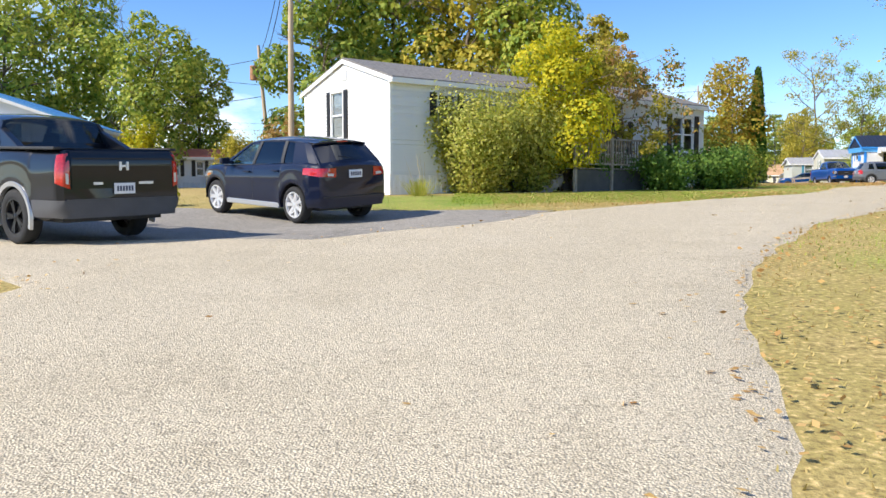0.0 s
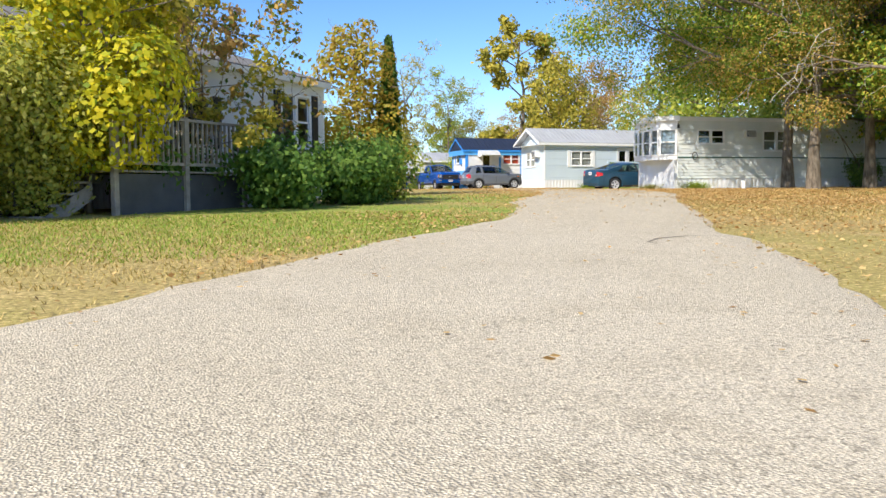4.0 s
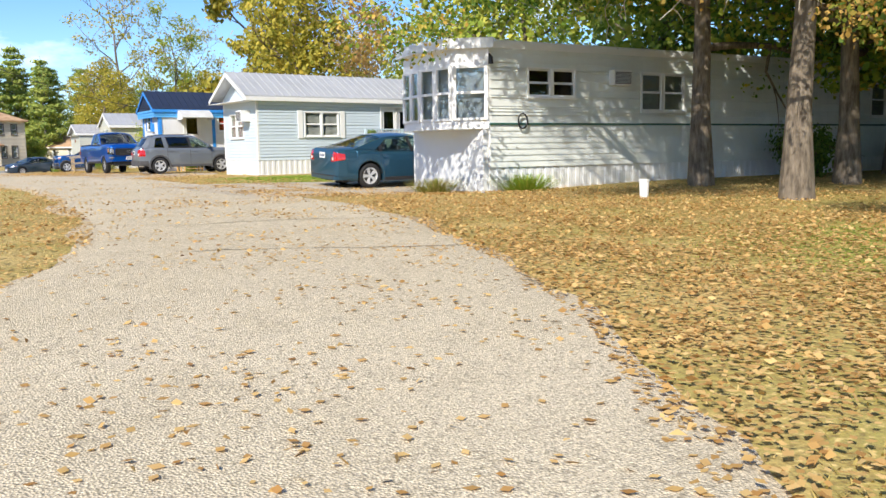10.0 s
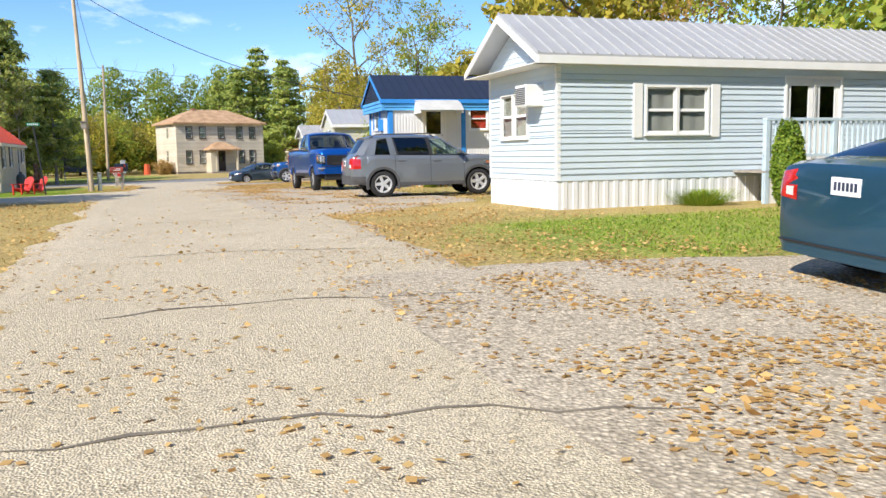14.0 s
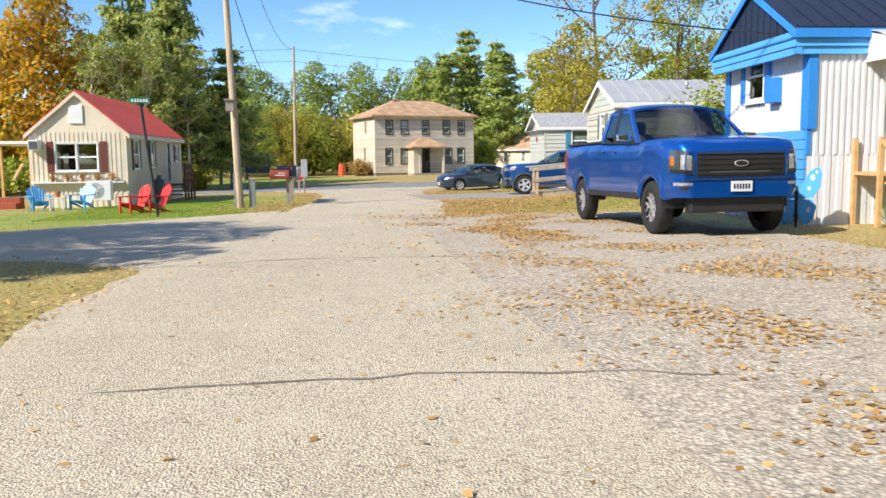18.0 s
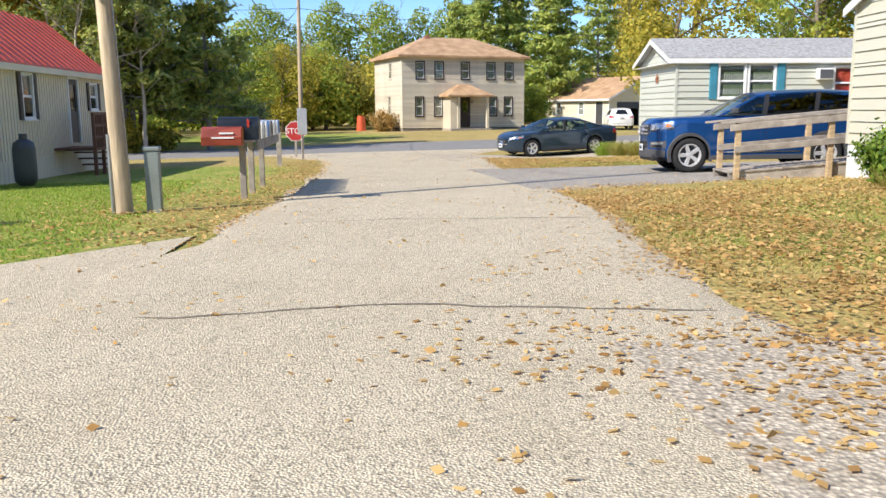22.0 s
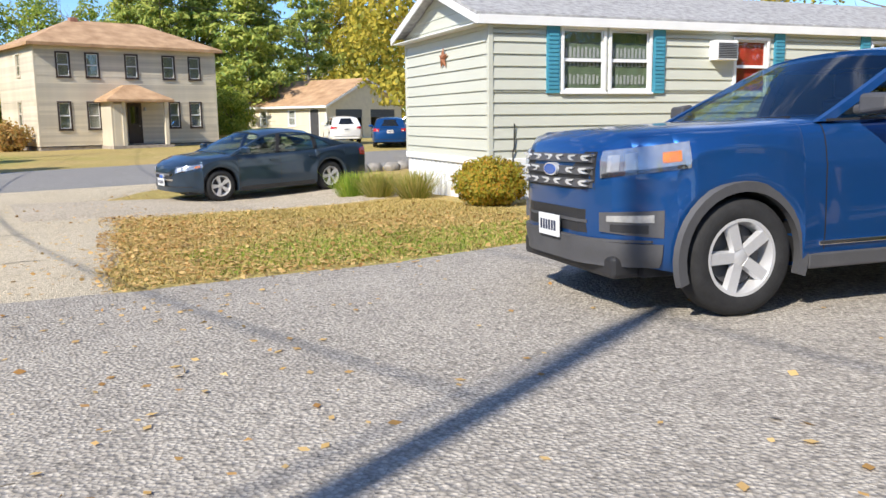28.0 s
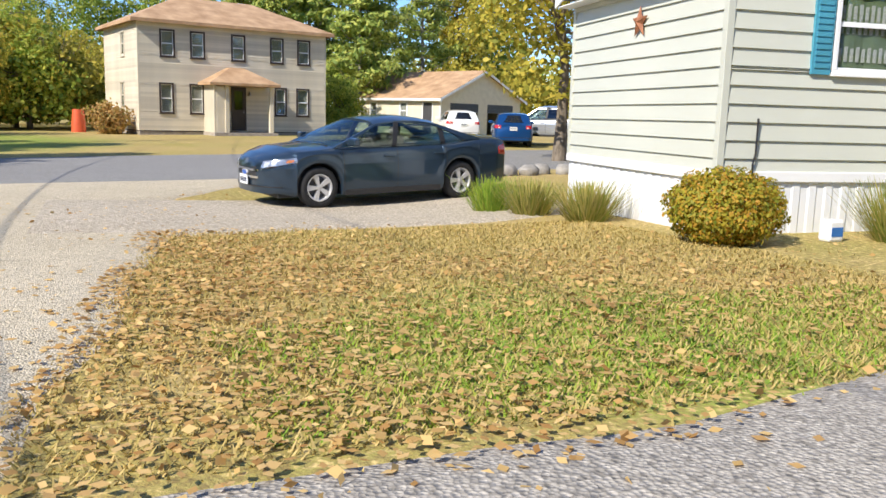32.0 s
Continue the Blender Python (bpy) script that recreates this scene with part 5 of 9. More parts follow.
broadleaf("green tree behind the trailers", 54.1, 34.6, 13.3, 4.1, RUST)
broadleaf("russet tree behind the trailers", 49.9, 79.8, 10.8, 4.4, RUSSET, 0.6)
broadleaf("green tree behind the trailers", 54.4, 72.6, 10.4, 4.7, MID)
broadleaf("green tree behind the trailers", 60.7, 69.1, 10.6, 4.7, DARK)
broadleaf("half-bare tree behind the cream trailer", 56.2, 118.2, 14.0, 4.2, OLIVE, 0.25)
broadleaf("russet tree behind the cream trailer", 61.3, 115.2, 9.1, 3.7, RUSSET, 0.45)
broadleaf("green tree behind the pale trailer", 56.3, 118.1, 8.7, 3.4, MID)
pine("tall white pine behind the beige house", 48.3, 155.8, 12.7, 3.6)
pine("tall white pine behind the beige house", 50.3, 148.6, 13.0, 3.5)
pine("tall white pine behind the beige house", 56.5, 154.6, 13.8, 3.7)
pine("tall white pine behind the beige house", 46.1, 165.3, 13.0, 3.5)
broadleaf("green bush beside the beige house", 46.2, 141.7, 3.5, 1.4, MID)
broadleaf("green tree beside the pale trailer", 60.5, 129.3, 10.4, 2.5, MID, 0.7)
broadleaf("yellow-green tree behind the garage", 65.4, 168.0, 15.1, 4.0, OLIVE)
broadleaf("yellow-green tree behind the garage", 71.1, 172.0, 12.6, 3.7, MID)
broadleaf("tall half-bare tree behind the cream trailer", 49.0, 118.8, 20.0, 4.6, OLIVE, 0.42, 0.20, base=5.0)
broadleaf("tall half-bare dark tree behind the cream trailer", 53.5, 114.5, 15.5, 3.6, MID, 0.40, 0.18, base=4.0)
broadleaf("tall yellow-green tree beside the pale trailer", 46.0, 115.1, 11.0, 3.4, OLIVE, 0.85, 0.17, 11000, 3.4)
broadleaf("autumn tree behind the row of trailers", 58, 113, 9, 3.2, OLIVE, 0.7)
broadleaf("autumn tree behind the row of trailers", 62, 106, 9.5, 3.4, OLIVE, 0.42)
broadleaf("autumn tree behind the row of trailers", 66, 99, 10, 3.4, MID, 0.8)
broadleaf("autumn tree behind the row of trailers", 55, 96, 9, 3, RUSSET, 0.42)
broadleaf("autumn tree behind the row of trailers", 61, 92, 11, 3.4, OLIVE, 0.45)
broadleaf("autumn tree behind the row of trailers", 57, 84, 10, 3.2, RUSSET, 0.45)
pine("tall white pine behind the beige house", 47.3, 154.0, 16.3, 3.4)
pine("tall white pine behind the beige house", 49.2, 147.6, 14.2, 2.7)
pine("tall white pine behind the beige house", 43.5, 160.7, 12.5, 2.9)
pine("tall white pine behind the beige house", 44.4, 152.4, 13.6, 2.7)
broadleaf("round-topped tree beyond the cross street", 25.7, 139.4, 6.6, 2.5, OLIVE)
broadleaf("round-topped tree beyond the cross street", 29.1, 142.8, 7.0, 2.7, MID)
broadleaf("round-topped tree beyond the cross street", 32.3, 150.3, 4.9, 2.3, OLIVE)
broadleaf("round-topped tree beyond the cross street", 28.1, 147.1, 6.9, 3.2, OLIVE)
broadleaf("round-topped tree beyond the cross street", 25.0, 144.2, 7.0, 3.1, MID)
broadleaf("round-topped tree beyond the cross street", 31.0, 156.6, 6.5, 2.9, OLIVE)
broadleaf("distant green tree on the horizon", 23.2, 211.8, 18.1, 6.1, DARK)
broadleaf("distant green tree on the horizon", 32.2, 210.0, 18.4, 6.1, DARK)
broadleaf("distant green tree on the horizon", 40.2, 208.4, 17.7, 6.1, DARK)
broadleaf("distant green tree on the horizon", 46.2, 207.2, 16.6, 6.1, DARK)
broadleaf("distant green tree on the horizon", 52.2, 206.0, 18.6, 6.1, DARK)
pine("tall white pine behind the red-roofed trailer", 19.5, 113.2, 12.6, 3.0, SUNNY)
pine("tall white pine behind the red-roofed trailer", 16.0, 118.0, 15.4, 3.1, SUNNY)
pine("tall white pine behind the red-roofed trailer", 22.7, 114.4, 9.1, 1.9, SUNNY)
pine("tall white pine behind the red-roofed trailer", 19.3, 112.6, 11.2, 2.4, SUNNY)
broadleaf("orange and yellow autumn maple behind the trailer", 12.4, 112.6, 12.3, 3.2, ORANGE)
broadleaf("orange and yellow autumn maple behind the trailer", 8.1, 117.5, 11.1, 2.9, ORANGE)
broadleaf("tall green tree behind the trailer", 5.2, 116.1, 12.9, 3.5, MID)
broadleaf("green tree at the edge of the woods", 19.3, 116.5, 7.7, 2.3, MID, 0.6)
broadleaf("green tree at the edge of the woods", 17.3, 114.8, 8.6, 2.5, OLIVE, 0.6)
pine("tall white pine behind the red-roofed trailer", 21.4, 124.1, 7.3, 2.5, SUNNY)
broadleaf("green tree at the edge of the woods", 23.0, 131.9, 7.1, 2.6, MID)
pine("tall white pine behind the red-roofed trailer", 13.3, 119.5, 10.5, 2.5, SUNNY)
PALEBARK = mat("pale_bark", (0.42, 0.36, 0.28), 0.95, var=0.35, scale=6, stretch=(2, 2, 0.5), bump=0.6, bscale=22)
for x, y, hh in ((17.0, 110.6, 9.5), (18.3, 109.8, 8.6), (19.5, 110.6, 9.2), (20.4, 111.2, 8.0), (15.6, 109.4, 9.8)):
    broadleaf("slim pale-barked tree at the wood's edge", x, y, hh, 1.7, SUNNY, 0.45, 0.13, 5000, 3.6, 0.13, PALEBARK)
shrub("low green bush at the edge of the woods", 20.4, 114.3, 1.3, 1.1, OLIVE, 0.1)
shrub("low yellow-green bush at the edge of the woods", 19.3, 112.5, 1.7, 1.0, OLIVE, 0.1)

def ground_z(x, y):
    return np.array([gz(a, b) for a, b in zip(x, y)])


# shrubs before the white trailer
OLIVEGREEN = leaf_mat("olive_green_leaves", ((0.26, 0.31, 0.05), (0.50, 0.50, 0.09), (0.74, 0.68, 0.19)), 0.5)
shrub("tall olive-green shrub before the white trailer", 1.1, 26.2, 3.9, 1.8, OLIVEGREEN, 0.078, 30000, 44)
shrub("tall olive-green shrub before the white trailer", 2.8, 27.0, 3.6, 1.35, OLIVEGREEN, 0.078, 20000, 34)
broadleaf("bright yellow-green small tree before the white trailer", 3.9, 27.6, 5.4, 1.85, YELLOW, 1.0, 0.105, 14000, 1.25, 0.07, spread=0.30)
broadleaf("brownish thin tree beside the porch", 6.3, 29.6, 4.6, 1.2, RUSSET, 0.30, 0.10, 3600, 1.5, 0.05)
broadleaf("olive young tree beside the porch", 5.9, 28.9, 4.4, 1.3, OLIVE, 0.7, 0.11, 5200, 0.8, 0.05)
broadleaf("brownish thin tree beside the porch", 7.5, 29.4, 4.0, 0.9, RUST, 0.30, 0.10, 3600, 1.4, 0.05)
broadleaf("bare twiggy tree beside the porch", 5.5, 29.9, 4.8, 1.2, RUSSET, 0.08, 0.09, 4200, 1.2, 0.05)
shrub("dense dark green bush under the yellow tree", 5.4, 28.5, 1.5, 1.1, BUSHGREEN, 0.08, 5500, 18)
shrub("dense dark green bush along the trailer", 7.6, 28.3, 1.65, 1.2, BUSHGREEN, 0.085, 7000, 20)
shrub("dense dark green bush along the trailer", 9.4, 29.6, 1.75, 1.4, BUSHGREEN, 0.085, 8000, 22)
shrub("dense green bush along the trailer", 10.9, 31.3, 1.85, 1.2, MID, 0.085, 7000, 20)
GOLD = leaf_mat("gold_leaves", ((0.30, 0.30, 0.04), (0.50, 0.40, 0.05), (0.46, 0.28, 0.05)))
broadleaf("small yellow autumn tree by the trailer's end", 12.2, 36.4, 5.5, 1.5, GOLD, 1.0, 0.11, 6500, 0.6, 0.07)
SEED[0] += 1
rng = np.random.default_rng(77)
cy = thing("cypress", "slim dark green columnar cypress", "tree", on_ground(13.25, 36.5))
part("trunk", Mesh().tube([(0, 0, -0.2), (0, 0, 4.6)], [0.09, 0.02], 8), BARK, cy)
zz = rng.uniform(0.2, 5.0, 6000)
rr = 0.48 * (1 - (zz / 5.1)) ** 0.55 * rng.uniform(0.55, 1.05, 6000)
aa = rng.uniform(0, 6.283, 6000)
v, q = leaf_cards(rng, np.stack([rr * np.cos(aa), rr * np.sin(aa), zz], 1), 0.09, 0.0, 2.2, -1.2)
part("foliage", quick_mesh("foliage", v, q, BUSHGREEN), BUSHGREEN, cy)


def maple(label, x, y, h, r, trunk, seed, n, droop, leaves, base=2.6, bark=None, size=0.19):
    """A big old maple: thick trunk, wide limbs, hanging bare twigs."""
    rng = np.random.default_rng(seed)
    wood, tips = limbs(rng, 0, h, r, base, 13, 0.85, 2, trunk, up=0.35, avoid=lambda p: (p.y + y - 0.478 * (p.x + x) > 30.4 and p.z < 9) or p.x + x < 22.5)
    t = thing("maple_tree", label, "tree", on_ground(x, y))
    part("trunk", wood, bark or BARK, t, smooth=60)
    tips = np.array([tuple(q) for q in tips])
    c, f = clumps(rng, tips, n, r, 0.20, 0.6)
    keep = c[:, 2] > 2.2 + 0.25 * np.maximum(0, 3 - np.hypot(c[:, 0], c[:, 1]))
    keep &= ~((c[:, 1] + y > 41.5) & (c[:, 2] < 4.6)) & ~((c[:, 1] + y - 0.478 * (c[:, 0] + x) > 30.9) & (c[:, 2] < 9))
    v, q = leaf_cards(rng, c[keep], size, 0.0, 1.2, 0.2, f[keep])
    part("crown", quick_mesh("crown", v, q, leaves), leaves, t)
    tw, inv = Mesh(), t.matrix_basis
    for i in range(droop):
        p = Vector(tips[rng.integers(0, len(tips))])
        far = inv @ p
        if p.z > 8.5 or p.z < 3.6 or far.x < 26.5 + max(0, (far.y - 36) * 0.5):
            continue
        d = Vector((rng.normal() * 0.6, rng.normal() * 0.6, -0.25))
        pts = [p]
        for j in range(9):
            d = (d + Vector((rng.normal() * 0.38, rng.normal() * 0.38, -0.10 + rng.normal() * 0.16))).normalized()
            q = pts[-1] + d * 0.25
            if q.z < 2.9:
                break
            pts.append(q)
        if len(pts) < 4:
            continue
        k = len(pts)
        tw.tube(pts, [0.017 * (1 - 0.8 * j / k) + 0.002 for j in range(k)], 5, False)
        for j in range(2, k - 1, 2):
            e = pts[j] + Vector((rng.normal() * 0.28, rng.normal() * 0.28, rng.normal() * 0.15 - 0.12))
            tw.tube([pts[j], pts[j].lerp(e, 0.5) + Vector((0, 0, 0.03)), e], [0.008, 0.006, 0.003], 4, False)
    tagged(part("dead_branchwork", tw, mat("pale_dead_twigs", (0.42, 0.38, 0.32), 0.9, var=0.25), t), kind="stuff")
    return t


maple("big old maple with yellowing leaves over the lawn", 31.2, 35.4, 12.5, 9.0, 0.25, 5, 150000, 330, TURNING, 3.4, size=0.085)
maple("big old maple close to the pale trailer", 33.7, 38.9, 13.0, 7.9, 0.25, 6, 76000, 120, MAPLE, 3.3, size=0.11)
maple("dark-trunked maple in the shade", 36.4, 36.8, 11.5, 7.0, 0.26, 8, 70000, 20, MAPLE, 2.8, size=0.14)
maple("russet maple with a mottled trunk at the lawn's edge", 32.3, 28.2, 12.5, 7.5, 0.27, 9, 160000, 260, RUST, 2.9, size=0.072)
maple("dense low-hanging maple that shades the trailer", 36.4, 33.2, 12.5, 7.5, 0.24, 14, 90000, 60, MAPLE, 2.2, size=0.12)
maple("maple in the grove behind the lawn", 41.0, 31.5, 12.0, 6.5, 0.22, 10, 34000, 0, MAPLE, 2.3, size=0.17)
maple("maple in the grove behind the lawn", 42.0, 38.0, 12.0, 6.0, 0.22, 11, 34000, 0, MAPLE, 2.3, size=0.17)
maple("maple in the grove behind the lawn", 38.5, 26.0, 12.0, 6.5, 0.24, 12, 34000, 0, MAPLE, 2.3, size=0.17)
broadleaf("leafy tree that shades the side lane", 13.5, 69.5, 10.0, 3.6, MID)
broadleaf("leafy tree that shades the side lane", 11.0, 65.2, 11.0, 3.8, OLIVE)
broadleaf("leafy tree that shades the side lane", 15.2, 73.5, 8.0, 2.6, MID)



def woodland(label, line, depth, h, n, leaves, seed, size=0.42):
    """The edge of a wood: undergrowth and low crowns in one mass with an uneven top."""
    rng = np.random.default_rng(seed)
    p = np.array([tuple(q)[:2] for q in resample(line, 200)])
    k = rng.integers(0, 200, n)
    x, y = p[k, 0] + rng.normal(size=n) * depth, p[k, 1] + rng.normal(size=n) * depth
    top = h * np.array([0.62 + 0.5 * noise.noise(Vector((a * 0.16, b * 0.16, 2.0))) + 0.3 * noise.noise(Vector((a * 0.5, b * 0.5, 5.0))) for a, b in zip(x, y)])
    z = np.maximum(0.4, top) * rng.uniform(0.02, 1.0, n) ** 0.6
    f = rng.normal(size=(n, 3)) * 0.7 + np.array([-0.3, -0.6, 0.5])
    v, q = leaf_cards(rng, np.stack([x, y, z + ground_z(x, y)], 1), size, 0.0, 1.3, 0.2, f / np.linalg.norm(f, axis=1, keepdims=True))
    return tagged(new("woodland", quick_mesh("woodland", v, q, leaves)), label, "woods", kind="stuff")


woodland("green and yellow woods beyond the cross street", [(-60, 120), (-20, 136), (8, 146), (26, 152)], 2.6, 6.5, 26000, MID, 61)
woodland("green undergrowth along the cross street", [(8, 139), (18, 140.5), (25, 141.5), (30.5, 142)], 0.9, 4.6, 15000, MID, 71, 0.26)
woodland("olive undergrowth beside the beige house", [(24, 144), (29, 144), (32.5, 146)], 1.2, 6.5, 9000, OLIVE, 72, 0.28)
shrub("russet bush at the beige house's corner", 33.1, 135.6, 1.7, 1.1, RUSSET, 0.12, 3500, 24, "bush")
woodland("olive autumn woods behind the beige house", [(26, 158), (48, 164), (72, 166), (100, 150)], 2.6, 8.0, 24000, OLIVE, 62)
woodland("green undergrowth behind the red-roofed trailer", [(-24, 92), (-4, 102), (8, 112), (14, 124), (16, 136)], 1.6, 4.2, 22000, MID, 63, 0.28)
woodland("green woods behind the trailers", [(64, 16), (66, 50), (70, 84), (80, 116)], 2.4, 7.0, 26000, MID, 64)
woodland("dark green woods behind the lawn", [(50, 20), (52, 28), (53, 36), (54, 46)], 1.6, 8.5, 24000, DARK, 67, 0.34)
woodland("green woods beyond the white trailer", [(-70, 62), (-36, 70), (-8, 76), (8, 82)], 2.2, 5.0, 20000, MID, 65, 0.35)
woodland("distant blue-green woods on the horizon", [(-140, 190), (-30, 230), (60, 245), (170, 200)], 5, 14.0, 20000, DARK, 66, 0.9)

shrub("dark bush against the shaded trailer wall", 38.7, 38.9, 1.7, 0.9, BUSHGREEN, 0.08, 5000, 18)
shrub("dark bush in the shade of the maples", 44.6, 31.6, 2.0, 1.3, BUSHGREEN, 0.09, 5000, 18)
# garden plants
shrub("rounded green and gold bush at the trailer's skirt", 38.3, 98.7, 0.76, 0.62, leaf_mat("gold_green_bush_leaves", ((0.19, 0.23, 0.03), (0.48, 0.42, 0.05), (0.60, 0.32, 0.05))), 0.034, 13000, 30, "bush", ball=True)
shrub("tall leafy green shrub beside the cream trailer", 38.3, 81.9, 3.9, 1.6, MID, 0.10, 8000, 26)
shrub("rounded green bush by the cream trailer", 35.70, 85.30, 1.0, 0.60, leaf_mat("fresh_bush_leaves", ((0.07, 0.15, 0.025), (0.18, 0.28, 0.04), (0.32, 0.42, 0.07))), 0.06, 8000, 26, "bush")
shrub("tall narrow green garden conifer", 35.12, 53.75, 1.55, 0.30, leaf_mat("bright_conifer_leaves", ((0.10, 0.20, 0.03), (0.22, 0.33, 0.04), (0.36, 0.44, 0.06))), 0.05, 7000, 14, "conifer", ball=True)
shrub("yellow flower pot plant beside the lawn", -6.2, 19.3, 0.55, 0.42, YELLOW, 0.06, 1600, 16, "potted_flowers")


def grass_clump(label, x, y, h, r, blades, material, name="grass_clump"):
    SEED[0] += 1
    rng = np.random.default_rng(SEED[0] + 500)
    a, d = rng.uniform(0, 6.283, blades), rng.uniform(0, 1, blades)
    root = np.stack([np.cos(a) * d * r * 0.5, np.sin(a) * d * r * 0.5, np.full(blades, -0.03)], 1)
    hh = h * rng.uniform(0.5, 1.0, blades)
    tip = root + np.stack([np.cos(a) * d * r * 0.7 + rng.normal(size=blades) * 0.16 * h, np.sin(a) * d * r * 0.7 + rng.normal(size=blades) * 0.16 * h, hh], 1)
    w = np.stack([-np.sin(a), np.cos(a), np.zeros(blades)], 1) * 0.008
    v = np.stack([root - w, root + w, tip + w * 0.3, tip - w * 0.3], 1).reshape(-1, 3)
    ob = new(name, quick_mesh(name, v, np.arange(blades * 4).reshape(-1, 4), material))
    ob.matrix_basis = on_ground(x, y)
    return tagged(ob, label, "grass")


grass_clump("clump of tall dry weeds by the trailer's corner", 38.1, 102.5, 0.58, 0.5, 900, STALKS, "weed_clump")
grass_clump("clump of tall dry weeds by the trailer's corner", 38.3, 101.3, 0.56, 0.52, 900, STALKS, "weed_clump")
grass_clump("green leafy clump at the trailer's corner", 37.9, 103.4, 0.6, 0.5, 600, GREENBLADES)
for x, y, hh in ((35.35, 84.75, 0.32), (35.50, 83.9, 0.42), (35.50, 83.2, 0.55), (36.3, 83.0, 0.5), (37.6, 82.8, 0.4)):
    grass_clump("dry weeds along the cream trailer's skirt", x, y, hh, 0.5, 260, STALKS, "weed_clump")
grass_clump("clump of tall green-brown weeds along the skirt", 40.3, 98.2, 0.72, 0.55, 800, STALKS, "weed_clump")
grass_clump("bright green grass clump along the skirt", 34.4, 55.2, 0.36, 0.7, 1100, GREENBLADES)
grass_clump("sword-leaved plant at the white trailer's corner", -0.5, 24.0, 0.55, 0.6, 320, OLIVEGREEN)
grass_clump("tall pale dry stalks at the white trailer's corner", -0.35, 24.05, 1.35, 1.1, 9, BLADES, "dry_stalks")
grass_clump("weeds along the pale trailer's skirt", 30.6, 41.5, 0.45, 0.9, 900, GREENBLADES)
grass_clump("weeds along the pale trailer's skirt", 29.3, 43.2, 0.40, 0.7, 700, STALKS)
grass_clump("weeds beside the steps of the blue trailer", 35.6, 71.2, 0.5, 0.5, 400, GREENBLADES)
grass_clump("tuft of grass by the wooden ramp", 37.2, 89.0, 0.4, 0.5, 400, STALKS)


# ---- lawn blades and fallen leaves ----
def inside(poly_l, poly_r, pad=0.0):
    """A test for points between a sheet's two edges."""
    ring = [tuple(p)[:2] for p in resample(poly_l, 60)] + [tuple(p)[:2] for p in resample(poly_r, 60)][::-1]
    px, py = np.array([p[0] for p in ring]), np.array([p[1] for p in ring])

    def test(x, y):
        hit = np.zeros(len(x), bool)
        j = len(px) - 1
        for i in range(len(px)):
            c = ((py[i] > y) != (py[j] > y)) & (x < (px[j] - px[i]) * (y - py[i]) / (py[j] - py[i] + 1e-12) + px[i])
            hit ^= c
            j = i
        return hit
    return test


PAVED = [inside(a, b) for a, b in EDGES]
HOUSES = [(-1.4, 24.7, 39, 14.6, 4.8), (30.02, 42.11, -10.7, 17.5, 3.5), (31.5, 55.85, -5, 13.5, 3.2), (34.42, 72.15, -8, 14, 3.5), (36.0, 83.55, -9, 15, 4), (38.68, 99.3, -8, 15, 4.15), (20.16, 91.39, 85, 9.8, 3.35),
          (34.33, 134.6, -11.9, 8.9, 6.6)]


def free(x, y, paved=True):
    ok = np.ones(len(x), bool)
    if paved:
        for t in PAVED:
            ok &= ~t(x, y)
    for hx, hy, rz, L, W in HOUSES:
        c, s = math.cos(radians(rz)), math.sin(radians(rz))
        u, v = (x - hx) * c + (y - hy) * s, -(x - hx) * s + (y - hy) * c
        ok &= ~((u > -0.05) & (u < L) & (v > -0.05) & (v < W))
    return ok


LINE = resample([((a[0] + b[0]) / 2, (a[1] + b[1]) / 2) for a, b in zip(ROAD_L, ROAD_R)], 80)
LX, LY = np.array([p.x for p in LINE]), np.array([p.y for p in LINE])


def scatter(rng, n, reach, fall):
    """Places beside the lane, closer ones likelier."""
    k = rng.integers(2, 76, n)
    a, d = rng.uniform(0, 6.283, n), reach * rng.uniform(0, 1, n) ** fall
    return LX[k] + np.cos(a) * d, LY[k] + np.sin(a) * d


def lawn(name, n, h, reach, fall, material, label, seed, green):
    rng = np.random.default_rng(seed)
    x, y = scatter(rng, n, reach, fall)
    patch = np.array([noise.noise(Vector((a * 0.22, b * 0.22, 3.0))) + 0.4 * noise.noise(Vector((a * 0.9, b * 0.9, 7.0))) for a, b in zip(x, y)])
    lush = np.max([np.exp(-((x - a) ** 2 + (y - b) ** 2) / (1.3 * c * c)) for a, b, c in GREENS], axis=0) + 0.35 * patch
    ok = free(x, y) & ((lush > 0.36) if green else (lush < 0.62))
    x, y = x[ok], y[ok]
    m = len(x)
    z = ground_z(x, y)
    root = np.stack([x, y, z - 0.01], 1)
    a = rng.uniform(0, 6.283, m)
    hh = h * rng.uniform(0.4, 1.0, m)
    tip = root + np.stack([np.cos(a) * hh * 0.7, np.sin(a) * hh * 0.7, hh], 1)
    w = np.stack([-np.sin(a), np.cos(a), np.zeros(m)], 1) * 0.005
    v = np.stack([root - w * 1.6, root + w * 1.6, tip + w * 0.4, tip - w * 0.4], 1).reshape(-1, 3)
    return tagged(new(name, quick_mesh(name, v, np.arange(m * 4).reshape(-1, 4), material)), label, "grass", kind="stuff")


lawn("grass", 110000, 0.045, 15, 0.75, BLADES, "short straw-brown lawn grass", 21, False)
lawn("grass", 90000, 0.05, 15, 0.75, GREENBLADES, "short green lawn grass", 22, True)


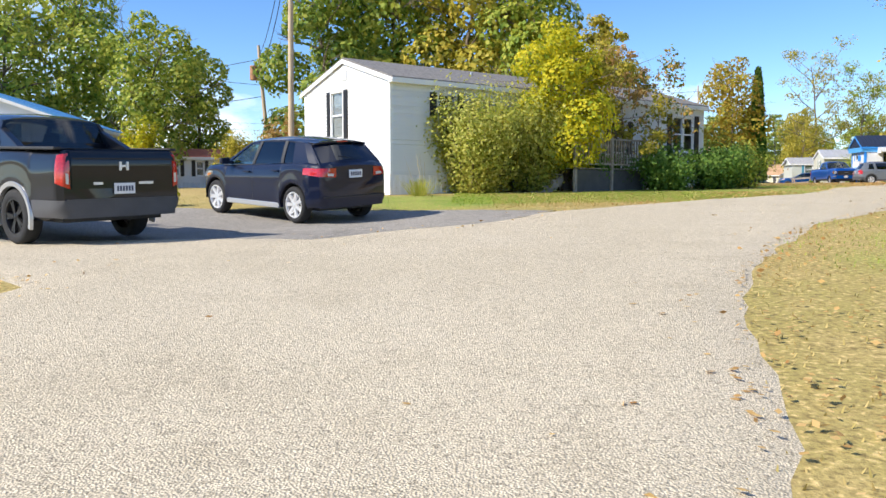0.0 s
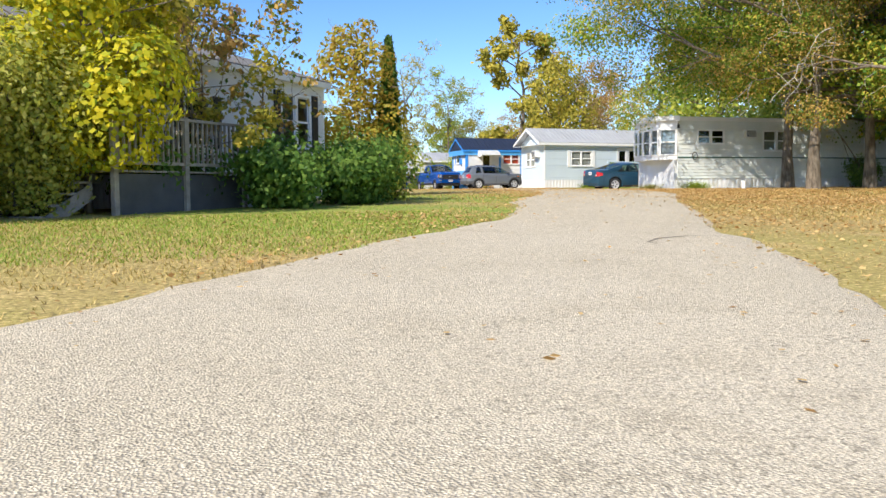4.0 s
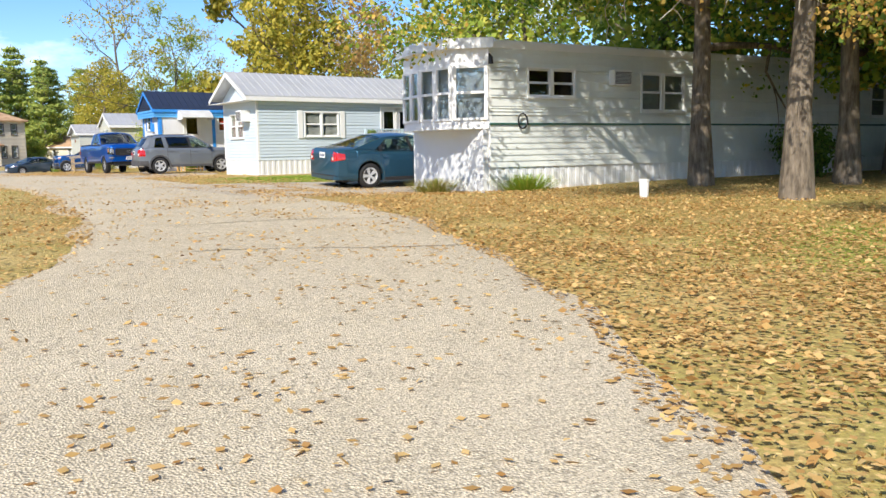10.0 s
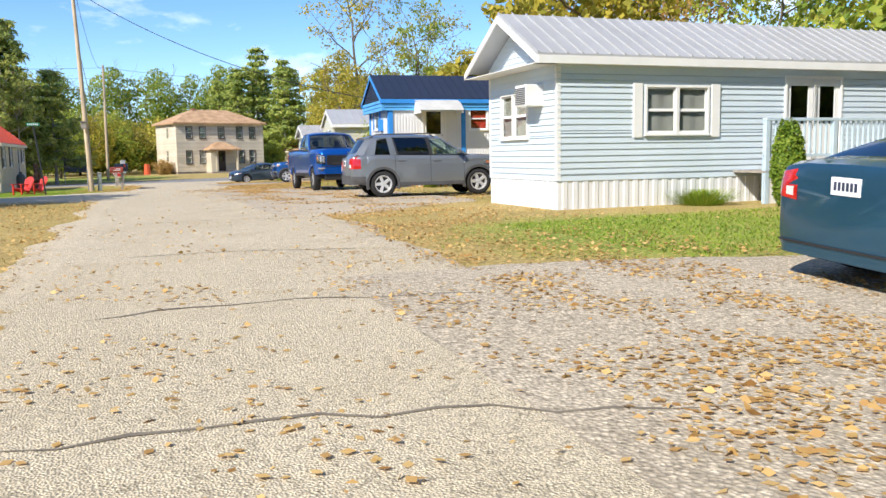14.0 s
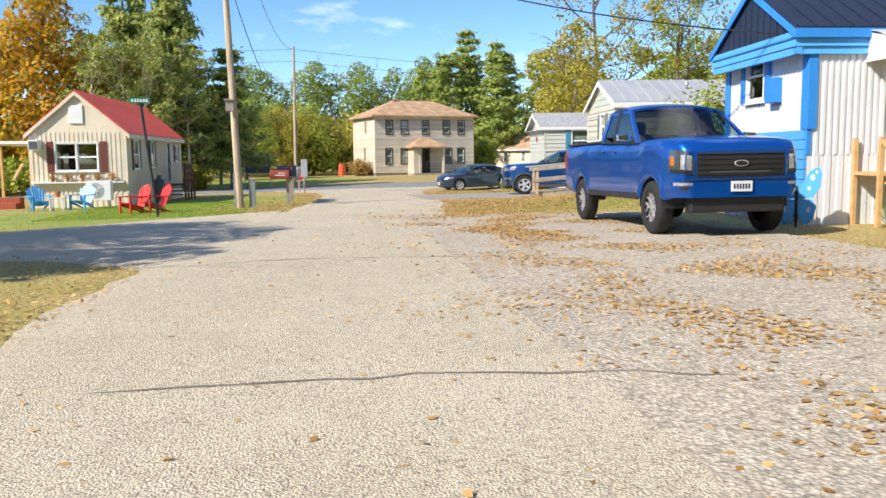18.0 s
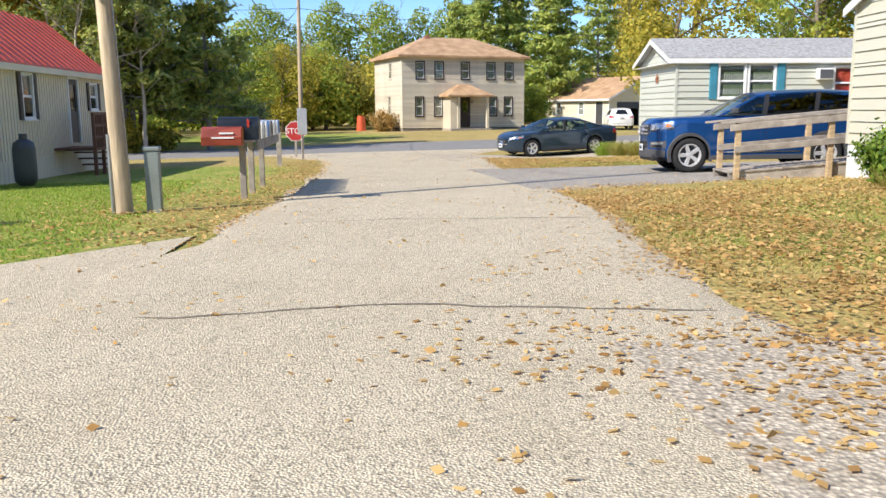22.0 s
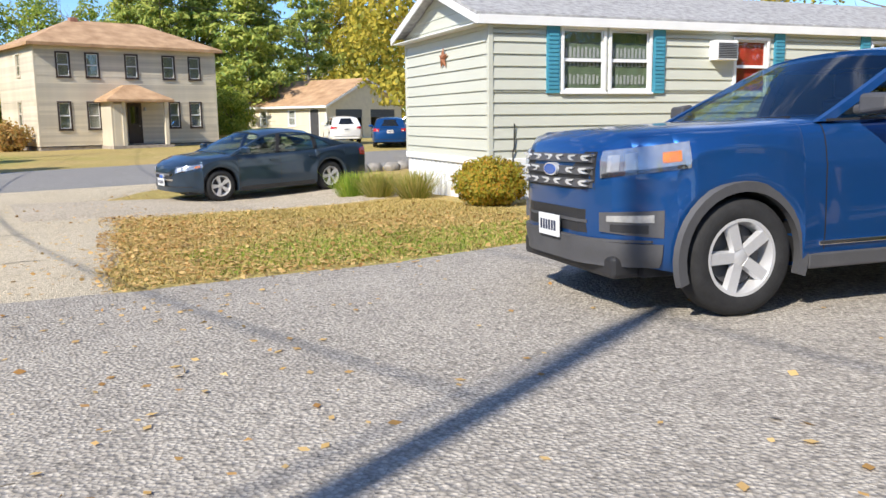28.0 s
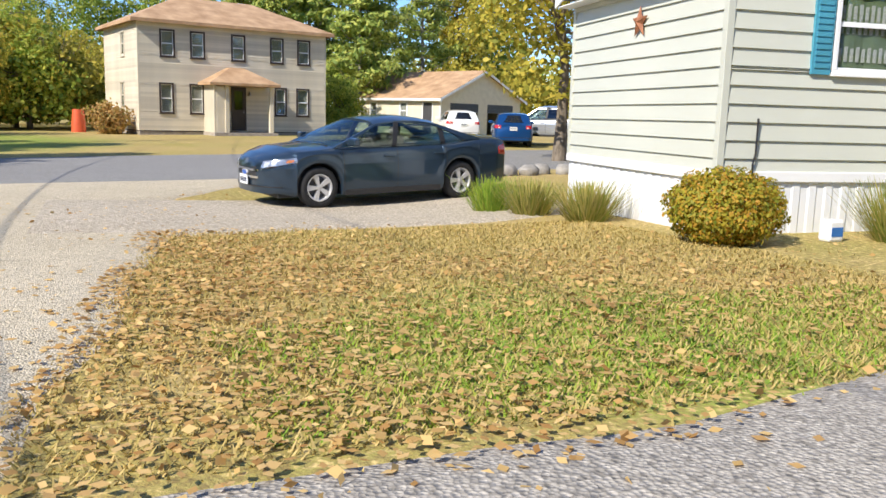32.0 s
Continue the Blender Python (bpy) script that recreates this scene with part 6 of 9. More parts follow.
def tufts(name, spots, h, material, label, seed):
    """Mown grass close by the lane: (x, y, spread x, spread y, how many)."""
    rng = np.random.default_rng(seed)
    x = np.concatenate([a + rng.uniform(-1, 1, n) * sa for a, b, sa, sb, n in spots])
    y = np.concatenate([b + rng.uniform(-1, 1, n) * sb for a, b, sa, sb, n in spots])
    ok = free(x, y)
    x, y = x[ok], y[ok]
    m = len(x)
    root = np.stack([x, y, ground_z(x, y) - 0.01], 1)
    a, hh = rng.uniform(0, 6.283, m), h * rng.uniform(0.35, 1.0, m)
    tip = root + np.stack([np.cos(a) * hh * 1.1, np.sin(a) * hh * 1.1, hh], 1)
    w = np.stack([-np.sin(a), np.cos(a), np.zeros(m)], 1) * 0.005
    v = np.stack([root - w * 1.6, root + w * 1.6, tip + w * 0.4, tip - w * 0.4], 1).reshape(-1, 3)
    return tagged(new(name, quick_mesh(name, v, np.arange(m * 4).reshape(-1, 4), material)), label, "grass", kind="stuff")


tufts("grass", [(35.0, 98.0, 3.2, 3.4, 60000), (33.5, 103.8, 2.0, 1.2, 6000), (33.2, 83.0, 3.4, 4.0, 30000), (18.0, 25.0, 4.0, 4.5, 30000), (6.0, 22.0, 4.5, 4.0, 24000)], 0.05, BLADES, "thick dry straw-brown lawn grass", 41)
tufts("grass", [(22.0, 87.5, 2.6, 6.0, 40000), (5.0, 22.6, 4.5, 3.2, 26000), (32.0, 51.5, 3.0, 2.2, 16000), (35.2, 95.6, 2.4, 0.9, 9000)], 0.05, GREENBLADES, "thick green lawn grass", 42)


def litter(name, spots, label, seed, size, edge=0, bare=0.10, low=-0.7):
    """Dead leaves lying on the ground in drifts: (x, y, spread x, spread y, how many)."""
    rng = np.random.default_rng(seed)
    xs, ys = [], []
    for x, y, sx, sy, n in spots:
        xs.append(x + rng.normal(size=n) * sx)
        ys.append(y + rng.normal(size=n) * sy)
    if edge:
        for e, sgn in ((ROAD_L, -1), (ROAD_R, 1)):
            p = resample(e, 200)
            k = rng.integers(8, 198, edge)
            a = np.array([tuple(q) for q in p])[k]
            d = rng.normal(size=edge) * 0.55 + 0.15
            xs.append(a[:, 0] + sgn * d)
            ys.append(a[:, 1] - sgn * d * 0.4 + rng.uniform(-0.3, 0.3, edge))
    x, y = np.concatenate(xs), np.concatenate(ys)
    clump = np.array([noise.noise(Vector((a * 0.8, b * 0.8, 1.0))) for a, b in zip(x, y)])
    ok = free(x, y, False) & (clump > rng.uniform(low, 0.25, len(x))) & (free(x, y) | (rng.uniform(0, 1, len(x)) < bare))
    x, y = x[ok], y[ok]
    c = np.stack([x, y, ground_z(x, y) + 0.030 + rng.uniform(0, 0.02, len(x))], 1)
    v, q = leaf_cards(rng, c, size, 0.93, 1.4)
    return tagged(new(name, quick_mesh(name, v, q, LITTER)), label, "fallen leaves", kind="stuff")


litter("fallen_leaves", [(27.0, 37.0, 4.0, 4.5, 52000), (22.5, 29.5, 4.0, 3.5, 26000), (30, 33, 5, 4, 24000), (26.5, 46.5, 2.4, 2.2, 12000), (27.5, 55.5, 1.5, 3.0, 9000), (29.5, 68, 1.6, 2.2, 9000), (30.0, 76.5, 1.3, 2.2, 12000),
                         (29.0, 63.5, 1.2, 2.4, 9000), (31.4, 83.5, 1.2, 2.2, 14000), (34.5, 84.0, 2.5, 2.0, 12000), (32.6, 97.0, 1.1, 3.0, 8000), (35, 97, 2, 2, 5000), (21.0, 40.5, 1.2, 4, 14000), (20.8, 60, 1.6, 7, 9000), (25.2, 85.5, 1.0, 3.0, 6000), (26.6, 94, 0.9, 4, 5000),
                         (16.5, 31.0, 2.0, 2.5, 9000), (20.0, 25.5, 2.6, 2.6, 20000), (24.5, 31.0, 2.5, 2.5, 16000), (14.5, 20.5, 2.0, 2.0, 6000), (8.6, 23.5, 1.0, 1.0, 1500), (33, 88, 2, 2, 2000), (20, 67, 2.0, 1.5, 3500), (31, 103.5, 1.2, 0.8, 2500)],
       "dry tan and brown fallen leaves in drifts", 31, 0.042, 14000)
litter("fallen_leaves", [(24.5, 48, 1.6, 7, 3200), (22.5, 38, 1.5, 4, 2500), (19, 31, 3, 3, 1600), (27.5, 72, 1.5, 8, 1200), (29, 92, 1.5, 7, 700), (7, 16, 4, 4, 500), (29.6, 66, 1.1, 4.5, 26000), (30.3, 75.5, 1.3, 2.2, 16000), (29.6, 73.0, 0.8, 1.6, 9000), (28, 47, 1.8, 1.8, 11000), (26.6, 46, 1.0, 3.0, 5000), (23.5, 41.5, 1.6, 3.0, 3000), (32.3, 64.5, 0.9, 2.5, 4000)], "single dry leaves scattered on the lane", 33, 0.042, 0, 1.0, -0.15)


# ---- vehicles ----
def paint(name, col, metal=0.5, rough=0.28):
    return mat(name, col, rough, metal, var=0.04, scale=0.8, bump=0.0, coat=0.8, spec=0.1)


def lerp_list(pts, x):
    """Smooth line through (x, value) pairs."""
    if x <= pts[0][0]:
        return pts[0][1]
    for (x0, v0), (x1, v1) in zip(pts, pts[1:]):
        if x <= x1:
            t = (x - x0) / (x1 - x0)
            return v0 + (v1 - v0) * t
    return pts[-1][1]


def lathe(profile, n, axis="y"):
    """A ring of n steps round y from (radius, along) pairs."""
    me, k = Mesh(), len(profile)
    me.v = [(r * math.cos(a), s, r * math.sin(a)) for a in (i * 2 * math.pi / n for i in range(n)) for r, s in profile]
    me.f = [(i * k + j, i * k + j + 1, ((i + 1) % n) * k + j + 1, ((i + 1) % n) * k + j) for i in range(n) for j in range(k - 1)]
    return me


WHEELS = {}


def wheel_meshes(r, width, rim_r, spokes, rim_mat, double, barrel):
    key = (r, width, rim_r, spokes, rim_mat.name, double, barrel.name)
    if key in WHEELS:
        return WHEELS[key]
    h = width / 2
    ty = lathe([(rim_r, -h * 0.9), (rim_r + 0.02, -h), (r - 0.05, -h * 1.04), (r - 0.015, -h * 0.86), (r, -h * 0.6), (r, h * 0.6), (r - 0.015, h * 0.86), (r - 0.05, h * 1.04), (rim_r + 0.02, h), (rim_r, h * 0.9)], 36)
    rim = lathe([(rim_r - 0.02, -h * 0.7), (rim_r - 0.005, h * 0.75), (rim_r + 0.006, h * 0.93), (rim_r - 0.014, h * 0.93), (rim_r - 0.03, h * 0.6), (rim_r - 0.045, -h * 0.6)], 36)
    sp = Mesh()
    forked = double and barrel is not rim_mat
    for i in range(spokes if forked else 0):
        a = i * 2 * math.pi / spokes
        for r0, a0, w0, r1, a1, w1 in ((0.16, 0, 0.020, 0.60, 0, 0.015), (0.56, 0.01, 0.011, 0.985, 0.32, 0.010), (0.56, -0.01, 0.011, 0.985, -0.32, 0.010)):
            p, q = (Vector((math.cos(a + k) * rr * rim_r, 0, math.sin(a + k) * rr * rim_r)) for rr, k in ((r0, a0), (r1, a1)))
            side = (q - p).cross(Vector((0, 1, 0))).normalized()
            ring = lambda c, w, d: [c + side * e * w * f + Vector((0, h * y, 0)) for e, f, y in ((-1, 1.3, 0.5), (-1, 0.8, d), (1, 0.8, d), (1, 1.3, 0.5))]
            sp.add([tuple(k) for k in ring(p, w0, 0.80) + ring(q, w1, 0.88)], [(0, 1, 2, 3), (7, 6, 5, 4), (0, 4, 5, 1), (1, 5, 6, 2), (2, 6, 7, 3), (3, 7, 4, 0)])
    for i in range(0 if forked else spokes):
        for off in ((-0.14, 0.14) if double else (0,)):
            m = Matrix.Rotation(-(i * 2 * math.pi / spokes + off * (0.9 if double else 0)), 4, "Y")
            w0, w1 = (0.024, 0.020) if double else (0.045, 0.036)
            ra, rb = rim_r * 0.20, rim_r - 0.012
            sp.add([m @ Vector(p) for p in ((ra, h * 0.55, -w0), (ra, h * 0.80, -w0 * 0.7), (ra, h * 0.80, w0 * 0.7), (ra, h * 0.55, w0),
                                            (rb, h * 0.50, -w1 * 1.3), (rb, h * 0.86, -w1), (rb, h * 0.86, w1), (rb, h * 0.50, w1 * 1.3))],
                   [(0, 1, 2, 3), (7, 6, 5, 4), (0, 4, 5, 1), (1, 5, 6, 2), (2, 6, 7, 3), (3, 7, 4, 0)])
    sp2 = lathe([(0.001, h * 0.84), (rim_r * 0.13, h * 0.84), (rim_r * 0.26, h * 0.72), (rim_r * 0.28, h * 0.5)], 16)
    sp.add(sp2.v, sp2.f)
    disc = lathe([(0.001, h * 0.25), (rim_r * 0.75, h * 0.25), (rim_r * 0.75, h * 0.05), (rim_r - 0.03, h * 0.0), (rim_r - 0.03, -h * 0.5)], 24)
    WHEELS[key] = (ty.data("tyre", RUBBER, 50), rim.data("rim", barrel, 50), sp.data("spoke_star", rim_mat, 35), disc.data("brake_disc", GREYPLASTIC if barrel is rim_mat else PLASTIC, 40))
    return WHEELS[key]


def vehicle(name, label, m, wb, fo, ro, W, H, r, top, width, clear, cab, pmat, glass_side, rim_mat=None, spokes=5, double=False, cladding=None, low_bumper=None, pillars=(),
            tail=None, head=None, grille=None, plate=None, bed=None, arch_gap=0.05, rim_frac=0.64, sill=None, door_lines=(), tall_tail=False, mirror_mat=None, rack=False, rear_glass=None, marks=0, fog=None, strip_z=0, badge_mat=None, tail_badge=0, solids=(), barrel=None, rear_inset=0.0, spoiler=0.0, lamp_mat=None, flare=0.018, buttress=0.0, tailgate=None, exhaust=0):
    """A car. x ahead, y to its left; the origin is on the ground, halfway between the axles."""
    c = thing(name, label, "pickup truck" if bed else "car", m)
    rim_mat = rim_mat or ALLOY
    xf, xr = wb / 2 + fo, -wb / 2 - ro
    axles = (wb / 2, -wb / 2)
    ra = r + arch_gap

    def half(x):
        return lerp_list(width, x)

    def ztop(x):
        return lerp_list(top, x)

    def zbot(x):
        z = clear + 0.10 * max(0, (x - xf + 0.5) / 0.5) + 0.12 * max(0, (xr + 0.5 - x) / 0.5)
        for a in axles:
            if abs(x - a) < ra:
                z = max(z, r + math.sqrt(ra * ra - (x - a) ** 2))
        return min(z, ztop(x) - 0.12)

    xs = set(np.round(np.linspace(xr, xf, 56), 3))
    for a in axles:
        xs |= {round(a + ra * math.cos(k * math.pi / 16), 3) for k in range(17)} | {round(a + ra + 0.004, 3), round(a - ra - 0.004, 3)}
    xs |= {round(x, 3) for x, _ in list(top) + list(width)}
    xs = sorted(x for x in xs if xr - 0.001 <= x <= xf + 0.001)
    FORM = ((0.0, 0.060), (0.05, 0.026), (0.12, 0.010), (0.24, 0.003), (0.38, 0.0), (0.52, 0.001), (0.64, 0.003), (0.70, 0.0), (0.745, 0.010), (0.82, 0.018), (0.90, 0.036), (0.955, 0.062), (0.985, 0.095))

    def bulge(x, z):
        """The lip that the body swells into round each wheel."""
        out = 0.0
        for a in axles:
            d = math.hypot(x - a, z - r) - ra
            if d > -0.02 and z > r * 0.6:
                out = max(out, flare * math.exp(-(max(0.0, d - 0.03) / 0.075) ** 2))
        return out

    body, k = Mesh(), 2 * (len(FORM) + 3) - 1
    for x in xs:
        w, zt, zb = half(x), ztop(x), zbot(x)
        hgt = zt - zb
        crown = 0.035 if not (bed and x < bed[0]) else 0.0
        sec = [(w - 0.26, zb + 0.01)] + [(w - d + bulge(x, zb + f * hgt), zb + f * hgt) for f, d in FORM] + [(w * 0.62, zt + crown * 0.62), (0, zt + crown)]
        sec += [(-y, z) for y, z in sec[-2::-1]]
        body.v += [(x, y, z) for y, z in sec]
    n = len(xs)
    body.f = [(i * k + j, i * k + j + 1, (i + 1) * k + j + 1, (i + 1) * k + j) for i in range(n - 1) for j in range(k - 1)]
    body.f += [tuple(range(k)), tuple((n - 1) * k + j for j in range(k - 1, -1, -1))]
    b = part("body", body, pmat, c, smooth=38)
    under = Mesh().box((xr + 0.25, -W / 2 + 0.24, clear - 0.02), (xf - 0.25, W / 2 - 0.24, clear + 0.35))
    part("underbody", under, PLASTIC, c)
    # wheels
    ty, rm, sp, dk = wheel_meshes(r, 0.235 if W > 1.9 else 0.215, r * rim_frac, spokes, rim_mat, double, barrel or rim_mat)
    for a in axles:
        for s in (1, -1):
            w = new("wheel")
            w.parent = c
            w.matrix_basis = pose(a, s * (half(a) - 0.125), r, 0, 0, 0 if s == 1 else 180)
            for nm, me in (("tyre", ty), ("rim", rm), ("spoke_star", sp), ("brake_disc", dk)):
                part(nm, me, RUBBER, w)
            liner, y0, y1 = Mesh(), s * (half(a) - 0.02), s * (half(a) - 0.36)
            arc = [(a + ra * math.cos(t), r + ra * math.sin(t)) for t in (math.pi * q / 12 for q in range(13))]
            arc = [(a + ra, clear + 0.03)] + arc + [(a - ra, clear + 0.03)]
            liner.v = [(x, y, z) for y in (y0, y1) for x, z in arc]
            k2 = len(arc)
            liner.f = [(q, q + 1, k2 + q + 1, k2 + q) for q in range(k2 - 1)] + [tuple(k2 + q for q in range(k2))]
            part("wheel_well", liner, PLASTIC, c)
            if cladding:
                cl, q2 = Mesh(), 22
                for q in range(q2 + 1):
                    t = math.pi * (-0.10 + 1.20 * q / q2)
                    for R, y in ((ra - 0.012, half(a) - 0.05), (ra - 0.012, half(a) + 0.010), (ra + 0.05, half(a) + 0.016), (ra + 0.068, half(a) - 0.02)):
                        cl.v.append((a + R * math.cos(t), s * y, r + R * math.sin(t)))
                cl.f = [(q * 4 + j, q * 4 + (j + 1) % 4, q * 4 + 4 + (j + 1) % 4, q * 4 + 4 + j) for q in range(q2) for j in range(4)] + [(0, 1, 2, 3), (q2 * 4 + 3, q2 * 4 + 2, q2 * 4 + 1, q2 * 4)]
                part("wheel_arch", cl, cladding, c, smooth=40)
    # cab
    xa, xb, xc, xd, roof = cab
    wi = 0.23
    belt_y = lambda x: half(x) - 0.075
    roof_y = lambda x: half(x) - wi
    zr = lambda x: roof - 0.06 * ((x - (xb + xc) / 2) / max(0.3, (xb - xc) / 2)) ** 2
    roof_m, steps = Mesh(), 12
    for i in range(steps + 1):
        x = xc + (xb - xc) * i / steps
        for j in range(9):
            t = -1 + 2 * j / 8
            roof_m.v.append((x, roof_y(x) * t, zr(x) - 0.045 * t * t - 0.03 * abs(t) ** 6))
    for i in range(steps + 1):
        x = xc + (xb - xc) * i / steps
        for j in range(9):
            t = -1 + 2 * j / 8
            roof_m.v.append((x, roof_y(x) * t, zr(x) - 0.045 * t * t - 0.03 * abs(t) ** 6 - 0.04))
    o = (steps + 1) * 9
    for i in range(steps):
        for j in range(8):
            roof_m.f += [(i * 9 + j, i * 9 + j + 1, (i + 1) * 9 + j + 1, (i + 1) * 9 + j), (o + i * 9 + j, o + (i + 1) * 9 + j, o + (i + 1) * 9 + j + 1, o + i * 9 + j + 1)]
        roof_m.f += [(i * 9, (i + 1) * 9, o + (i + 1) * 9, o + i * 9), (i * 9 + 8, o + i * 9 + 8, o + (i + 1) * 9 + 8, (i + 1) * 9 + 8)]
    for i in (0, steps):
        roof_m.f += [(i * 9 + j, i * 9 + j + 1, o + i * 9 + j + 1, o + i * 9 + j) for j in range(8)]
    part("roof", roof_m, pmat, c, smooth=50)
    edge_z = lambda x: zr(x) - 0.085

    def side_pt(x0, x1, t, s, push=0.0):
        """From the belt at x0 to the roof's edge at x1."""
        x = x0 + (x1 - x0) * t
        y = belt_y(x0) + (roof_y(x1) - belt_y(x0)) * (t ** 1.25)
        return Vector((x, s * (y + push), ztop(x0) - 0.01 + (edge_z(x1) - ztop(x0) + 0.015) * t))

    def panel(a0, a1, b0, b1, s, t0=0.0, t1=1.0, push=0.0, thick=0.012):
        """A strip of the cab's side between two slanting lines (belt x, roof x)."""
        me, q = Mesh(), 5
        for i in range(q + 1):
            t = t0 + (t1 - t0) * i / q
            for p in (side_pt(a0, a1, t, s, push), side_pt(b0, b1, t, s, push), side_pt(b0, b1, t, s, push - thick), side_pt(a0, a1, t, s, push - thick)):
                me.v.append(tuple(p))
        for i in range(q):
            for j in range(4):
                me.f.append((i * 4 + j, i * 4 + (j + 1) % 4, (i + 1) * 4 + (j + 1) % 4, (i + 1) * 4 + j))
        me.f += [(0, 1, 2, 3), (q * 4, q * 4 + 3, q * 4 + 2, q * 4 + 1)]
        return me

    lines = [(xa, xb)] + [(p, p + q) for p, q in pillars] + [(xd, xc)]
    for s in (1, -1):
        part("front_pillar", panel(xa + 0.05, xb + 0.03, xa - 0.07, xb - 0.07, s, push=0.006, thick=0.05), pmat, c, smooth=40)
        part("rear_pillar", panel(xd + (0.22 if not bed else 0.16), xc + (0.16 if not bed else 0.12), xd - 0.03, xc - 0.02, s, push=0.006, thick=0.05), pmat, c, smooth=40)
        for p, q in pillars:
            part("pillar", panel(p + 0.045, p + q + 0.045, p - 0.045, p + q - 0.045, s, push=0.003, thick=0.04), PLASTIC, c)
        for i in range(len(lines) - 1):
            (p0, q0), (p1, q1) = lines[i], lines[i + 1]
            gl = part("side_window", panel(p0, q0, p1, q1, s, push=-0.006, thick=0.004), glass_side if i else CARGLASS, c)
            gl.visible_shadow = False
        for a0, a1, b0, b1 in solids:
            part("rear_quarter", panel(a0, a1, b0, b1, s, push=0.005, thick=0.05), pmat, c, smooth=40)
        part("belt_trim", panel(xa - 0.02, xa - 0.02 + (xb - xa) * 0.05, xd + 0.02, xd + 0.02 + (xc - xd) * 0.05, s, 0.0, 0.05, 0.012, 0.02), CHROME if sill is CHROME else PLASTIC, c)
        part("roof_rail", panel(xa + 0.02, xb + 0.02, xd, xc, s, 0.94, 1.03, 0.008, 0.05), pmat, c, smooth=40)

    def pane(x0, x1, nm, material, inset=0.0, t0=0.0, t1=1.0, out=0.0):
        me, q = Mesh(), 8
        for i in range(q + 1):
            t = t0 + (t1 - t0) * i / q
            x = x0 + (x1 - x0) * t
            yb = belt_y(x0) + (roof_y(x1) - belt_y(x0)) * t - 0.04 - inset
            z = ztop(x0) + (zr(x1) - 0.03 - ztop(x0)) * t
            for j in range(9):
                u = -1 + 2 * j / 8
                swell = 0.07 * (1 - u * u) * (1 if x0 > x1 else -1)
                me.v.append((x + swell + (out if x0 > x1 else -out), yb * u, z - 0.03 * u * u * t))
        me.f = [(i * 9 + j, i * 9 + j + 1, (i + 1) * 9 + j + 1, (i + 1) * 9 + j) for i in range(q) for j in range(8)]
        g = part(nm, me, material, c, smooth=60)
        if material in (SCREEN, CARGLASS, TINTED):
            g.visible_shadow = False

    pane(xa, xb, "windscreen", SCREEN)
    if rear_inset:
        pane(xd, xc, "tailgate_upper", pmat)
        pane(xd, xc, "rear_window", REARGLASS, rear_inset, 0.14, 0.90, 0.008)
        part("rear_wiper", Mesh().tube([(xd - 0.075, 0.02, ztop(xd) + 0.08), (xd - 0.05, 0.34, ztop(xd) + 0.13)], 0.009, 5), PLASTIC, c)
    else:
        pane(xd, xc, "rear_window", rear_glass or glass_side)
    if spoiler:
        sp2, wy = Mesh(), roof_y(xc) - 0.02
        for i in range(9):
            u = -1 + 2 * i / 8
            zz = zr(xc) - 0.045 * u * u
            sp2.v += [(xc + 0.10, wy * u, zz + 0.002), (xc - spoiler + 0.05 * u * u, wy * u, zz - 0.015), (xc - spoiler + 0.05 * u * u, wy * u, zz - 0.045), (xc + 0.10, wy * u, zz - 0.05)]
        sp2.f = [(i * 4 + j, i * 4 + (j + 1) % 4, i * 4 + 4 + (j + 1) % 4, i * 4 + 4 + j) for i in range(8) for j in range(4)] + [(0, 1, 2, 3), (35, 34, 33, 32)]
        part("roof_spoiler", sp2, pmat, c, smooth=40)
        part("brake_lamp", Mesh().box((xc - spoiler - 0.004, -0.13, zr(xc) - 0.040), (xc - spoiler + 0.03, 0.13, zr(xc) - 0.022)), REDLENS, c, "high red brake lamp")
    if buttress:
        for s in (1, -1):
            y1, y0 = belt_y(xd) - 0.01, roof_y(xc) + 0.05
            bt = Mesh().add([(xc + 0.12, s * y0, edge_z(xc) - 0.02), (xd - buttress, s * y1, ztop(xd) - 0.01), (xd + 0.02, s * y1, ztop(xd) - 0.01),
                             (xc + 0.12, s * (y0 - 0.10), edge_z(xc) - 0.02), (xd - buttress, s * (y1 - 0.12), ztop(xd) - 0.01), (xd + 0.02, s * (y1 - 0.12), ztop(xd) - 0.01)],
                            [(0, 1, 2), (5, 4, 3), (0, 3, 4, 1), (1, 4, 5, 2), (2, 5, 3, 0)])
            part("cab_buttress", bt, pmat, c, "sloping black sail panel behind the cab", bevel=0.015)
    # inside
    zb0 = ztop((xb + xc) / 2) - 0.02
    rows = [xb - 0.55] + ([xb - 1.45] if xb - xc > 1.5 else [])
    for x in rows:
        for s in (1, -1):
            y = s * W * 0.21
            st = part("seat", Mesh().box((x - 0.10, y - 0.22, zb0 - 0.3), (x + 0.03, y + 0.22, zb0 + 0.17)), INTERIOR, c, bevel=0.04)
            part("headrest", Mesh().box((x - 0.09, y - 0.12, zb0 + 0.165), (x + 0.01, y + 0.12, zb0 + 0.38)), INTERIOR, st, bevel=0.04)
    swm = Mesh()
    ring = [Vector((xb - 0.05 + 0.06 * math.sin(t), W * 0.21 + 0.18 * math.cos(t), zb0 + 0.02 + 0.17 * math.sin(t))) for t in (i * 2 * math.pi / 16 for i in range(17))]
    part("steering_wheel", swm.tube(ring, 0.014, 6, False), PLASTIC, c)
